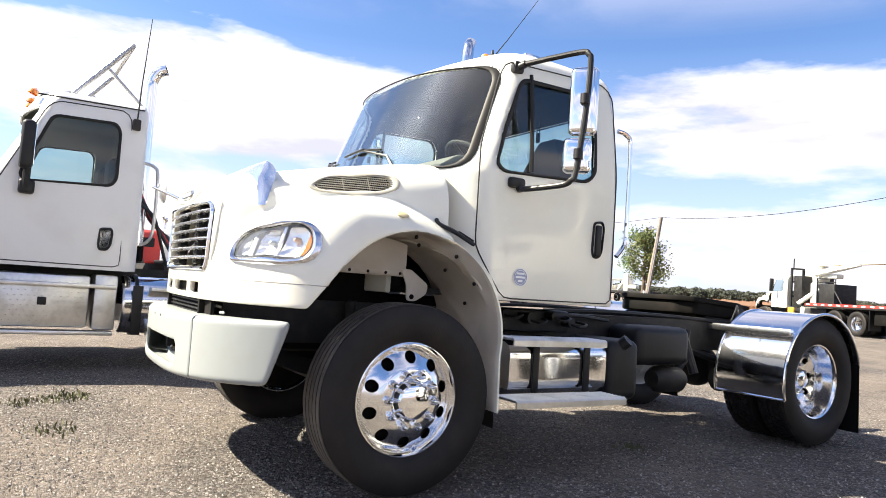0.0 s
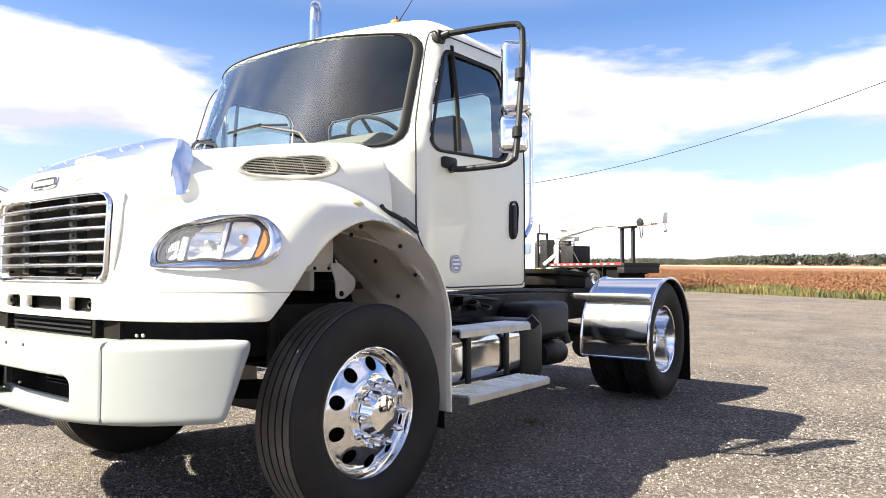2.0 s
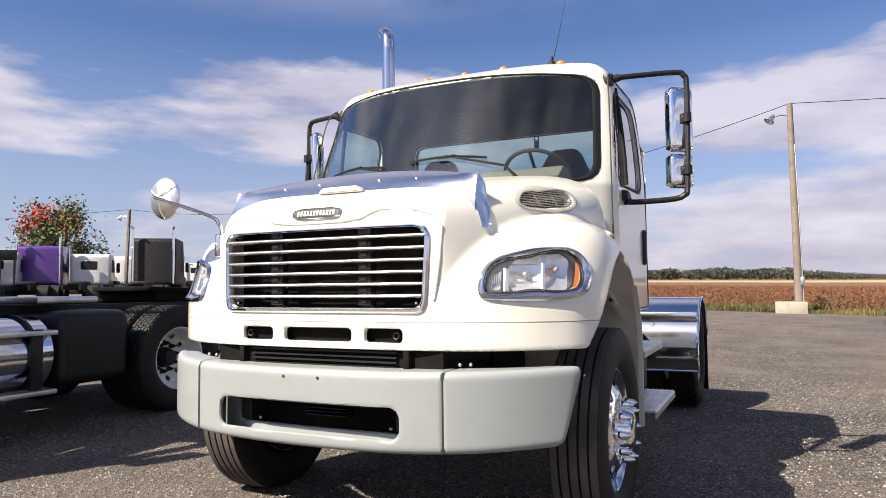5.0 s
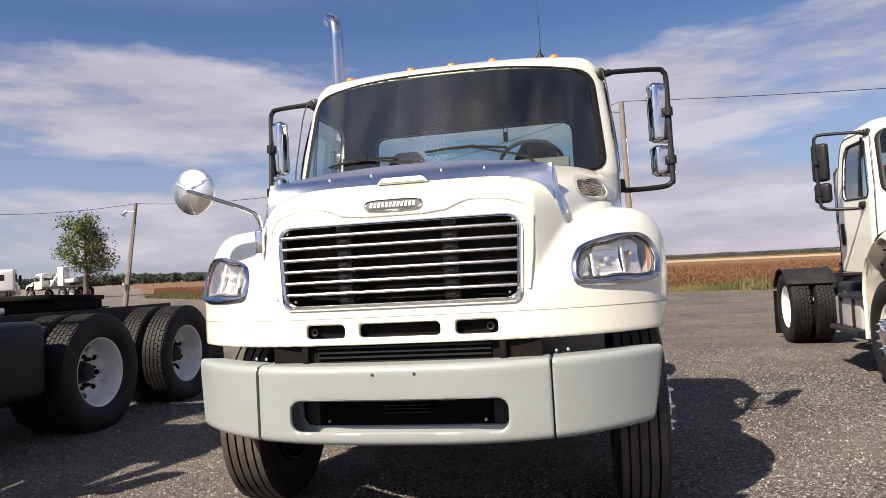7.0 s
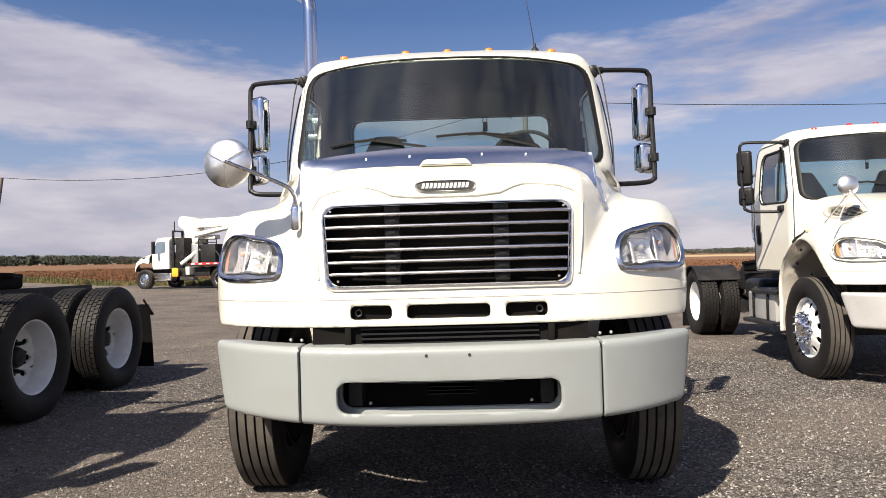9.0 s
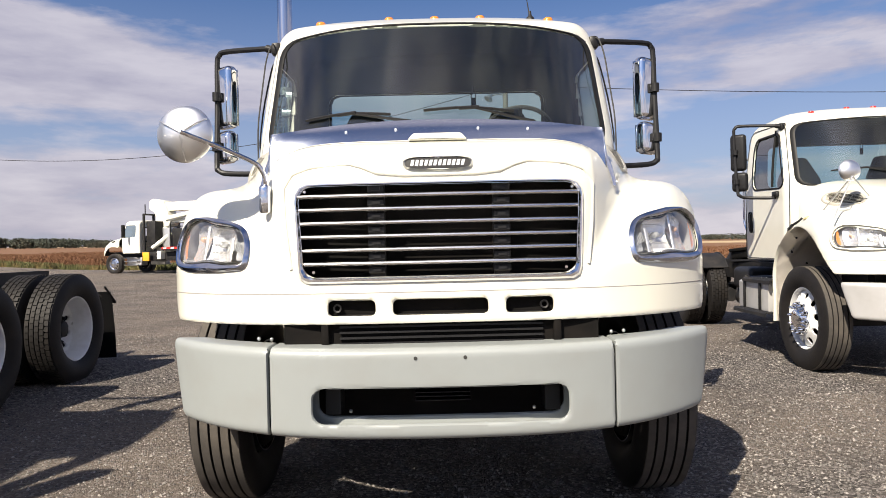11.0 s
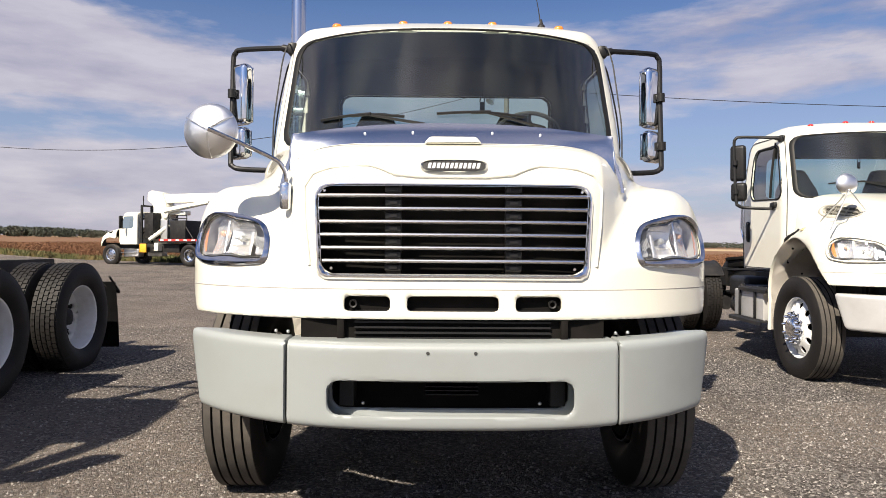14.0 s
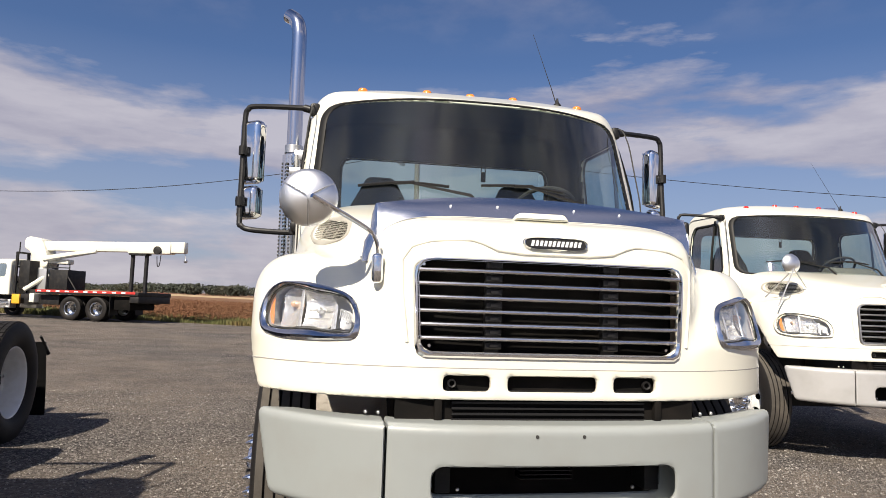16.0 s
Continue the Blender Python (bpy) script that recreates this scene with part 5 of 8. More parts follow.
        for t, x in ((118, 1.08), (100, 0.86), (84, 1.02), (70, 0.82), (56, 1.06), (44, 0.80), (34, 1.04), (20, 0.86)):
            bm = bmesh.new()
            a = radians(t)
            p = Vector((x, ARCH_Y + (ARCH_R - 0.012) * math.cos(a), ARCH_Z + (ARCH_R - 0.012) * math.sin(a)))
            bmesh.ops.create_uvsphere(bm, u_segments=8, v_segments=6, radius=0.012, matrix=Matrix.Translation(p))
            part("liner_bolt", sided(bm, s), M["black"], liner, "dark liner bolt")
        # bolted flange along the inner edge, and the bracket that hangs from its end
        bm = bmesh.new()
        box(bm, 0.66, 0.70, 0.62, 1.25, 1.125, 1.152, 0.004)
        part("flange", sided(bm, s), M["liner"], liner, "pale bolted flange")
        bm = bmesh.new()
        arc = [(y, ARCH_Z + math.sqrt((ARCH_R - 0.01) ** 2 - (y - ARCH_Y) ** 2)) for y in np.linspace(0.62, 1.25, 12)]
        prism(bm, [(0.62, 1.12), *[p for p in arc if p[1] > 1.12], (1.25, 1.12)], lambda u, v, a: Vector((0.66 + a + 0.012 * abs(math.sin(14 * u)), u, v)), 0.0, 0.01)
        part("inner_panel", sided(bm, s), M["liner"], liner, "pale pressed inner panel")
        for y in (0.74, 0.86, 0.98, 1.10, 1.20):
            bm = bmesh.new()
            bmesh.ops.create_uvsphere(bm, u_segments=8, v_segments=6, radius=0.010, matrix=Matrix.Translation((0.702, y, 1.138)))
            part("flange_bolt", sided(bm, s), M["black"], liner)
        bm = bmesh.new()
        prism(bm, rounded([(1.20, 1.165), (1.27, 1.17), (1.40, 1.08), (1.39, 1.02), (1.31, 0.97), (1.25, 0.975), (1.245, 1.07)], 0.02, 2), lambda u, v, a: Vector((0.70 + a, u, v)), 0.0, 0.012, 0.003)
        bracket = part("bracket", sided(bm, s), M["liner"], liner, "pale sheet metal bracket")
        bm = bmesh.new()
        turned(bm, [(0.0, 0.016), (0.004, 0.015), (0.004, 0.0)], 14, Matrix.Translation((0.712, 1.285, 1.0)))
        part("hole", sided(bm, s), M["soot_shade"], bracket, "dark bolt hole")
        bm = bmesh.new()
        rows = [[Vector((x, 1.66 + 0.01 * math.sin(x * 9) + 0.02 * (0.4 - z), z)) for x in np.linspace(0.98, 1.14, 8)] for z in np.linspace(0.42, 0.26, 6)]
        faces_from(bm, rows)
        bmesh.ops.solidify(bm, geom=bm.faces[:], thickness=-0.008)
        part("mud_flap", sided(bm, s), M["black"], liner, "black rubber flap")
    # bumper in three sections
    bumper_mat = M["bumper"] if hero else M["silver"]
    V, Q = BODY.setdefault("bumper", surface(bumper_body, (-1.2, -0.10, 0.45), (1.2, 0.62, 0.90), 0.011))
    cx = V[Q].mean(1)[:, 0]
    first = None
    for sel, nm, lb in ((np.abs(cx) < 0.66, "bumper", "pale grey painted steel bumper with a slot" if hero else "silver bumper"), (cx > 0.66, "bumper_end", ""), (cx < -0.66, "bumper_end", "")):
        q = Q[sel]
        used, inv = np.unique(q, return_inverse=True)
        ob = new(nm, mesh_of(nm, V[used], inv.reshape(q.shape), bumper_mat))
        ob.parent = first or truck
        tagged(ob, lb)
        first = first or ob
    for x in (-0.099, 0.086):
        bm = bmesh.new()
        turned(bm, [(0.0, 0.0), (0.0, 0.007), (-0.01, 0.007)], 10, Matrix.Translation((x, -0.062, 0.795)) @ pose(0, 0, 0, 0, 0, -90))
        part("plate_hole", bm, M["seam"], first, "dark bolt hole")
    # added sheet, its near-black colour stands in for shade inside the slot
    bm = bmesh.new()
    box(bm, -0.62, 0.62, 0.20, 0.23, 0.48, 0.80)
    part("bumper_backing", bm, M["soot_shade"], first, "near-black sheet painting the shaded depth behind the slot")
    for x0, x1, y0, z0, z1 in ((-0.24, 0.24, 0.10, 0.650, 0.662), (-0.11, 0.11, 0.12, 0.595, 0.601), (-0.11, 0.11, 0.12, 0.611, 0.617), (-0.11, 0.11, 0.12, 0.627, 0.633), (-0.46, -0.40, 0.08, 0.56, 0.66), (0.40, 0.46, 0.08, 0.56, 0.66)):
        bm = bmesh.new()
        box(bm, x0, x1, y0, y0 + 0.12, z0, z1, 0.002, 1)
        part("slot_brace", bm, M["black"], first, "black brace in the bumper slot")
    for x, z in ((-0.41, 0.572), (-0.365, 0.566), (0.41, 0.572), (0.36, 0.566), (-0.73, 0.856), (-0.68, 0.853), (0.73, 0.856), (0.68, 0.853)):
        bm = bmesh.new()
        bmesh.ops.create_uvsphere(bm, u_segments=8, v_segments=6, radius=0.008, matrix=Matrix.Translation((x, 0.105 if abs(x) < 0.5 else 0.14, z)))
        part("bolt", bm, M["alu"], first)
    # chassis
    for s in (1, -1):
        bm = bmesh.new()
        prof = [(-0.04, 0.68), (0.04, 0.68), (0.04, 0.70), (-0.02, 0.70), (-0.02, 0.92), (0.04, 0.92), (0.04, 0.94), (-0.04, 0.94)]
        prism(bm, prof, lambda u, v, a: Vector((s * (0.43 - u), a, v)), 0.20, rear + 0.75)
        part("frame_rail", bm, M["satin_black"], truck, "black steel chassis rail")
    for y in (0.35, 1.9, 3.2, rear - 0.7, rear + 0.55):
        bm = bmesh.new()
        box(bm, -0.40, 0.40, y - 0.05, y + 0.05, 0.72, 0.90, 0.01)
        part("crossmember", bm, M["satin_black"], truck, "black chassis crossmember")
    bm = bmesh.new()
    box(bm, -0.42, 0.42, 0.30, 1.30, 0.62, 1.35, 0.06)
    box(bm, -0.30, 0.30, 1.20, 2.3, 0.55, 1.0, 0.06)
    tube(bm, [(0, 2.2, 0.70), (0, rear - 0.2, 0.55)], 0.055, seg=12)
    part("engine", bm, M["soot_shade"], truck, "black engine and drive shaft")
    bm = bmesh.new()
    box(bm, -1.0, 1.0, 1.01, 1.11, 0.36, 0.48, 0.02)
    axle = part("front_axle", bm, M["satin_black"], truck, "black front axle beam")
    for s in (1, -1):
        bm = bmesh.new()
        rows = smooth_path([(0.44 * s, 0.35, 0.72), (0.44 * s, 0.7, 0.56), (0.44 * s, 1.06, 0.51), (0.44 * s, 1.4, 0.56), (0.44 * s, 1.75, 0.72)], 4)
        for k in range(3):
            tube(bm, [p - Vector((0, 0, 0.014 * k)) for p in rows], 0.012, seg=4, flat=4)
        part("leaf_spring", bm, M["satin_black"], axle, "black leaf spring")
        bm = bmesh.new()
        tube(bm, [(0.50 * s, 1.0, 0.5), (0.55 * s, 0.95, 0.95)], 0.035, seg=10)
        part("shock_absorber", bm, M["satin_black"], axle, "black shock absorber")
    bm = bmesh.new()
    tube(bm, [(-1.0, rear, 0.5), (1.0, rear, 0.5)], 0.075, seg=14)
    bmesh.ops.create_uvsphere(bm, u_segments=20, v_segments=12, radius=0.21, matrix=Matrix.Translation((0, rear, 0.5)))
    for s in (1, -1):
        tube(bm, smooth_path([(0.44 * s, rear - 0.75, 0.70), (0.44 * s, rear - 0.3, 0.60), (0.44 * s, rear + 0.4, 0.55)], 4), 0.035, seg=8)
        turned(bm, [(-0.13, 0.0), (-0.13, 0.11), (-0.05, 0.135), (0.05, 0.135), (0.13, 0.11), (0.13, 0.0)], 20, Matrix.Translation((0.44 * s, rear + 0.38, 0.66)) @ pose(0, 0, 0, 0, 90, 0))
        tube(bm, [(0.62 * s, rear - 0.25, 0.46), (0.62 * s, rear - 0.50, 0.44)], 0.10, seg=14)
    part("rear_axle", bm, M["satin_black"], truck, "black drive axle with air springs")
    # fifth wheel coupling plate
    bm = bmesh.new()
    prof = rounded([(-0.46, -0.42), (-0.30, -0.52), (0.30, -0.52), (0.46, -0.42), (0.48, 0.15), (0.34, 0.42), (0.30, 0.60), (0.10, 0.62), (0.06, 0.25), (-0.06, 0.25), (-0.10, 0.62), (-0.30, 0.60), (-0.34, 0.42), (-0.48, 0.15)], 0.05, 3)
    tilt = Matrix.Translation((0, rear - 0.20, 1.125)) @ pose(0, 0, 0, -3, 0, 0)
    prism(bm, prof, lambda u, v, a: tilt @ Vector((u, v, a)), -0.045, 0.0, 0.008)
    prism(bm, shrink(prof, 0.03), lambda u, v, a: tilt @ Vector((u, v, a)), -0.155, -0.044, 0.02)
    fifth = part("fifth_wheel", bm, M["soot_shade"], truck, "greasy black fifth wheel plate")
    bm = bmesh.new()
    for s in (1, -1):
        prism(bm, [(rear - 0.45, 0.95), (rear - 0.30, 1.08), (rear + 0.10, 1.08), (rear + 0.30, 0.95)], lambda u, v, a: Vector((s * 0.36 + a, u, v)), -0.05, 0.05, 0.01)
        box(bm, s * 0.33, s * 0.47, rear - 0.7, rear + 0.6, 0.942, 0.965)
    part("pedestal", bm, M["satin_black"], fifth)
    # wheels
    steer = M["polished"] if hero else M["white_plain"]
    for s in (1, -1):
        spin = pose(0, 0, 0, 17, 0, 0) if s > 0 else pose(0, 0, 0, 8, 0, 180)
        wheel(truck, Matrix.Translation((s * 1.055, 1.06, AXLE_Z)) @ spin, "steer", steer, "polished aluminium front wheel" if hero else "white steel front wheel with chrome nuts")
        spin = pose(0, 0, 0, 40, 0, 0) if s > 0 else pose(0, 0, 0, 20, 0, 180)
        wheel(truck, Matrix.Translation((s * 1.105, rear, REAR_Z)) @ spin, "drive", M["polished"] if hero else M["white_plain"], "deep dished rear wheel", tread="blocks")
        spin = pose(0, 0, 0, 5, 0, 180) if s > 0 else pose(0, 0, 0, 20, 0, 0)
        wheel(truck, Matrix.Translation((s * 0.79, rear, REAR_Z)) @ spin, "drive", M["white_plain"], "inner rear wheel", hub="satin_black", tread="blocks")
    # rear fenders
    for s in (1, -1):
        x0, x1 = 0.64, 1.262
        prof = [(rear - 0.56 * math.cos(radians(t)), REAR_Z + 0.56 * math.sin(radians(t))) for t in (np.linspace(-14, 165, 34) if hero else np.linspace(38, 150, 24))]
        bm = bmesh.new()
        rows = [[Vector((x, y, z)) for y, z in prof] for x in np.linspace(x0, x1, 5)]
        faces_from(bm, rows)
        bmesh.ops.recalc_face_normals(bm, faces=bm.faces)
        bmesh.ops.solidify(bm, geom=bm.faces[:], thickness=0.006)
        fm = M["polished"] if hero else M["satin_black"]
        fen = part("rear_fender", sided(bm, s), fm, truck, "mirror polished aluminium rear fender" if hero else "black plastic rear fender")
        bm = bmesh.new()
        for x in (x1, x0):
            tube(bm, [Vector((x, y, z)) for y, z in prof], 0.013, seg=8)
        tube(bm, [(x0, prof[0][0], prof[0][1]), (x1, prof[0][0], prof[0][1])], 0.010, seg=6)
        part("rolled_edge", sided(bm, s), fm, fen)
        if hero:
            bm = bmesh.new()
            box(bm, x0 - 0.22, x1 - 0.01, rear - 0.475, rear - 0.42, 0.865, 0.93, 0.014)
            part("fender_strip", sided(bm, s), M["bar"], fen, "bright metal strip")
            bm = bmesh.new()
            tube(bm, smooth_path([(0.74, rear - 0.42, 1.03), (0.78, rear - 0.5, 1.09), (0.82, rear - 0.58, 1.04), (0.80, rear - 0.60, 0.96)], 4), 0.006, seg=6)
            part("cable", sided(bm, s), M["hose"], fen, "black cable loop")
        bm = bmesh.new()
        rows = [[Vector((x, rear + 0.555 + 0.03 * (0.7 - z), z)) for x in np.linspace(0.66, 1.26, 6)] for z in np.linspace(0.72, 0.06, 6)]
        faces_from(bm, rows)
        bmesh.ops.solidify(bm, geom=bm.faces[:], thickness=0.01)
        part("mud_flap", sided(bm, s), M["black"], fen, "black rubber mud flap")
    # steps, tanks and boxes along the frame
    for s in (1, -1):
        for z, x0, x1, y0, y1 in ((0.795, 0.98, 1.195, 1.735, 2.50), (0.435, 1.0, 1.255, 1.735, 2.64)):
            bm = bmesh.new()
            lip = [(x0, z - 0.012), (x0, z)]
            for k in range(7):
                xx = x0 + 0.03 + k * (x1 - x0 - 0.05) / 6
                lip += [(xx - 0.005, z), (xx - 0.003, z + 0.005), (xx + 0.003, z + 0.005), (xx + 0.005, z)]
            prism(bm, lip + [(x1 - 0.01, z), (x1, z - 0.01), (x1, z - 0.045), (x1 - 0.012, z - 0.045), (x1 - 0.012, z - 0.012)], lambda u, v, a: Vector((u, a, v)), y0, y1)
            step = part("step", sided(bm, s), M["alu"] if hero else M["satin_black"], truck, "ribbed aluminium cab step" if hero else "black cab step")
            bm = bmesh.new()
            for y in np.linspace(y0 + 0.12, y1 - 0.12, 5):
                bmesh.ops.create_uvsphere(bm, u_segments=6, v_segments=4, radius=0.008, matrix=Matrix.Translation((x0 + 0.03, y, z)))
            part("bolt", sided(bm, s), M["alu"], step)
        bm = bmesh.new()
        out = 1.0 if hero else 1.16
        prism(bm, rounded([(0.46, 0.42), (0.46, 0.76), (out, 0.76), (out, 0.42)], 0.10 if hero else 0.03, 6), lambda u, v, a: Vector((u, a, v)), 1.86, 2.70, 0.008)
        tank = part("fuel_tank", sided(bm, s), M["polished"] if hero else M["silver"], truck, "polished aluminium fuel tank")
        for y in (2.06, 2.50):
            bm = bmesh.new()
            box(bm, out + 0.002, out + 0.022, y - 0.025, y + 0.025, 0.44, 0.79, 0.006)
            box(bm, 0.50, out + 0.015, y - 0.025, y + 0.025, 0.762, 0.775, 0.004)
            part("tank_strap", sided(bm, s), M["black"], tank, "black tank strap")
        bm = bmesh.new()
        box(bm, 0.52, 1.01, 2.73, 3.03, 0.36, 0.79, 0.07, 4)
        tube(bm, [(0.96, 2.85, 0.73), (1.02, 2.88, 0.79)], 0.045, seg=14)
        part("def_tank", sided(bm, s), M["black"], truck, "black plastic tank with a filler cap")
        bm = bmesh.new()
        box(bm, 0.48, 0.83, 3.20, 3.80, 0.585, 0.885, 0.07, 4)
        part("battery_box", sided(bm, s), M["black"], truck, "black rounded battery box")
        bm = bmesh.new()
        tube(bm, [(0.70, 3.50, 0.47), (0.70, 3.56, 0.47), (0.70, 3.80, 0.46), (0.70, 3.86, 0.46)], [0.07, 0.105, 0.10, 0.06], seg=16)
        tube(bm, [(0.62, 3.84, 0.46), (0.62, 4.0, 0.60), (0.55, 4.1, 0.85)], 0.022, seg=8)
        tube(bm, [(0.54, 4.02, 0.86), (0.66, 4.06, 0.50)], 0.04, seg=10)
        for y, z, r in ((1.86, 0.88, 0.035), (2.02, 0.93, 0.028), (2.24, 0.90, 0.04), (2.46, 0.92, 0.03), (2.62, 0.88, 0.036)):
            tube(bm, [(0.50, y, z), (0.66 + r, y + 0.02, z)], r, seg=10)
            tube(bm, smooth_path([(0.66, y, z), (0.74, y + 0.06, z - 0.03), (0.70, y + 0.16, z - 0.01), (0.55, y + 0.2, z)], 3), 0.010, seg=6)
        tube(bm, smooth_path([(0.42, 2.6, 0.95), (0.50, 3.2, 0.97), (0.46, 4.0, 0.96), (0.50, 4.7, 0.93)], 5), 0.018, seg=6)
        tube(bm, smooth_path([(0.52, 2.5, 0.90), (0.62, 2.75, 0.93), (0.5, 3.2, 0.90)], 5), 0.014, seg=6)
        box(bm, 0.45, 0.62, 1.80, 2.70, 0.80, 0.96, 0.03)
        part("air_tank", sided(bm, s), M["satin_black"], truck, "black air tank and lines")
    if hero:
        hood_shield(truck)
        hood_ball_mirror(truck, -1)
        exhaust(truck)
    else:
        tripod_mirror(truck, -1)
        tripod_mirror(truck, 1)
    return truck


def hood_shield(truck):
    """A bright sheet deflector that stands across the hood and folds down over its shoulders."""
    def on_crest(x, y, out):
        return cast(hood_solid, (x, y, 2.2), (0, 0, -1)) + Vector((0, 0, out))

    def top_edge(u):
        k = abs(u) ** 2.2
        return Vector((0.70 * u, 0.43 - 0.115 * k, 1.774 - 0.074 * k))
    us = np.linspace(-1, 1, 41)
    lo = [on_crest(0.705 * u, 0.268, 0.005) for u in us]
    hi = [top_edge(u) for u in us]
    bm = bmesh.new()
    rows = [[p.lerp(q, t) + Vector((0, -0.010, 0.008)) * math.sin(math.pi * t) for p, q in zip(lo, hi)] for t in np.linspace(0, 1, 6)]
    faces_from(bm, rows)
    for s in (1, -1):
        # the folded ends lie against the hood's sides
        front = [hi[-1].lerp(Vector((0.705, 0.272, 1.60)), t) for t in np.linspace(0, 1, 5)]
        back = smooth_path([(0.706, 0.325, 1.698), (0.716, 0.356, 1.672), (0.724, 0.366, 1.628), (0.726, 0.352, 1.58)], 3)
        back = [Vector(back[round(k * (len(back) - 1) / 4)]) for k in range(5)]
        for z in (1.54, 1.48, 1.45):
            front.append(on_hood_side(0.275, z, 0.008))
            back.append(on_hood_side(0.308 + 0.30 * (z - 1.45), z, 0.010))
        grid = [[(p.lerp(q, t) + Vector((0.006 * math.sin(math.pi * t), 0, 0))) for p, q in zip(front, back)] for t in np.linspace(0, 1, 5)]
        faces_from(bm, [[Vector((p.x * s, p.y, p.z)) for p in r] for r in grid])
    bmesh.ops.remove_doubles(bm, verts=bm.verts, dist=0.002)
    bmesh.ops.recalc_face_normals(bm, faces=bm.faces)
    bmesh.ops.solidify(bm, geom=bm.faces[:], thickness=0.004)
    sh = part("hood_shield", bm, M["shield"], truck, "blue tinted mirror steel hood deflector", 35)
    spots = [lo[k].lerp(hi[k], 0.42) + Vector((0, -0.012, 0.008)) for k in (9, 15, 25, 31)]
    spots += [on_hood_side(0.315, 1.468, 0.012), Vector((-1, 1, 1)) * on_hood_side(0.315, 1.468, 0.012)]
    for p in spots:
        bm = bmesh.new()
        bmesh.ops.create_uvsphere(bm, u_segments=8, v_segments=6, radius=0.0055, matrix=Matrix.Translation(p))
        part("rivet", bm, M["sticker_white"], sh)


def exhaust(truck):
    bm = bmesh.new()
    tube(bm, smooth_path([(-1.175, 2.785, 1.2), (-1.175, 2.785, 2.6), (-1.175, 2.785, 3.25), (-1.18, 2.79, 3.40), (-1.205, 2.815, 3.49), (-1.265, 2.87, 3.55)], 6), 0.058, seg=24, caps=False)
    pipe = part("exhaust_pipe", bm, M["bezel"], truck, "tall chrome exhaust stack with a curved tip")
    bm = bmesh.new()
    turned(bm, [(-0.5, 0.07), (-0.5, 0.085), (0.55, 0.085), (0.56, 0.06)], 28, Matrix.Translation((-1.175, 2.785, 1.85)) @ pose(0, 0, 0, 0, -90, 0))
    part("heat_shield", bm, M["polished"], pipe, "bright perforated heat shield")
    slot = None
    for k in range(34):
        for a in (-2.2, -1.75, -1.3):
            m = Matrix.Translation((-1.20 + 0.086 * math.sin(a + math.pi / 2), 2.785 + 0.086 * math.sin(a), 1.40 + 0.028 * k))
            if slot:
                share("perforation", slot, pipe, m)
                continue
            bm = bmesh.new()
            bmesh.ops.create_cube(bm, size=1, matrix=Matrix.Diagonal((0.012, 0.012, 0.014, 1)))
            slot = part("perforation", bm, M["seam"], pipe, "dark slot in the heat shield")
            slot.matrix_basis = m
    bm = bmesh.new()
    box(bm, -1.17, -0.98, 2.71, 2.77, 2.36, 2.44, 0.01)
    box(bm, -1.20, -1.0, 2.69, 2.75, 2.24, 2.30, 0.01)
    tube(bm, [(-1.02, 2.70, 1.0), (-1.02, 2.70, 2.45)], 0.02, seg=8)
    turned(bm, [(-0.03, 0.064), (-0.03, 0.07), (0.03, 0.07), (0.03, 0.064)], 24, Matrix.Translation((-1.175, 2.785, 2.45)) @ pose(0, 0, 0, 0, -90, 0))
    part("stack_bracket", bm, M["alu"], pipe, "pale metal stack bracket")


# ---- ground ----
M["gravel"] = bpy.data.materials.new("grey_gravel")


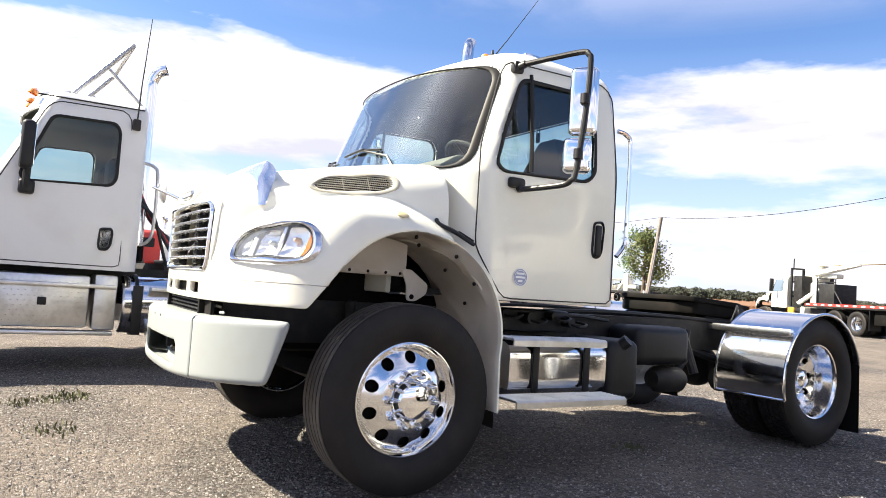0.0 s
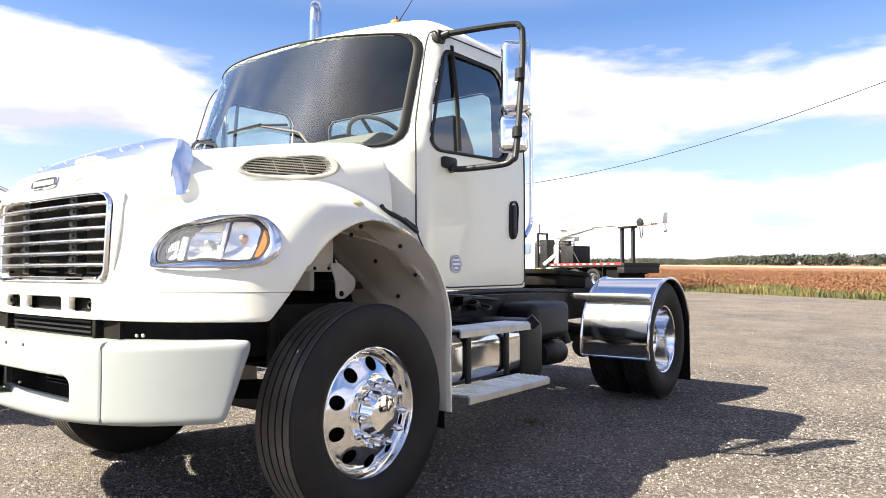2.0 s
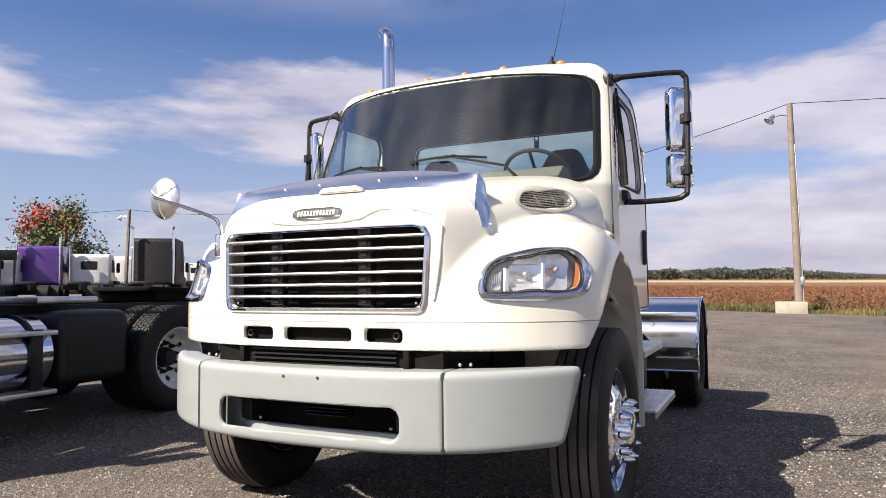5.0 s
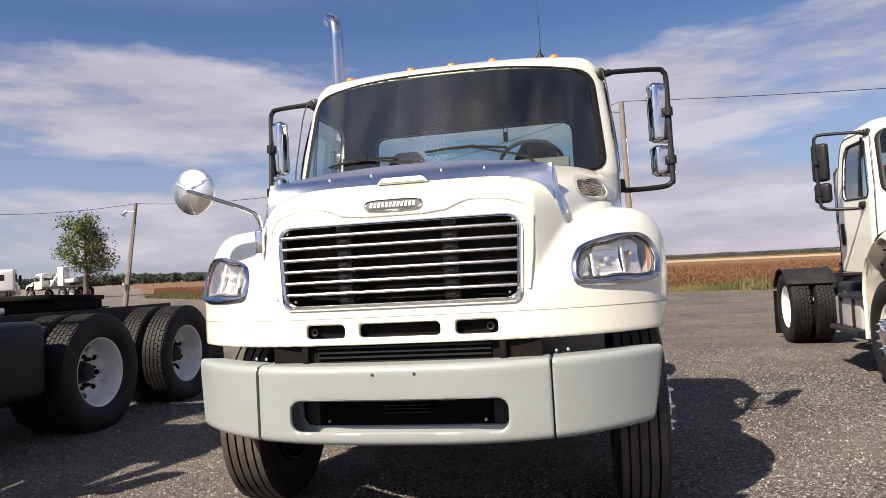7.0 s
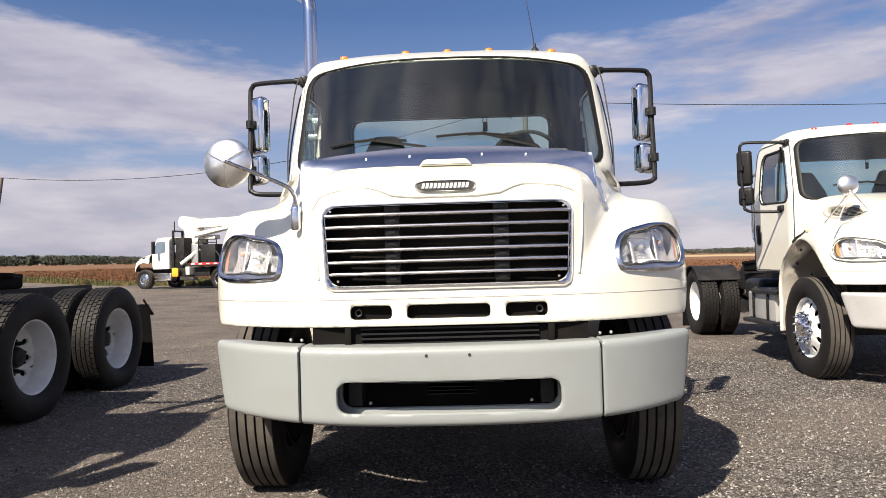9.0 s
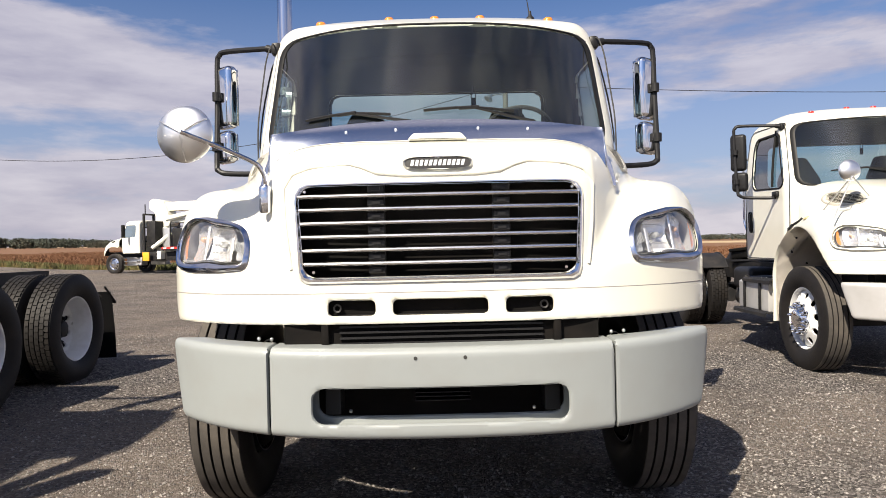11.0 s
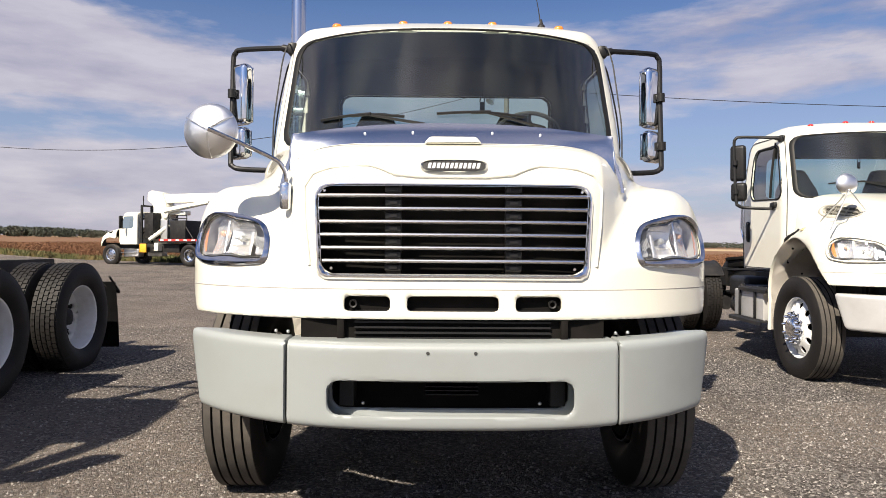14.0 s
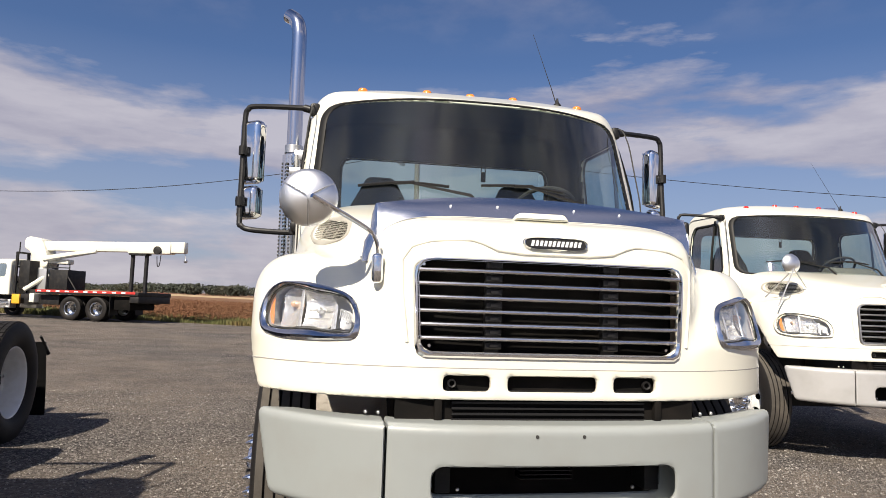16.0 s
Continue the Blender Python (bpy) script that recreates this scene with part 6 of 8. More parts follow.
def gravel_material(m):
    m.use_nodes = True
    nt = m.node_tree
    b = nt.nodes["Principled BSDF"]
    b.inputs["Roughness"].default_value = 0.9
    b.inputs["Specular IOR Level"].default_value = 0.25
    tc = nt.nodes.new("ShaderNodeTexCoord")

    def noise_tex(scale, detail=6.0):
        t = nt.nodes.new("ShaderNodeTexNoise")
        t.inputs["Scale"].default_value, t.inputs["Detail"].default_value = scale, detail
        nt.links.new(tc.outputs["Object"], t.inputs["Vector"])
        return t
    v = nt.nodes.new("ShaderNodeTexVoronoi")
    v.inputs["Scale"].default_value = 60.0
    nt.links.new(tc.outputs["Object"], v.inputs["Vector"])
    v2 = nt.nodes.new("ShaderNodeTexVoronoi")
    v2.inputs["Scale"].default_value = 170.0
    nt.links.new(tc.outputs["Object"], v2.inputs["Vector"])
    # single stones: each cell a grey of its own
    sep = nt.nodes.new("ShaderNodeSeparateColor")
    nt.links.new(v.outputs["Color"], sep.inputs[0])
    ramp = nt.nodes.new("ShaderNodeValToRGB")
    e = ramp.color_ramp.elements
    e[0].color, e[1].color = (0.028, 0.026, 0.025, 1), (0.38, 0.345, 0.318, 1)
    e.new(0.55).color = (0.132, 0.119, 0.111, 1)
    e.new(0.85).color = (0.240, 0.216, 0.200, 1)
    nt.links.new(sep.outputs[0], ramp.inputs[0])
    # packed dust in patches and dark damp patches
    big = noise_tex(0.35, 7.0)
    r2 = nt.nodes.new("ShaderNodeValToRGB")
    r2.color_ramp.elements[0].position, r2.color_ramp.elements[1].position = 0.34, 0.56
    nt.links.new(big.outputs["Fac"], r2.inputs[0])
    mid = noise_tex(3.0, 8.0)
    mul = nt.nodes.new("ShaderNodeMath"); mul.operation = "MULTIPLY"
    nt.links.new(r2.outputs["Color"], mul.inputs[0]); nt.links.new(mid.outputs["Fac"], mul.inputs[1])
    dust = nt.nodes.new("ShaderNodeMix"); dust.data_type = "RGBA"
    nt.links.new(mul.outputs[0], dust.inputs["Factor"])
    nt.links.new(ramp.outputs["Color"], dust.inputs["A"])
    dust.inputs["B"].default_value = (0.235, 0.192, 0.157, 1)
    dark = noise_tex(1.1, 9.0)
    r3 = nt.nodes.new("ShaderNodeValToRGB")
    r3.color_ramp.elements[0].position, r3.color_ramp.elements[1].position = 0.35, 0.65
    r3.color_ramp.elements[0].color = (0.72, 0.72, 0.73, 1)
    nt.links.new(dark.outputs["Fac"], r3.inputs[0])
    out = nt.nodes.new("ShaderNodeMix"); out.data_type = "RGBA"; out.blend_type = "MULTIPLY"
    out.inputs["Factor"].default_value = 1.0
    nt.links.new(dust.outputs["Result"], out.inputs["A"]); nt.links.new(r3.outputs["Color"], out.inputs["B"])
    nt.links.new(out.outputs["Result"], b.inputs["Base Color"])
    add = nt.nodes.new("ShaderNodeMath"); add.operation = "ADD"
    nt.links.new(v.outputs["Distance"], add.inputs[0]); nt.links.new(v2.outputs["Distance"], add.inputs[1])
    bp = nt.nodes.new("ShaderNodeBump")
    bp.invert = True
    bp.inputs["Strength"].default_value, bp.inputs["Distance"].default_value = 0.9, 0.016
    nt.links.new(add.outputs[0], bp.inputs["Height"])
    nt.links.new(bp.outputs[0], b.inputs["Normal"])


gravel_material(M["gravel"])
M["stone"] = material("loose_stone", (0.243, 0.234, 0.2205), 0.9, bump=0.3, bump_scale=90)
st_n, st_l = M["stone"].node_tree.nodes, M["stone"].node_tree.links
st_geo, st_ramp = st_n.new("ShaderNodeNewGeometry"), st_n.new("ShaderNodeValToRGB")
st_ramp.color_ramp.elements[0].color, st_ramp.color_ramp.elements[1].color = (0.055, 0.051, 0.048, 1), (0.37, 0.345, 0.315, 1)
st_ramp.color_ramp.elements.new(0.6).color = (0.16, 0.15, 0.14, 1)
st_l.new(st_geo.outputs["Random Per Island"], st_ramp.inputs[0])
st_l.new(st_ramp.outputs["Color"], st_n["Principled BSDF"].inputs["Base Color"])
M["crop"] = material("ripe_rust_brown_crop", (0.1364, 0.0616, 0.02816), 0.95, noise_scale=2.5, noise_amount=0.35, dirt=(0.1408, 0.0968, 0.0352), dirt_scale=0.25, dirt_amount=0.8, bump=1.0, bump_scale=9)
M["stubble"] = material("pale_stubble", (0.36, 0.27, 0.16), 0.95, noise_scale=0.1, noise_amount=0.2)
M["crop_leaf"] = material("rust_crop_leaf", (0.1452, 0.06336, 0.02904), 0.9, noise_scale=3.0, noise_amount=0.4, dirt=(0.1144, 0.0748, 0.0352), dirt_scale=0.5, dirt_amount=0.7)
M["weed"] = material("green_weed_leaf", (0.08075, 0.0874, 0.0266), 0.8, noise_scale=0.7, noise_amount=0.7, dirt=(0.209, 0.1377, 0.05225), dirt_scale=0.9, dirt_amount=0.9)
M["woods"] = material("distant_woods", (0.042, 0.050, 0.038), 0.95, noise_scale=0.12, noise_amount=0.5, dirt=(0.09, 0.07, 0.04), dirt_scale=0.05, dirt_amount=0.5)
M["bark"] = material("bark", (0.10, 0.075, 0.055), 0.9, noise_scale=9, noise_amount=0.4, bump=0.6, bump_scale=25)
M["leaf"] = material("green_leaf", (0.07, 0.115, 0.032), 0.75, noise_scale=1.1, noise_amount=0.6)
M["leaf_olive"] = material("olive_leaf", (0.105, 0.115, 0.03), 0.75, noise_scale=1.1, noise_amount=0.5)
M["leaf_red"] = material("red_autumn_leaf", (0.36, 0.05, 0.03), 0.75, noise_scale=1.1, noise_amount=0.5)
M["pole"] = material("weathered_grey_wood", (0.18, 0.1512, 0.1296), 0.85, noise_scale=6, noise_amount=0.3, dirt=(0.0864, 0.072, 0.0612), dirt_scale=2, dirt_amount=0.6, bump=0.4, bump_scale=30)
M["concrete"] = material("pale_concrete", (0.3264, 0.2992, 0.238), 0.9, noise_scale=5, noise_amount=0.15, dirt=(0.17, 0.1496, 0.1156), dirt_scale=2, dirt_amount=0.5, bump=0.2, bump_scale=20)

EDGE_X, EDGE_Y = [-900, -80, -33, -20, -6, 5, 60, 900], [1200, 112, 46, 34.6, 28.4, 24.6, 13, -160]


def edge_y(x):
    return float(np.interp(x, EDGE_X, EDGE_Y))


def ground_at(x, y):
    """The yard's height: level ground, seen from a truck that stands slightly nose down and leaning."""
    return -0.080 - 0.009 * x - 0.005 * np.clip(x, -5, 5) + 0.011 * y


def ground_z(x, y):
    return float(ground_at(x, y))


gxs = sorted({*np.linspace(-60, 60, 41).tolist(), -5.0, *EDGE_X, -600.0, -400.0, -250.0, -140.0, 140.0, 250.0, 400.0, 600.0})
ges = [-900, -500, -250, -120, -80, -60, -45, -35, -30, -25, -20, -16, -12, -8, -5, -2.5, 0, 2.2, 8, 20, 40, 80, 150, 170, 240, 420, 800]
gv = [(x, edge_y(x) + e, ground_z(x, edge_y(x) + e)) for e in ges for x in gxs]
nx = len(gxs)
gf, gm = [], []
for j in range(len(ges) - 1):
    for i in range(nx - 1):
        gf.append((j * nx + i, j * nx + i + 1, (j + 1) * nx + i + 1, (j + 1) * nx + i))
        gm.append(0 if ges[j] < 0 else (1 if ges[j] < 150 or ges[j] >= 240 else 2))
me = bpy.data.meshes.new("ground")
me.from_pydata(gv, [], gf)
for k in ("gravel", "crop", "stubble"):
    me.materials.append(M[k])
me.polygons.foreach_set("material_index", gm)
tagged(new("ground", me), "grey gravel yard running out into a brown crop field", "ground", kind="structure")


def patchy(x, y, k, seed):
    """A soft uneven pattern between about -1 and 1."""
    return (np.sin(x * k + seed) * np.sin(y * k * 0.83 + seed * 2.1) + 0.7 * np.sin(x * k * 2.3 + y * k * 1.7 + seed) * np.sin(y * k * 2.9 - x * k * 0.9)) / 1.4


def scatter(name, label, category, mat, V, faces):
    """Many small pieces in one mesh: V holds the corners of every piece, faces those of one."""
    n, k = V.shape[:2]
    F = []
    for f in faces:
        F += (np.array(f)[None, :] + k * np.arange(n)[:, None]).tolist()
    me = bpy.data.meshes.new(name)
    me.from_pydata(V.reshape(-1, 3).tolist(), [], F)
    me.materials.append(mat)
    return tagged(new(name, me), label, category, kind="stuff")


def unit(rng, n):
    d = rng.normal(0, 1, (n, 3))
    return d / np.linalg.norm(d, axis=1)[:, None]


def loose_stones(n, seed):
    rng = np.random.default_rng(seed)
    x, y = rng.uniform(-4.5, 6.5, n * 3), rng.uniform(-2.2, 7.5, n * 3)
    keep = rng.random(n * 3) < np.exp(-0.22 * np.maximum(0, np.hypot(x - 1.5, y + 0.3) - 1.5))
    x, y = x[keep], y[keep]
    size = 0.005 + 0.011 * rng.random(len(x)) ** 3
    d = size[:, None, None] * rng.uniform(0.55, 1.0, (len(x), 6, 1)) * np.array([(1, 0, 0), (0, 1, 0), (-1, 0, 0), (0, -1, 0), (0, 0, 0.75), (0, 0, -0.4)])
    t = rng.uniform(0, 6.28, len(x))[:, None]
    c, s = np.cos(t), np.sin(t)
    V = np.stack([x[:, None] + c * d[:, :, 0] - s * d[:, :, 1], y[:, None] + s * d[:, :, 0] + c * d[:, :, 1], ground_at(x, y)[:, None] + 0.002 + d[:, :, 2]], 2)
    return V, [(0, 1, 4), (1, 2, 4), (2, 3, 4), (3, 0, 4), (1, 0, 5), (2, 1, 5), (3, 2, 5), (0, 3, 5)]


def blades(rng, P, size, width):
    t, h, w = rng.uniform(0, 6.28, len(P)), size * rng.uniform(0.35, 1.3, len(P)), size * width
    dx, dy = np.cos(t) * w, np.sin(t) * w
    lx, ly = rng.normal(0, 0.3, len(P)) * h, rng.normal(0, 0.3, len(P)) * h
    o = np.zeros(len(P))
    rows = [(-dx, -dy, o), (dx, dy, o), (1.3 * dx + 0.4 * lx, 1.3 * dy + 0.4 * ly, 0.6 * h), (-1.3 * dx + 0.4 * lx, -1.3 * dy + 0.4 * ly, 0.6 * h), (lx, ly, h)]
    return P[:, None, :] + np.stack([np.stack(r, 1) for r in rows], 1), [(0, 1, 2, 3), (3, 2, 4)]


def verge(n, seed):
    rng = np.random.default_rng(seed)
    x = rng.uniform(-34, 26, n)
    y = np.interp(x, EDGE_X, EDGE_Y) + rng.gamma(1.6, 0.9, n) - 0.3
    size = np.maximum(0.05, 0.27 * (0.75 + 0.55 * patchy(x, y, 0.9, 1.0) + 0.25 * patchy(x, y, 3.1, 2.0)))
    return blades(rng, np.stack([x, y, ground_at(x, y)], 1), size, 0.05)


def crop(n, seed):
    rng = np.random.default_rng(seed)
    x = rng.uniform(-42, 30, n)
    y = np.interp(x, EDGE_X, EDGE_Y) + 1.5 + 40 * rng.random(n) ** 1.5
    size = 0.5 + 0.1 * rng.random(n) + 0.12 * patchy(x, y, 0.7, 3.0)
    P = np.stack([x, y, ground_at(x, y) + size * rng.uniform(0.1, 1.0, n)], 1)
    a, b = unit(rng, n) * (size * 0.075)[:, None], unit(rng, n) * (size * 0.05)[:, None]
    return np.stack([P + a, P + b, P - a, P - b], 1), [(0, 1, 2, 3)]


def tufts(n, seed):
    rng = np.random.default_rng(seed)
    c = np.array([(-2.1, -0.35), (-2.0, -0.48), (-0.89, -0.50), (-1.89, -0.67), (-2.2, -0.28), (0.75, 3.3)])[rng.integers(0, 6, n)]
    c = c + rng.normal(0, 0.09, (n, 2))
    P = np.concatenate([c, ground_at(c[:, 0], c[:, 1])[:, None]], 1)
    return blades(rng, P, 0.02 + 0.025 * rng.random(n), 0.12)


scatter("loose_gravel", "loose grey gravel stones on the yard", "gravel", M["stone"], *loose_stones(60000, 3))
scatter("verge_weeds", "tall green and yellow weeds along the field edge", "weeds", M["weed"], *verge(60000, 5))
scatter("field_crop", "rust brown ripe crop plants in the field", "crop", M["crop_leaf"], *crop(330000, 6))
scatter("grass_tufts", "small green grass tufts in the gravel", "grass", M["weed"], *tufts(420, 8))


def woods(name, label, spots, seed):
    """A far belt of trees: each a heap of leaf clumps with an uneven top, all in one mesh."""
    rng = np.random.default_rng(seed)
    packs = []
    for x, y, h, w in spots:
        n = 260
        d = unit(rng, n) * rng.uniform(0.55, 1.0, (n, 1)) * np.array((w * 0.62, w * 0.4, h * 0.46))
        P = np.array((x, y, ground_z(x, y) + h * 0.5)) + d
        k = h * rng.uniform(0.05, 0.11, (n, 1))
        a, b = unit(rng, n) * k * 1.3, unit(rng, n) * k
        packs.append(np.stack([P + a, P + b, P - a, P - b], 1))
    return scatter(name, label, "woods", M["woods"], np.concatenate(packs), [(0, 1, 2, 3)])


rng = np.random.default_rng(11)
belt = []
for x in np.linspace(-520, 520, 640):
    hill = 0.80 + 0.35 * noise.noise((x * 0.012, 2.0, 0.0)) + 0.2 * noise.noise((x * 0.07, 5.0, 0.0))
    belt.append((x + rng.normal(0, 3), edge_y(0) + 330 + rng.normal(0, 15) - 0.12 * x, float(np.interp(x, [-400, -205, -180, -105, -90, 0, 45, 120], [9, 8.0, 5.0, 4.2, 6.5, 7.0, 3.2, 3.0])) * hill, 9))
woods("distant_woods", "dark belt of trees along the horizon", belt, 2)


def tree(label, x, y, h, spread, mats, seed, group="trees beyond the yard"):
    rng = np.random.default_rng(seed)
    top = thing("tree", label, "tree", Matrix.Translation((x, y, ground_z(x, y))), group)
    bm = bmesh.new()
    tube(bm, smooth_path([(0, 0, -0.1), (0.05, 0.03, h * 0.2), (0.0, 0.08, h * 0.5), (0.05, 0.0, h * 0.85)], 4), [0.035 * h * (1 - 0.9 * i / 12) for i in range(13)], seg=8)
    limbs = []
    for k in range(14):
        a, z = k * 2.4 + rng.normal(0, 0.3), h * (0.25 + 0.6 * k / 14)
        l = spread * (1.0 - 0.55 * k / 14) * rng.uniform(0.7, 1.0)
        e = Vector((math.cos(a) * l, math.sin(a) * l, z + l * 0.45))
        tube(bm, [(0, 0, z), e * 0.5 + Vector((0, 0, z * 0.5 - 0.1)), e], [0.012 * h, 0.008 * h, 0.003 * h], seg=5)
        limbs.append((z, e))
    part("trunk", bm, M["bark"], top, "grey brown trunk and limbs")
    packs = {m: [] for m in mats}
    for z, e in limbs:
        for c in range(9):
            q = Vector((0, 0, z)).lerp(e, rng.uniform(0.35, 1.1)) + Vector(rng.normal(0, 0.09 * spread, 3))
            m = mats[0] if len(mats) == 1 else mats[int(np.clip((q.x / spread + 1) / 2 * len(mats) + rng.normal(0, 0.35), 0, len(mats) - 1))]
            V = packs[m]
            p = np.array(q) + rng.normal(0, 0.14 * spread, (46, 3))
            k = 0.022 * spread + 0.035
            a, b = unit(rng, 46) * k * 1.3, unit(rng, 46) * k
            V.append(np.stack([p + a, p + b, p - a, p - b], 1))
    for m, V in packs.items():
        V = np.concatenate(V).reshape(-1, 3)
        me = bpy.data.meshes.new("crown")
        me.from_pydata(V.tolist(), [], np.arange(len(V)).reshape(-1, 4).tolist())
        me.materials.append(M[m])
        o = new("crown", me)
        o.parent = top
        o["label"] = {"leaf": "green leaves", "leaf_red": "red autumn leaves", "leaf_olive": "olive green leaves"}[m]
    return top


tree("slender green leafy tree beside the far yard", -46.2, 55.5, 8.75, 2.8, ["leaf", "leaf_olive"], 21)
tree("red and green autumn tree behind parked trucks", -47.1, 31.9, 7.4, 3.3, ["leaf", "leaf_red", "leaf", "leaf_olive"], 22)
tree("green tree behind parked trucks", -55.1, 21.6, 5.8, 2.7, ["leaf_olive"], 24)
tree("yellow green tree behind parked trucks", -52.0, 23.4, 5.2, 2.0, ["leaf_olive", "leaf"], 25)


def yard_pole(x, y, h, lean, label, lamp_side, block):
    top = thing("utility_pole", label, "utility pole", Matrix.Translation((x, y, ground_z(x, y))), "yard poles")
    bm = bmesh.new()
    tube(bm, [(0, 0, -0.2), (lean[0] * 0.5, lean[1] * 0.5, h * 0.5), (lean[0], lean[1], h)], [0.15, 0.125, 0.10], seg=14)
    part("pole", bm, M["pole"], top, "weathered grey wooden pole")
    tip = Vector((lean[0], lean[1], h))
    bm = bmesh.new()
    tube(bm, [tip + Vector((0, 0, -0.45)), tip + Vector((lamp_side * 0.35, -0.1, -0.42)), tip + Vector((lamp_side * 0.55, -0.15, -0.5))], 0.025, seg=8)
    m = Matrix.Translation(tip + Vector((lamp_side * 0.62, -0.18, -0.52))) @ Vector((lamp_side * 0.5, -0.3, -0.8)).to_track_quat("X", "Z").to_matrix().to_4x4()
    turned(bm, [(-0.15, 0.0), (-0.15, 0.06), (0.0, 0.09), (0.16, 0.19), (0.17, 0.185), (0.02, 0.07), (0.02, 0.0)], 20, m)
    part("yard_lamp", bm, M["alu"], top, "metal flood lamp with a flared shade")
    bm = bmesh.new()
    tube(bm, [(0.14, -0.10, 0.0), (lean[0] * 0.4 + 0.13, lean[1] * 0.4 - 0.09, h * 0.4), (lean[0] * 0.8 + 0.1, lean[1] * 0.8 - 0.06, h * 0.8)], 0.02, seg=6)
    box(bm, 0.05, 0.19, -0.24, -0.12, 1.0, 1.3, 0.02)
    part("conduit", bm, M["alu"], top, "metal conduit and meter box")
    if block:
        bm = bmesh.new()
        box(bm, -0.80, 0.25, -0.45, 0.2, -0.05, 0.42, 0.04)
        part("concrete_block", bm, M["concrete"], top, "pale concrete block at the pole's foot")
    return tip + Vector((x, y, ground_z(x, y)))


tip_a = yard_pole(2.9, 25.45, 7.72, (-0.08, 0.1), "wooden yard pole with a flood lamp on a concrete block", -1, True)
tip_b = yard_pole(-24.2, 31.2, 5.75, (0.60, 0.45), "leaning wooden yard pole with a flood lamp", -1, False)
tip_c = yard_pole(-35.7, 28.8, 5.9, (0.2, 0.1), "distant wooden pole by parked trucks", -1, False)
for name, a, b, sag in (("wire", tip_a, tip_b, 1.2), ("wire", tip_a, Vector((40, 25, 7.6)), 0.6), ("wire", tip_b, tip_c, 0.4), ("wire", tip_c, Vector((-75, 12, 6.5)), 0.8)):
    bm = bmesh.new()
    pts = [a.lerp(b, t) - Vector((0, 0, sag * 4 * t * (1 - t))) for t in np.linspace(0, 1, 25)]
    tube(bm, pts, 0.014, seg=5)
    tagged(part(name, bm, M["hose"]), "black overhead wire slung between yard poles", "wire", "overhead wires")


# ---- trucks ----
day_cab("day_cab_truck", "white day cab tractor with polished wheels and chrome mirrors", Matrix.Identity(4))
day_cab("day_cab_truck", "plain white day cab tractor with grey bumper and black mirrors", Matrix.Translation((4.73, 3.138, -0.028)) @ pose(0, 0, 0, 0, 0, -2.8), hero=False)


# ---- the long day-cab tractor parked beside, its driver's side towards the yard ----
def long_cab_solid(x, y, z):
    ax = np.abs(x)
    side = ax - (1.16 - 0.05 * np.clip((z - 1.9) / 0.9, 0, 1) ** 2)
    roof = z - (2.86 - 0.05 * ax ** 3 - 0.35 * np.maximum(0, -0.55 - y) ** 1.3)
    rear = y - 0.30
    face = (-1.28 + 0.22 * (ax / 1.1) ** 2 + 0.52 * np.clip(z - 1.85, 0, 2)) - y
    return smax(smax(smax(side, roof, 0.14), rear, 0.08), face * 0.88, 0.06)


LONG_WINDOW = rounded([(-0.84, 1.90), (-0.60, 2.53), (-0.02, 2.55), (0.03, 2.47), (0.03, 1.96), (-0.02, 1.88), (-0.80, 1.84)], 0.07, 5)
LONG_DOOR = rounded([(-1.02, 1.04), (-1.02, 1.80), (-0.66, 2.60), (-0.58, 2.68), (0.06, 2.70), (0.13, 2.62), (0.13, 1.04)], 0.05, 4)


def long_cab_body(x, y, z):
    o = long_cab_solid(x, y, z)
    ax = np.abs(x)
    f = np.maximum(o, -(o + 0.04))
    f = np.maximum(f, 1.0 - z)
    f = np.maximum(f, -np.maximum(sd_poly(y, z, LONG_WINDOW), 0.7 - ax))
    f = np.maximum(f, -np.maximum(sd_round_box(x, z, -0.98, 0.98, 1.92, 2.62, 0.1), y + 0.45))
    return np.maximum(f, -np.maximum(sd_round_box(x, z, -0.55, 0.55, 1.95, 2.45, 0.08), 0.1 - y))


def long_hood_solid(x, y, z):
    ax = np.abs(x)
    top = z - (1.80 + 0.10 * (y + 2.9) / 1.6 - 0.12 * ax ** 3)
    nose = smax(smax(ax - (0.80 + 0.16 * (y + 3.0)), top, 0.2), -2.95 + 0.15 * ax ** 2 - y, 0.2)
    fender = smax(smax(ax - 1.20, z - (1.36 - 0.55 * (y + 2.15) ** 2), 0.15), -2.85 + 0.3 * ax ** 3 - y, 0.15)
    return smin(nose, fender, 0.15)


def long_hood_body(x, y, z):
    o = long_hood_solid(x, y, z)
    f = np.maximum(o, -(o + 0.04))
    f = np.maximum(np.maximum(f, 0.72 - z), y + 1.16)
    return np.maximum(f, np.where(np.abs(x) > 0.65, -(np.hypot(y + 2.15, z - 0.55) - 0.62), -1))


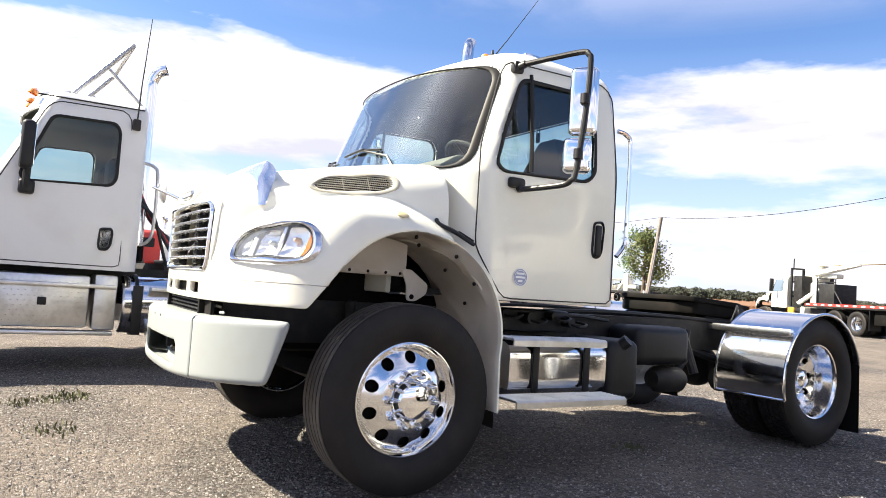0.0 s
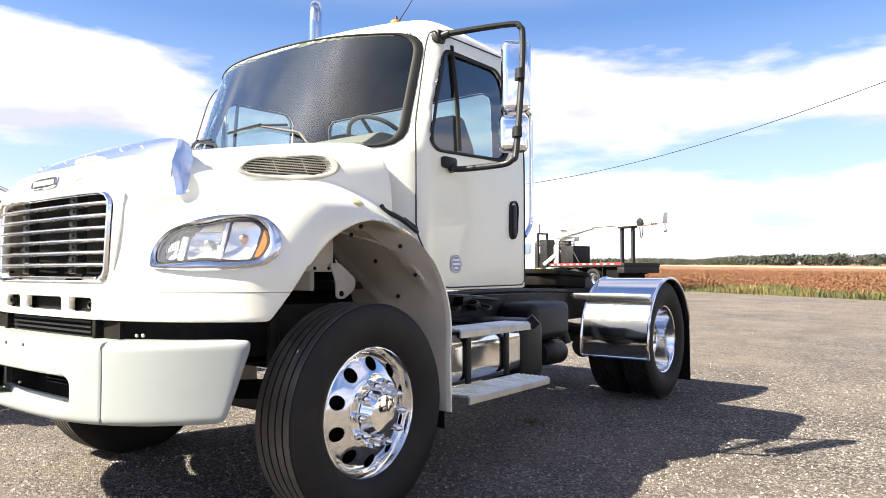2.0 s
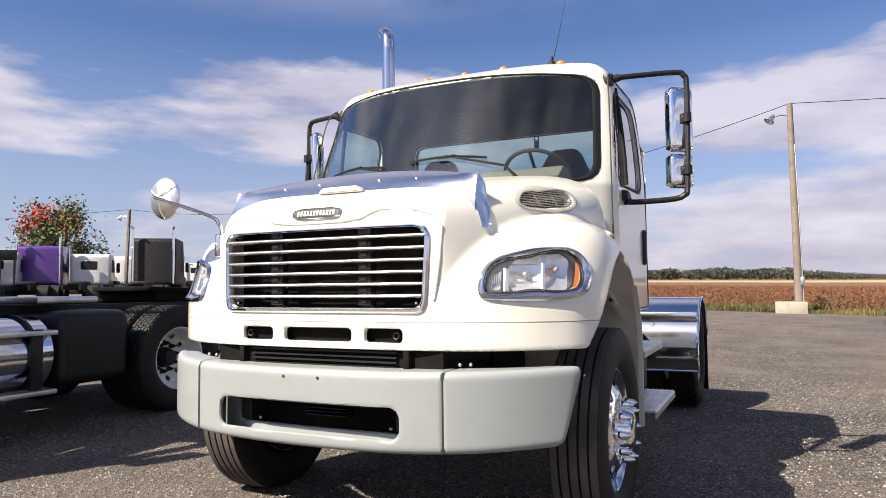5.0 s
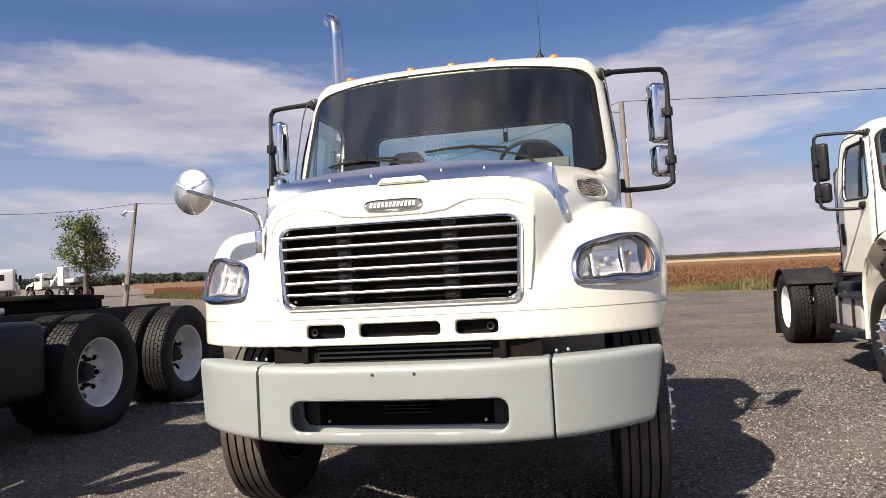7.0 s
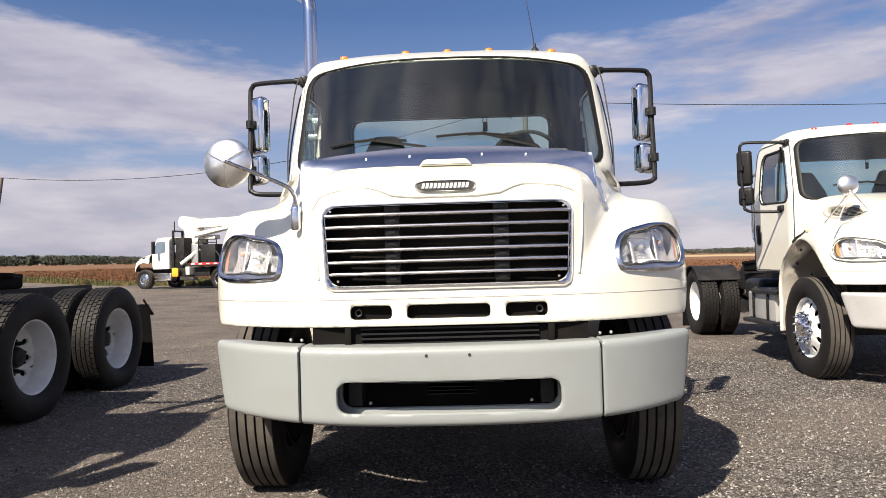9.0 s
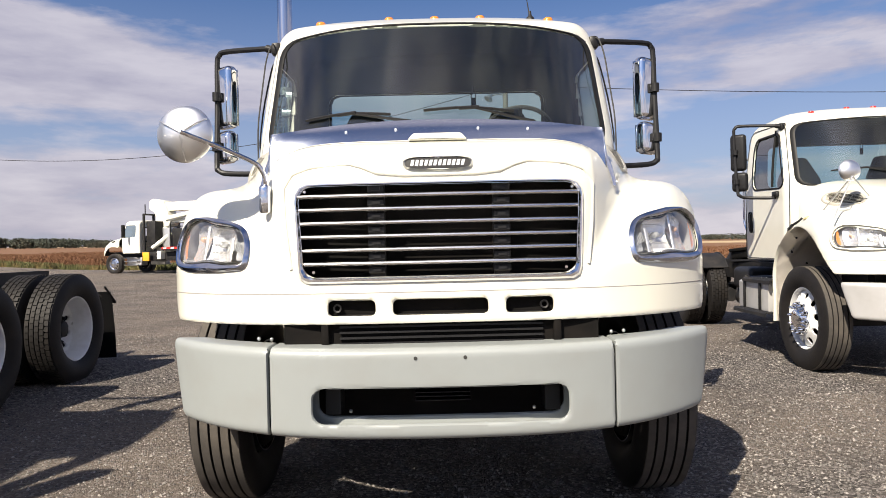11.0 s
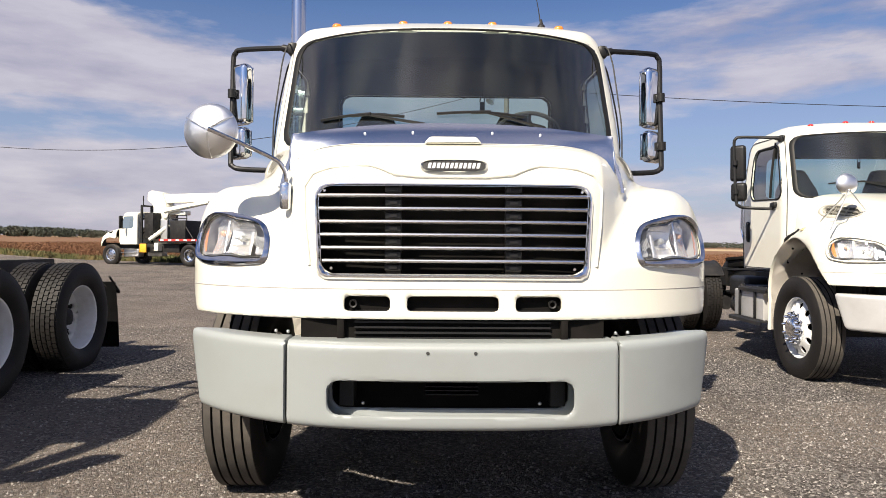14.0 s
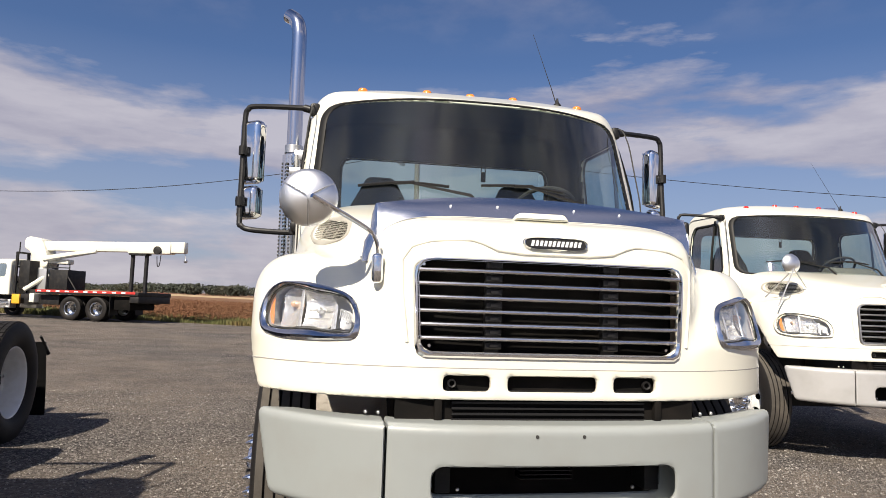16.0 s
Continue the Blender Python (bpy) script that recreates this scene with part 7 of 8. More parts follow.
def long_truck(m):
    truck = thing("long_tractor", "white day cab tandem tractor with chrome tanks and black drive frame", "truck", m)
    V, Q = surface(long_cab_body, (-1.25, -1.4, 0.95), (1.25, 0.36, 2.95), 0.02)
    cab = new("cab", lined("cab", V, Q, long_cab_solid, 0.02, M["paint_old"], M["trim_grey"]))
    cab.parent = truck
    tagged(cab, "white boxy day cab")
    V, Q = surface(long_hood_body, (-1.3, -3.1, 0.68), (1.3, -1.1, 2.0), 0.022)
    hood = new("hood", lined("hood", V, Q, long_hood_solid, 0.02, M["paint_old"], M["soot_shade"]))
    hood.parent = truck
    tagged(hood, "white hood with rounded fenders")

    def on_side(y, z, out=0.0):
        return Vector((1.16 - 0.05 * float(np.clip((z - 1.9) / 0.9, 0, 1)) ** 2 + out, y, z))
    for s in (1, -1):
        bm = bmesh.new()
        collar(bm, shrink(LONG_WINDOW, -0.015), shrink(LONG_WINDOW, 0.02), lambda y, z, k=0.0: on_side(y, z, 0.003 + k), 3, 80, 0.006)
        win = part("side_window", sided(bm, s), M["gasket"], cab, "door window in a black surround")
        bm = bmesh.new()
        patch(bm, shrink(LONG_WINDOW, 0.015), lambda y, z: on_side(y, z, -0.012), 5, 80)
        g = part("pane", sided(bm, s), M["glass_side"], win)
        g.visible_shadow = False
        bm = bmesh.new()
        tube(bm, resample([on_side(y, z, -0.001) for y, z in LONG_DOOR], 80), 0.006, closed=True, seg=6)
        tube(bm, [on_side(y, 2.735 + 0.02 * y, -0.002) for y in np.linspace(-0.75, 0.25, 8)], 0.008, seg=6)
        part("door_seam", sided(bm, s), M["seam"], cab, "dark gap round the door")
        bm = bmesh.new()
        loop = rounded([(-0.09, 1.44), (0.03, 1.45), (0.05, 1.40), (0.04, 1.26), (0.0, 1.20), (-0.08, 1.20), (-0.10, 1.26)], 0.03, 4)
        rows = [[on_side(y, z, o) for y, z in shrink(loop, d)] for d, o in ((0.0, -0.002), (0.004, 0.018), (0.02, 0.02), (0.03, 0.0))]
        vs = faces_from(bm, rows, closed=True)
        bm.faces.new(vs[-1])
        part("door_handle", sided(bm, s), M["black"], cab, "black door handle")
        bm = bmesh.new()
        box(bm, 1.22, 1.42, -0.86, -0.74, 1.93, 2.40, 0.045, 4)
        mir = part("side_mirror", sided(bm, s), M["black"], truck, "tall black plastic side mirror")
        bm = bmesh.new()
        box(bm, 1.13, 1.26, -0.84, -0.70, 1.70, 1.84, 0.03, 3)
        tube(bm, [(1.24, -0.78, 1.76), (1.27, -0.78, 1.97)], 0.035, seg=10)
        part("mirror_foot", sided(bm, s), M["black"], mir)
        bm = bmesh.new()
        box(bm, 1.24, 1.40, -0.742, -0.735, 1.97, 2.36, 0.002, 1)
        part("mirror_glass", sided(bm, s), M["mirror"], mir)
        # steps and the plated tool box under the door
        for z in (0.84, 0.36):
            for y0, y1 in ((-0.98, 0.12), (0.46, 1.27)):
                bm = bmesh.new()
                box(bm, 1.02, 1.22, y0, y1, z - 0.03, z + 0.01, 0.008)
                part("step", sided(bm, s), M["alu"], truck, "aluminium step rail")
        bm = bmesh.new()
        box(bm, 0.62, 1.16, -0.96, -0.12, 0.40, 0.93, 0.03)
        for r in range(9):
            for c in range(14):
                p = Vector((1.162, -0.92 + 0.058 * c + 0.029 * (r % 2), 0.46 + 0.05 * r))
                vs = [bm.verts.new(p + Vector((dx, dy, dz))) for dx, dy, dz in ((0, -0.012, 0), (0, 0, -0.005), (0, 0.012, 0), (0, 0, 0.005), (0.005, 0, 0))]
                for i in range(4):
                    bm.faces.new((vs[i], vs[(i + 1) % 4], vs[4]))
        tool = part("tool_box", sided(bm, s), M["alu"], truck, "diamond plate aluminium tool box")
        bm = bmesh.new()
        box(bm, 1.165, 1.18, -0.58, -0.50, 0.62, 0.70, 0.01)
        part("latch", sided(bm, s), M["black"], tool, "small black paddle latch")
        bm = bmesh.new()
        box(bm, 0.70, 1.15, -0.08, 0.14, 0.38, 0.95, 0.03)
        part("tool_box_end", sided(bm, s), M["alu"], tool, "narrow plated box")
        bm = bmesh.new()
        turned(bm, [(0.0, 0.0), (0.0, 0.29), (0.02, 0.31), (1.08, 0.31), (1.10, 0.29), (1.10, 0.0)], 40, Matrix.Translation((0.84, 0.20, 0.645)) @ pose(0, 0, 0, 0, 0, 90))
        tank = part("fuel_tank", sided(bm, s), M["polished"], truck, "round polished aluminium fuel tank")
        for y in (0.34, 1.12):
            bm = bmesh.new()
            tube(bm, [Vector((0.84 + 0.318 * math.cos(a), y, 0.645 + 0.318 * math.sin(a))) for a in np.linspace(0, 2 * math.pi, 36, endpoint=False)], 0.022, closed=True, seg=4)
            box(bm, 1.14, 1.18, y - 0.05, y + 0.05, 0.34, 0.86, 0.01)
            part("tank_strap", sided(bm, s), M["black"], tank, "black tank strap")
        bm = bmesh.new()
        box(bm, 0.50, 1.16, 1.34, 2.06, 0.36, 1.00, 0.10, 5)
        part("battery_box", sided(bm, s), M["black"], truck, "black rounded battery box")
        bm = bmesh.new()
        prism(bm, [(-0.04, 0.76), (0.04, 0.76), (0.04, 0.78), (-0.02, 0.78), (-0.02, 1.02), (0.04, 1.02), (0.04, 1.04), (-0.04, 1.04)], lambda u, v, a: Vector((s * (0.43 - u), a, v)), -2.8, 4.95)
        part("frame_rail", bm, M["satin_black"], truck, "black steel chassis rail")
        bm = bmesh.new()
        tube(bm, smooth_path([(0.95, 0.32, 2.20), (0.97, 0.42, 2.17), (0.98, 0.46, 2.05), (0.98, 0.46, 1.50), (0.97, 0.42, 1.35), (0.95, 0.34, 1.30)], 5), 0.018, seg=8)
        part("grab_rail", sided(bm, s), M["alu"], truck, "metal grab rail behind the cab")
        # tandem wheels, doubled
        for y in (2.62, 4.06):
            spin = pose(0, 0, 0, 13 + y * 20, 0, 0) if s > 0 else pose(0, 0, 0, 30, 0, 180)
            wheel(truck, Matrix.Translation((s * 1.105, y, 0.492)) @ spin, "drive", M["white_plain"], "white steel wheel with a block tread tyre", hub="satin_black", tread="blocks")
            spin = pose(0, 0, 0, 5, 0, 180) if s > 0 else pose(0, 0, 0, 20, 0, 0)
            wheel(truck, Matrix.Translation((s * 0.79, y, 0.492)) @ spin, "drive", M["white_plain"], "inner rear wheel", hub="satin_black", tread="blocks")
        wheel(truck, Matrix.Translation((s * 1.05, -2.15, 0.492)) @ (pose(0, 0, 0, 10, 0, 0) if s > 0 else pose(0, 0, 0, 10, 0, 180)), "steer", M["polished"], "polished front wheel")
        bm = bmesh.new()
        rows = [[Vector((x, 4.80 + 0.10 * math.sin(t * 1.5), 0.80 - 0.72 * t)) for x in np.linspace(0.62, 1.20, 6)] for t in np.linspace(0, 1, 7)]
        faces_from(bm, rows)
        bmesh.ops.solidify(bm, geom=bm.faces[:], thickness=0.012)
        flap = part("mud_flap", sided(bm, s), M["black"], truck, "black rubber mud flap, dusty")
        bm = bmesh.new()
        tube(bm, [(0.45, 4.66, 0.90), (0.9, 4.70, 0.86), (1.20, 4.90, 0.68)], 0.02, seg=6)
        tube(bm, [(1.18, 4.70, 0.86), (1.20, 4.90, 0.68)], 0.012, seg=6)
        part("flap_hanger", sided(bm, s), M["satin_black"], flap)
        bm = bmesh.new()
        box(bm, 0.40, 0.72, 2.15, 4.75, 0.62, 0.80, 0.04)
        for y in (2.62, 4.06):
            tube(bm, [(0.3, y, 0.49), (1.0, y, 0.49)], 0.09, seg=12)
        part("suspension", sided(bm, s), M["satin_black"], truck, "black suspension beams and axles")
    bm = bmesh.new()
    box(bm, -0.45, 0.45, -2.5, -0.4, 0.6, 1.2, 0.06)
    # unseen block added between the rails to close gaps in the ground shadow
    box(bm, -0.39, 0.39, -0.45, 2.2, 0.62, 1.0, 0.05)
    part("engine", bm, M["satin_black"], truck, "black engine block and an added block that fills the shadow")
    for y in (-0.2, 1.5, 2.4, 3.35, 4.8):
        bm = bmesh.new()
        box(bm, -0.40, 0.40, y - 0.06, y + 0.06, 0.80, 1.0, 0.01)
        part("crossmember", bm, M["satin_black"], truck, "black chassis crossmember")
    bm = bmesh.new()
    box(bm, -0.42, 0.85, 1.34, 1.95, 1.06, 1.12, 0.015)
    part("deck_plate", bm, M["alu"], truck, "aluminium deck plate")
    bm = bmesh.new()
    prof = rounded([(-0.46, -0.42), (-0.30, -0.52), (0.30, -0.52), (0.46, -0.42), (0.48, 0.15), (0.34, 0.42), (0.30, 0.60), (0.10, 0.62), (0.06, 0.25), (-0.06, 0.25), (-0.10, 0.62), (-0.30, 0.60), (-0.34, 0.42), (-0.48, 0.15)], 0.05, 3)
    prism(bm, prof, lambda u, v, a: Vector((u, 3.35 + v, 1.20 + a - 0.03 * v)), -0.05, 0.0, 0.01)
    box(bm, -0.45, 0.45, 3.0, 3.7, 1.04, 1.16, 0.03)
    part("fifth_wheel", bm, M["soot_shade"], truck, "black fifth wheel plate")
    # stack, aerial, roof frame and hoses
    bm = bmesh.new()
    tube(bm, smooth_path([(0.55, 0.38, 1.2), (0.55, 0.38, 3.0), (0.55, 0.39, 3.22), (0.57, 0.44, 3.33), (0.60, 0.52, 3.37)], 5), 0.06, seg=18, caps=False)
    part("exhaust_pipe", bm, M["chrome"], truck, "chrome exhaust stack with a curved tip")
    bm = bmesh.new()
    tube(bm, [(1.19, 0.17, 2.60), (1.21, 0.18, 3.0), (1.22, 0.22, 3.72)], [0.010, 0.007, 0.004], seg=6)
    box(bm, 1.15, 1.21, 0.13, 0.21, 2.50, 2.62, 0.015)
    part("antenna", bm, M["satin_black"], truck, "tall whip aerial on a black foot")
    bm = bmesh.new()
    for x in (-0.75, 0.75):
        tube(bm, [(x, -0.42, 2.86), (x, 0.12, 3.52)], 0.028, seg=8)
        tube(bm, [(x, -0.10, 3.20), (x, 0.26, 2.86)], 0.022, seg=8)
    tube(bm, [(-0.75, 0.12, 3.52), (0.75, 0.12, 3.52)], 0.028, seg=8)
    prism(bm, [(-0.75, 2.85), (-0.40, 2.95), (-0.30, 2.86)], lambda u, v, a: Vector((a, u, v)), -0.5, 0.5, 0.01)
    part("roof_bracket", bm, M["lamp_grey"], truck, "grey tubular roof fairing bracket")
    for x in (-0.8, -0.3, 0.0, 0.3, 0.8):
        bm = bmesh.new()
        turned(bm, [(-0.02, 0.05), (0.02, 0.045), (0.05, 0.0)], 14, Matrix.Translation((x, -0.78, 2.79)) @ pose(0, 0, 0, 0, -70, 90))
        part("marker_lamp", bm, M["amber"], truck, "amber roof marker lamp")
    for k, (mt, off) in enumerate((("hose", 0.0), ("hose", 0.09), ("hose", 0.2), ("red", 0.14), ("hose", 0.27), ("red", 0.32))):
        bm = bmesh.new()
        tube(bm, smooth_path([(0.75 - off, 0.36, 1.75 + off), (0.78 - off, 0.50, 1.62), (0.70 - off, 0.62 + off, 1.30), (0.60 - off, 0.72 + off, 1.10 + 0.1 * (k % 2)), (0.45, 0.86 + off, 1.25), (0.40, 0.98, 1.08)], 6), 0.020, seg=6)
        part("air_line", bm, M[mt], truck, "coiled black air line" if mt == "hose" else "red air line")
    bm = bmesh.new()
    box(bm, -0.9, 0.9, 0.34, 0.40, 1.12, 1.30, 0.02)
    part("connector_panel", bm, M["soot_shade"], truck, "black connector panel")
    bm = bmesh.new()
    box(bm, -1.02, 1.02, -0.95, 0.22, 1.10, 1.14)
    part("cab_floor", bm, M["trim"], cab)
    for x0 in (-0.5, 0.5):
        bm = bmesh.new()
        box(bm, x0 - 0.24, x0 + 0.24, -0.35, 0.12, 1.5, 1.66, 0.05, 3)
        seat = part("cab_seat", bm, M["cloth"], cab, "dark cloth seat")
        bm = bmesh.new()
        box(bm, x0 - 0.23, x0 + 0.23, 0.0, 0.14, 1.6, 2.25, 0.05, 3)
        part("backrest", bm, M["cloth"], seat)
    return truck


long_truck(Matrix.Translation((-4.626, -0.06, 0.018)) @ pose(0, 0, 0, 0, 0, 1.3))


# ---- crane truck across the yard ----
def crane_truck(m):
    truck = thing("crane_truck", "white crane truck with a folded boom and black flatbed", "truck", m)
    for nm, fn, solid in (("hood", "hood", hood_solid), ("cab", "cab", cab_solid)):
        ob = new(nm, lined(nm, *BODY[fn], solid, 0.016, M["paint"], M["trim"]))
        ob.parent = truck
        tagged(ob, "white " + nm)
    for s in (1, -1):
        bm = bmesh.new()
        patch(bm, SIDE_WINDOW, lambda y, z: on_cab(y, z, -0.01), 3, 40)
        part("side_window", sided(bm, s), M["glass_side"], truck, "tinted door window").visible_shadow = False
        bm = bmesh.new()
        box(bm, 1.30, 1.50, 1.90, 2.0, 1.80, 2.44, 0.03)
        part("side_mirror", sided(bm, s), M["black"], truck, "black side mirror")
        wheel(truck, Matrix.Translation((s * 1.055, 1.06, 0.492)) @ (pose(0, 0, 0, 9, 0, 0) if s > 0 else pose(0, 0, 0, 9, 0, 180)), "steer", M["polished"], "bright front wheel")
        for y in (6.0, 7.3):
            wheel(truck, Matrix.Translation((s * 1.105, y, 0.492)) @ (pose(0, 0, 0, y * 31, 0, 0) if s > 0 else pose(0, 0, 0, 9, 0, 180)), "drive", M["polished"], "bright dished rear wheel", hub="satin_black", tread="blocks")
            wheel(truck, Matrix.Translation((s * 0.79, y, 0.492)) @ pose(0, 0, 0, 5, 0, 180 if s > 0 else 0), "drive", M["white_plain"], "inner rear wheel", hub="satin_black", tread="blocks")
        bm = bmesh.new()
        for z in (0.44, 0.62, 0.80):
            box(bm, 0.98, 1.20, 1.75, 2.6, z - 0.03, z, 0.006)
        box(bm, 0.6, 1.0, 1.75, 2.7, 0.4, 0.8, 0.04)
        part("step", sided(bm, s), M["alu"], truck, "metal cab steps and tank")
        bm = bmesh.new()
        box(bm, 1.12, 1.20, 2.95, 3.35, 0.62, 1.05, 0.01)
        part("placard", sided(bm, s), M["yellow"], truck, "yellow orange placard")
        bm = bmesh.new()
        box(bm, 1.235, 1.25, 4.2, 9.2, 1.18, 1.29)
        rail = part("bed_edge", sided(bm, s), M["red"], truck, "red marker stripe along the bed")
        for k in range(10):
            bm = bmesh.new()
            box(bm, 1.25, 1.256, 4.3 + 0.47 * k, 4.5 + 0.47 * k, 1.20, 1.26)
            part("marker", sided(bm, s), M["sticker_white"], rail)
        bm = bmesh.new()
        tube(bm, [(s * 0.9, 3.3, 1.25), (s * 0.5, 4.2, 2.0)], 0.11, seg=8)
        box(bm, s * 0.55, s * 1.25, 3.9, 4.15, 0.7, 1.1, 0.02)
        part("stabiliser", bm, M["paint"], truck, "white stabiliser leg")
    bm = bmesh.new()
    box(bm, -1.24, 1.24, 4.2, 9.35, 1.10, 1.28, 0.015)
    part("flatbed", bm, M["satin_black"], truck, "black steel flatbed")
    bm = bmesh.new()
    box(bm, -1.2, 1.2, 8.9, 9.35, 0.80, 1.10, 0.03)
    part("rear_box", bm, M["satin_black"], truck, "black rear bumper box")
    bm = bmesh.new()
    box(bm, -0.75, 1.05, 8.05, 8.85, 0.48, 1.08, 0.03)
    part("under_box", bm, M["soot_shade"], truck, "black tool box hung under the bed")
    for s in (1, -1):
        bm = bmesh.new()
        box(bm, 0.62, 1.20, 7.94, 7.97, 0.24, 1.08)
        part("mud_flap", sided(bm, s), M["black"], truck, "black rubber mud flap")
    bm = bmesh.new()
    box(bm, -0.95, 0.95, 2.7, 5.2, 0.62, 1.05, 0.03)
    part("side_box", bm, M["satin_black"], truck, "black tool boxes under the bed")
    bm = bmesh.new()
    for x in (-0.43, 0.43):
        box(bm, x - 0.04, x + 0.04, 0.3, 9.3, 0.75, 1.08)
    part("frame_rail", bm, M["satin_black"], truck, "black chassis rails")
    bm = bmesh.new()
    box(bm, -0.9, 0.9, 2.95, 3.5, 1.3, 2.6, 0.02)
    guard = part("cab_guard", bm, M["satin_black"], truck, "black cab guard rack")
    for x in (-1.0, -0.35, 0.35, 1.0):
        bm = bmesh.new()
        box(bm, x - 0.04, x + 0.04, 2.85, 2.95, 1.1, 2.95)
        part("post", bm, M["satin_black"], guard)
    for x in (-0.9, 0.9):
        bm = bmesh.new()
        tube(bm, [(x, 2.9, 2.9), (x, 2.9, 3.45)], 0.03, seg=6)
        part("post", bm, M["satin_black"], guard)
    for z in (1.6, 2.3, 2.95):
        bm = bmesh.new()
        box(bm, -1.04, 1.04, 2.86, 2.94, z - 0.04, z + 0.04)
        part("rail", bm, M["satin_black"], guard)
    bm = bmesh.new()
    tube(bm, [(0, 3.42, 1.0), (0, 3.42, 2.35)], 0.36, seg=18)
    box(bm, -0.4, 0.4, 3.12, 3.72, 1.0, 2.3, 0.04)
    turret = part("turret", bm, M["paint"], truck, "white crane turret")
    bm = bmesh.new()
    prism(bm, rounded([(3.08, 2.35), (2.95, 3.05), (2.60, 3.25), (2.62, 3.66), (2.85, 3.78), (3.5, 3.66), (3.72, 3.2), (3.95, 2.6), (3.85, 2.35)], 0.1, 3), lambda u, v, a: Vector((a, u, v)), -0.33, 0.33, 0.03)
    part("turret_head", bm, M["paint"], turret, "white turret head")
    bm = bmesh.new()
    box(bm, -0.6, 0.6, 4.30, 5.25, 1.29, 2.22, 0.02)
    tube(bm, [(0.62, 4.2, 1.3), (0.62, 4.2, 2.5), (0.62, 5.35, 2.46), (0.62, 5.35, 2.2)], 0.03, seg=6)
    tube(bm, [(0.62, 4.2, 2.32), (0.62, 5.35, 2.30)], 0.025, seg=6)
    tube(bm, [(0.62, 5.3, 1.9), (0.62, 5.75, 1.3)], 0.03, seg=6)
    panel = bmesh.new()
    box(panel, 0.30, 0.66, 3.78, 4.18, 1.29, 2.25, 0.03)
    part("control_panel", panel, M["lamp_grey"], turret, "grey crane control panel")
    part("operator_box", bm, M["satin_black"], truck, "black railed operator box")
    bm = bmesh.new()
    box(bm, -0.20, 0.20, 3.5, 8.0, 3.12, 3.58, 0.04)
    boom = part("boom", bm, M["paint"], turret, "white telescopic boom")
    for y0, y1, w, z0, z1, lb in ((7.95, 10.1, 0.24, 3.05, 3.58, "white outer boom section"), (10.0, 10.75, 0.17, 3.1, 3.6, "white boom head")):
        bm = bmesh.new()
        box(bm, -w, w, y0, y1, z0, z1, 0.05)
        part("boom_section", bm, M["paint"], turret, lb)
    bm = bmesh.new()
    tube(bm, [(0.28, 3.7, 2.72), (0.28, 5.2, 2.95), (0.28, 6.4, 3.1)], [0.15, 0.13, 0.08], seg=10)
    box(bm, -0.2, 0.2, 3.9, 4.9, 2.5, 2.72, 0.04)
    part("lift_ram", bm, M["paint"], turret, "white lift ram")
    bm = bmesh.new()
    for y in (8.1, 8.8):
        box(bm, -0.07, 0.07, y - 0.06, y + 0.06, 1.28, 3.02)
    box(bm, -0.20, 0.20, 8.0, 8.9, 2.98, 3.08, 0.02)
    part("boom_rest", bm, M["satin_black"], truck, "black boom rest on two slim posts")
    bm = bmesh.new()
    turned(bm, [(-0.05, 0.0), (-0.05, 0.10), (-0.03, 0.19), (0.03, 0.19), (0.05, 0.10), (0.05, 0.0)], 18, Matrix.Translation((0.3, 9.5, 3.2)))
    tube(bm, smooth_path([(0.3, 9.5, 2.95), (0.3, 9.55, 2.5), (0.3, 9.65, 2.55), (0.3, 9.7, 3.0)], 4), 0.02, seg=5)
    part("hose_reel", bm, M["satin_black"], turret, "dark hose reel with a slack hose")
    bm = bmesh.new()
    tube(bm, [(0, 10.7, 3.2), (0, 10.75, 2.75)], 0.03, seg=6)
    bmesh.ops.create_uvsphere(bm, u_segments=10, v_segments=8, radius=0.085, matrix=Matrix.Translation((0, 10.75, 2.75)))
    part("hook", bm, M["alu"], turret, "pale hook block on a short cable")
    return truck


crane_truck(Matrix.Translation((-15.4, 30.1, ground_z(-11, 29) + 0.02)) @ pose(0, 0, 0, 0, 0, -110.9) @ Matrix.Scale(0.9, 4))


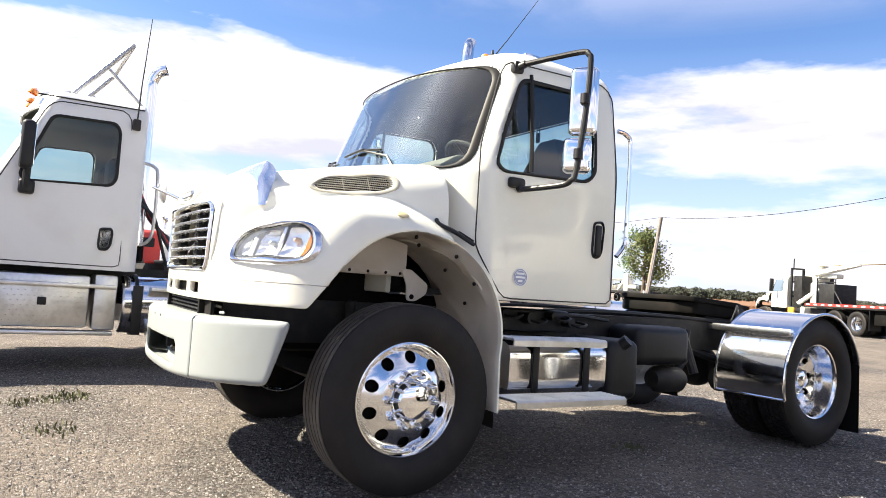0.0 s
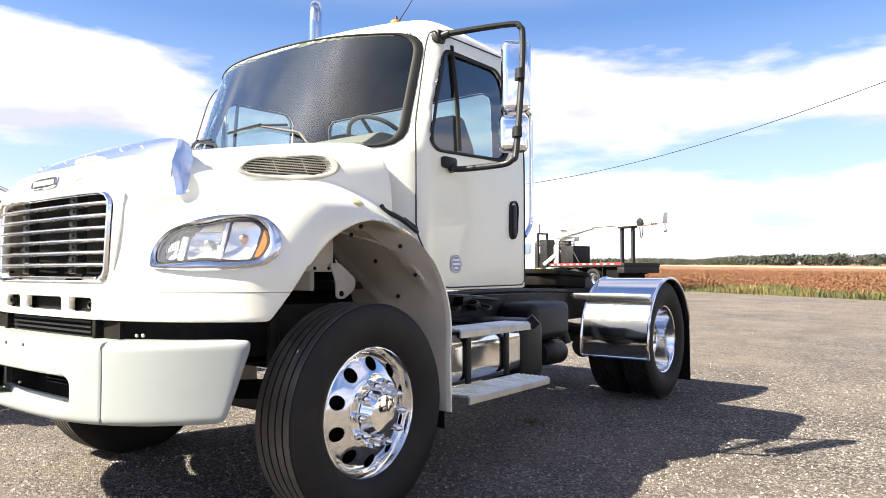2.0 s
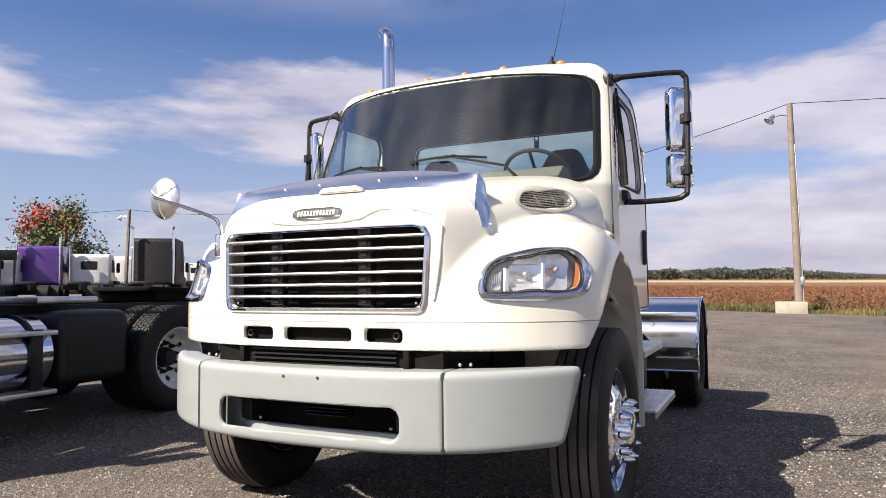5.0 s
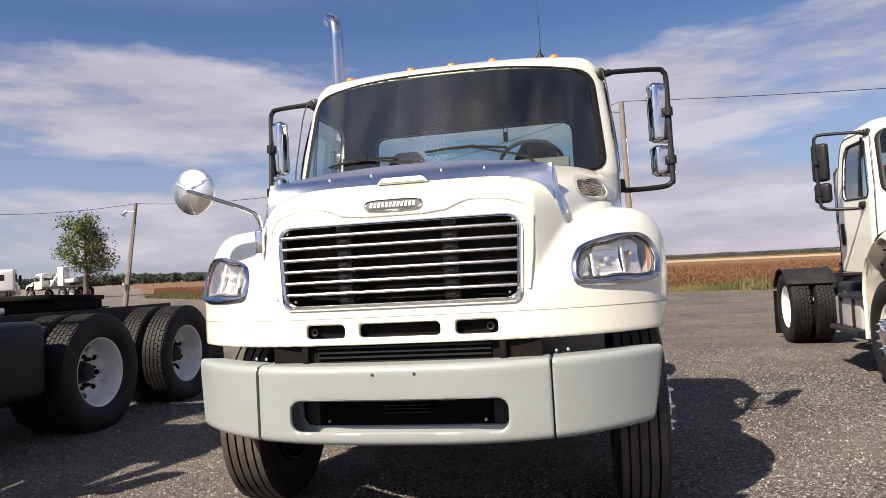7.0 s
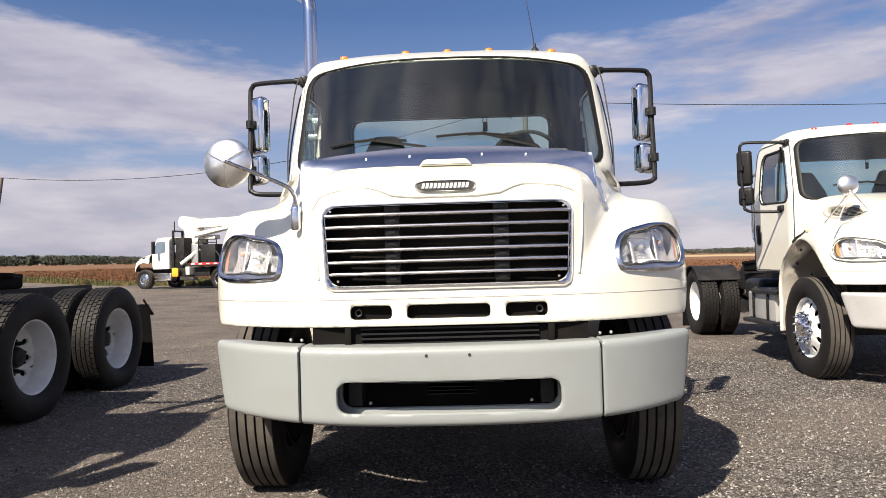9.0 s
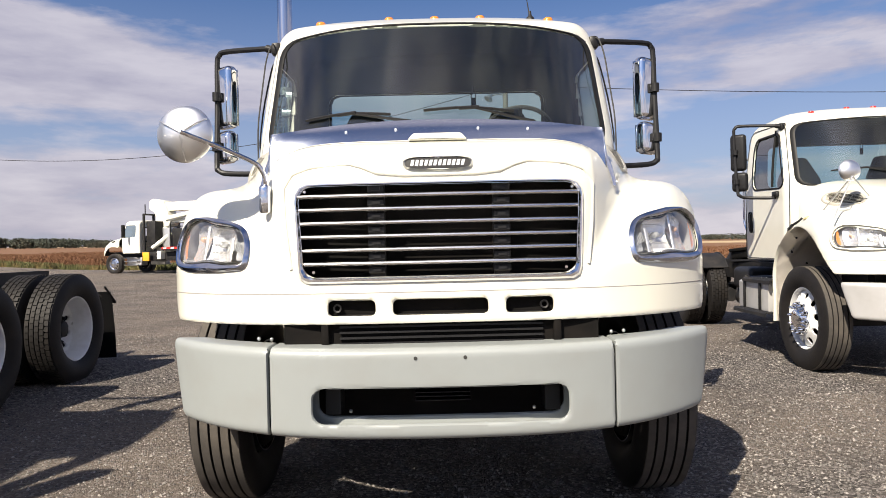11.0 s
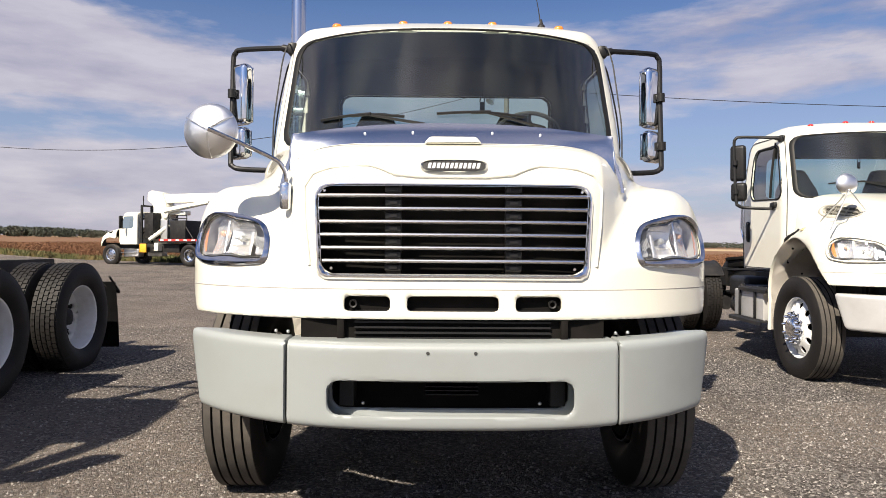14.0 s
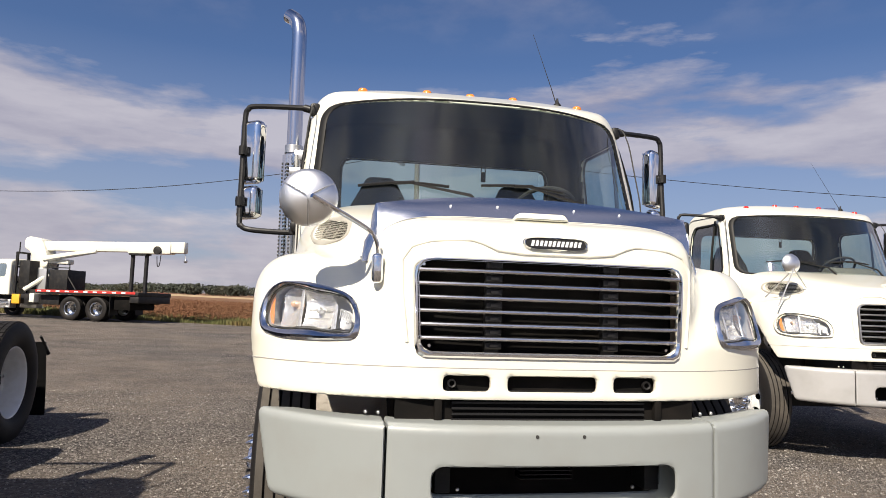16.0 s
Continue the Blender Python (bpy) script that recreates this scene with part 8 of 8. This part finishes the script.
# ---- trucks parked far off, seen from behind ----
def parked_truck(x, y, turn, mat, label, w=2.2, roof=2.9, deep=1.7, stacks=2, rack=False, window=True):
    truck = thing("parked_truck", label, "truck", Matrix.Translation((x, y, ground_z(x, y))) @ pose(0, 0, 0, 0, 0, turn), "parked trucks")
    h = w / 2
    bm = bmesh.new()
    prism(bm, rounded([(-deep, 1.05), (-deep - 0.35, 1.8), (-deep + 0.1, roof - 0.05), (-0.3, roof), (0, roof - 0.1), (0, 1.05)], 0.15, 3), lambda u, v, a: Vector((a, u, v)), -h, h, 0.06)
    cab = part("cab", bm, mat, truck)
    if window:
        bm = bmesh.new()
        prism(bm, rounded([(-0.45, roof - 0.95), (0.45, roof - 0.95), (0.45, roof - 0.45), (-0.45, roof - 0.45)], 0.08, 3), lambda u, v, a: Vector((u, a, v)), -0.01, 0.012)
        part("rear_window", bm, M["gasket"], cab, "dark rear window")
    for s in (1, -1):
        bm = bmesh.new()
        prism(bm, rounded([(-deep - 0.05, 1.8), (-deep + 0.15, roof - 0.35), (-deep + 0.85, roof - 0.35), (-deep + 0.85, 1.8)], 0.08, 3), lambda u, v, a: Vector((s * (h + a), u, v)), -0.01, 0.012)
        part("side_window", bm, M["gasket"], cab, "dark side window")
        bm = bmesh.new()
        box(bm, s * (h + 0.1), s * (h + 0.3), -deep - 0.1, -deep, 1.8, 2.4, 0.03)
        part("side_mirror", bm, M["black"], truck)
    bm = bmesh.new()
    prism(bm, rounded([(-deep - 1.9, 0.7), (-deep - 1.8, 1.5), (-deep - 0.3, 1.75), (-deep, 1.75), (-deep, 0.7)], 0.12, 3), lambda u, v, a: Vector((a, u, v)), -h * 0.9, h * 0.9, 0.06)
    part("hood", bm, mat, truck)
    bm = bmesh.new()
    for xx in (-0.43, 0.43):
        box(bm, xx - 0.05, xx + 0.05, -1.5, 4.2, 0.75, 1.03)
    box(bm, -0.5, 0.5, 1.8, 2.9, 1.03, 1.22, 0.05)
    box(bm, -0.9, 0.9, 0.05, 0.9, 0.5, 1.0, 0.05)
    part("chassis", bm, M["satin_black"], truck, "black chassis frame")
    for s in (1, -1):
        for yy in (2.0, 3.3):
            bm = bmesh.new()
            turned(bm, [(-0.28, 0.25), (-0.28, 0.47), (-0.25, 0.51), (0.25, 0.51), (0.28, 0.47), (0.28, 0.25), (0.15, 0.2), (0.15, 0.0)], 20, Matrix.Translation((s * 0.95, yy, 0.51)) @ pose(0, 0, 0, 0, 0, 0 if s > 0 else 180))
            part("wheel", bm, M["rubber"], truck)
        for k in range(1 if stacks else 0):
            if stacks == 2 or s > 0:
                bm = bmesh.new()
                tube(bm, smooth_path([(s * (h - 0.1), 0.18, 1.1), (s * (h - 0.1), 0.18, roof + 0.25), (s * (h - 0.1), 0.22, roof + 0.5), (s * (h - 0.05), 0.34, roof + 0.62)], 4), 0.07, seg=10)
                part("exhaust_pipe", bm, M["chrome"], truck, "chrome exhaust stack")
    if rack:
        bm = bmesh.new()
        box(bm, -h, h, 0.15, 0.22, roof - 0.45, roof + 0.1, 0.02)
        for xx in (-h + 0.1, -0.3, 0.3, h - 0.1):
            box(bm, xx - 0.05, xx + 0.05, 0.15, 0.22, 1.05, roof)
        part("cab_guard", bm, M["satin_black"], truck, "black headache rack")
    return truck


def far_spot(bearing, d, x0=2.13, y0=-2.34):
    return x0 - math.sin(radians(bearing)) * d, y0 + math.cos(radians(bearing)) * d


for bearing, d, mat, label, kw in (
        (71.5, 45, "paint_old", "white day cab truck parked in the far row", {}),
        (67.3, 43, "paint_old", "white day cab truck with tall chrome stacks", {}),
        (63.6, 41, "lamp_grey", "pale grey high roofed sleeper truck", dict(roof=3.75, deep=2.6, window=False, w=2.4)),
        (58.9, 45, "paint_old", "white truck with a black headache rack", dict(rack=True, stacks=1)),
        (56.2, 46, "purple", "purple sleeper truck in the far row", dict(roof=3.35, deep=2.4, window=False, w=2.4)),
        (53.0, 46, "paint_old", "white day cab truck with a dark rear window", dict(stacks=1)),
        (51.0, 50, "paint_old", "cream white box truck in the far row", dict(window=False, stacks=0)),
        (48.6, 43, "satin_black", "black high roofed sleeper truck", dict(roof=3.75, deep=2.6, window=False, w=2.4)),
        (45.4, 68, "paint_old", "white day cab truck near the field edge", dict(stacks=1)),
        (76.0, 36, "paint_old", "white day cab truck parked behind the others", dict(stacks=1)),
        (79.0, 38, "red", "red day cab truck parked in the far row", dict())):
    fx, fy = far_spot(bearing, d)
    parked_truck(fx, fy, 180 + bearing - 12, M[mat], label, **kw)


def small_boom_truck(m):
    truck = thing("boom_truck", "white boom truck parked beyond the yard", "truck", m)
    ob = new("cab", lined("cab", *BODY["cab"], cab_solid, 0.016, M["paint"], M["trim"])); ob.parent = truck
    ob = new("hood", lined("hood", *BODY["hood"], hood_solid, 0.016, M["paint"], M["soot_shade"])); ob.parent = truck
    for s in (1, -1):
        for y in (1.06, 5.6, 6.9):
            wheel(truck, Matrix.Translation((s * 1.055, y, 0.492)) @ (pose(0, 0, 0, 9, 0, 0) if s > 0 else pose(0, 0, 0, 9, 0, 180)), "drive", M["white_plain"], "white wheel", hub="satin_black", tread="blocks")
        bm = bmesh.new()
        tube(bm, [(s * 0.5, 3.2, 1.2), (s * 0.2, 4.6, 3.2)], 0.13, seg=8)
        part("mast_leg", bm, M["paint"], truck, "white mast leg")
    bm = bmesh.new()
    box(bm, -1.2, 1.2, 2.8, 9.0, 1.0, 1.25, 0.02)
    part("flatbed", bm, M["satin_black"], truck, "black flatbed")
    bm = bmesh.new()
    box(bm, -0.4, 0.4, 4.1, 4.9, 1.25, 3.2, 0.05)
    box(bm, -0.25, 0.25, 2.2, 6.2, 1.55, 1.95, 0.05)
    part("boom", bm, M["paint"], truck, "white folded boom")
    return truck


bx, by = far_spot(42.2, 85, 0.83, -2.89)
small_boom_truck(Matrix.Translation((bx, by, ground_z(bx, by))) @ pose(0, 0, 0, 0, 0, -100))
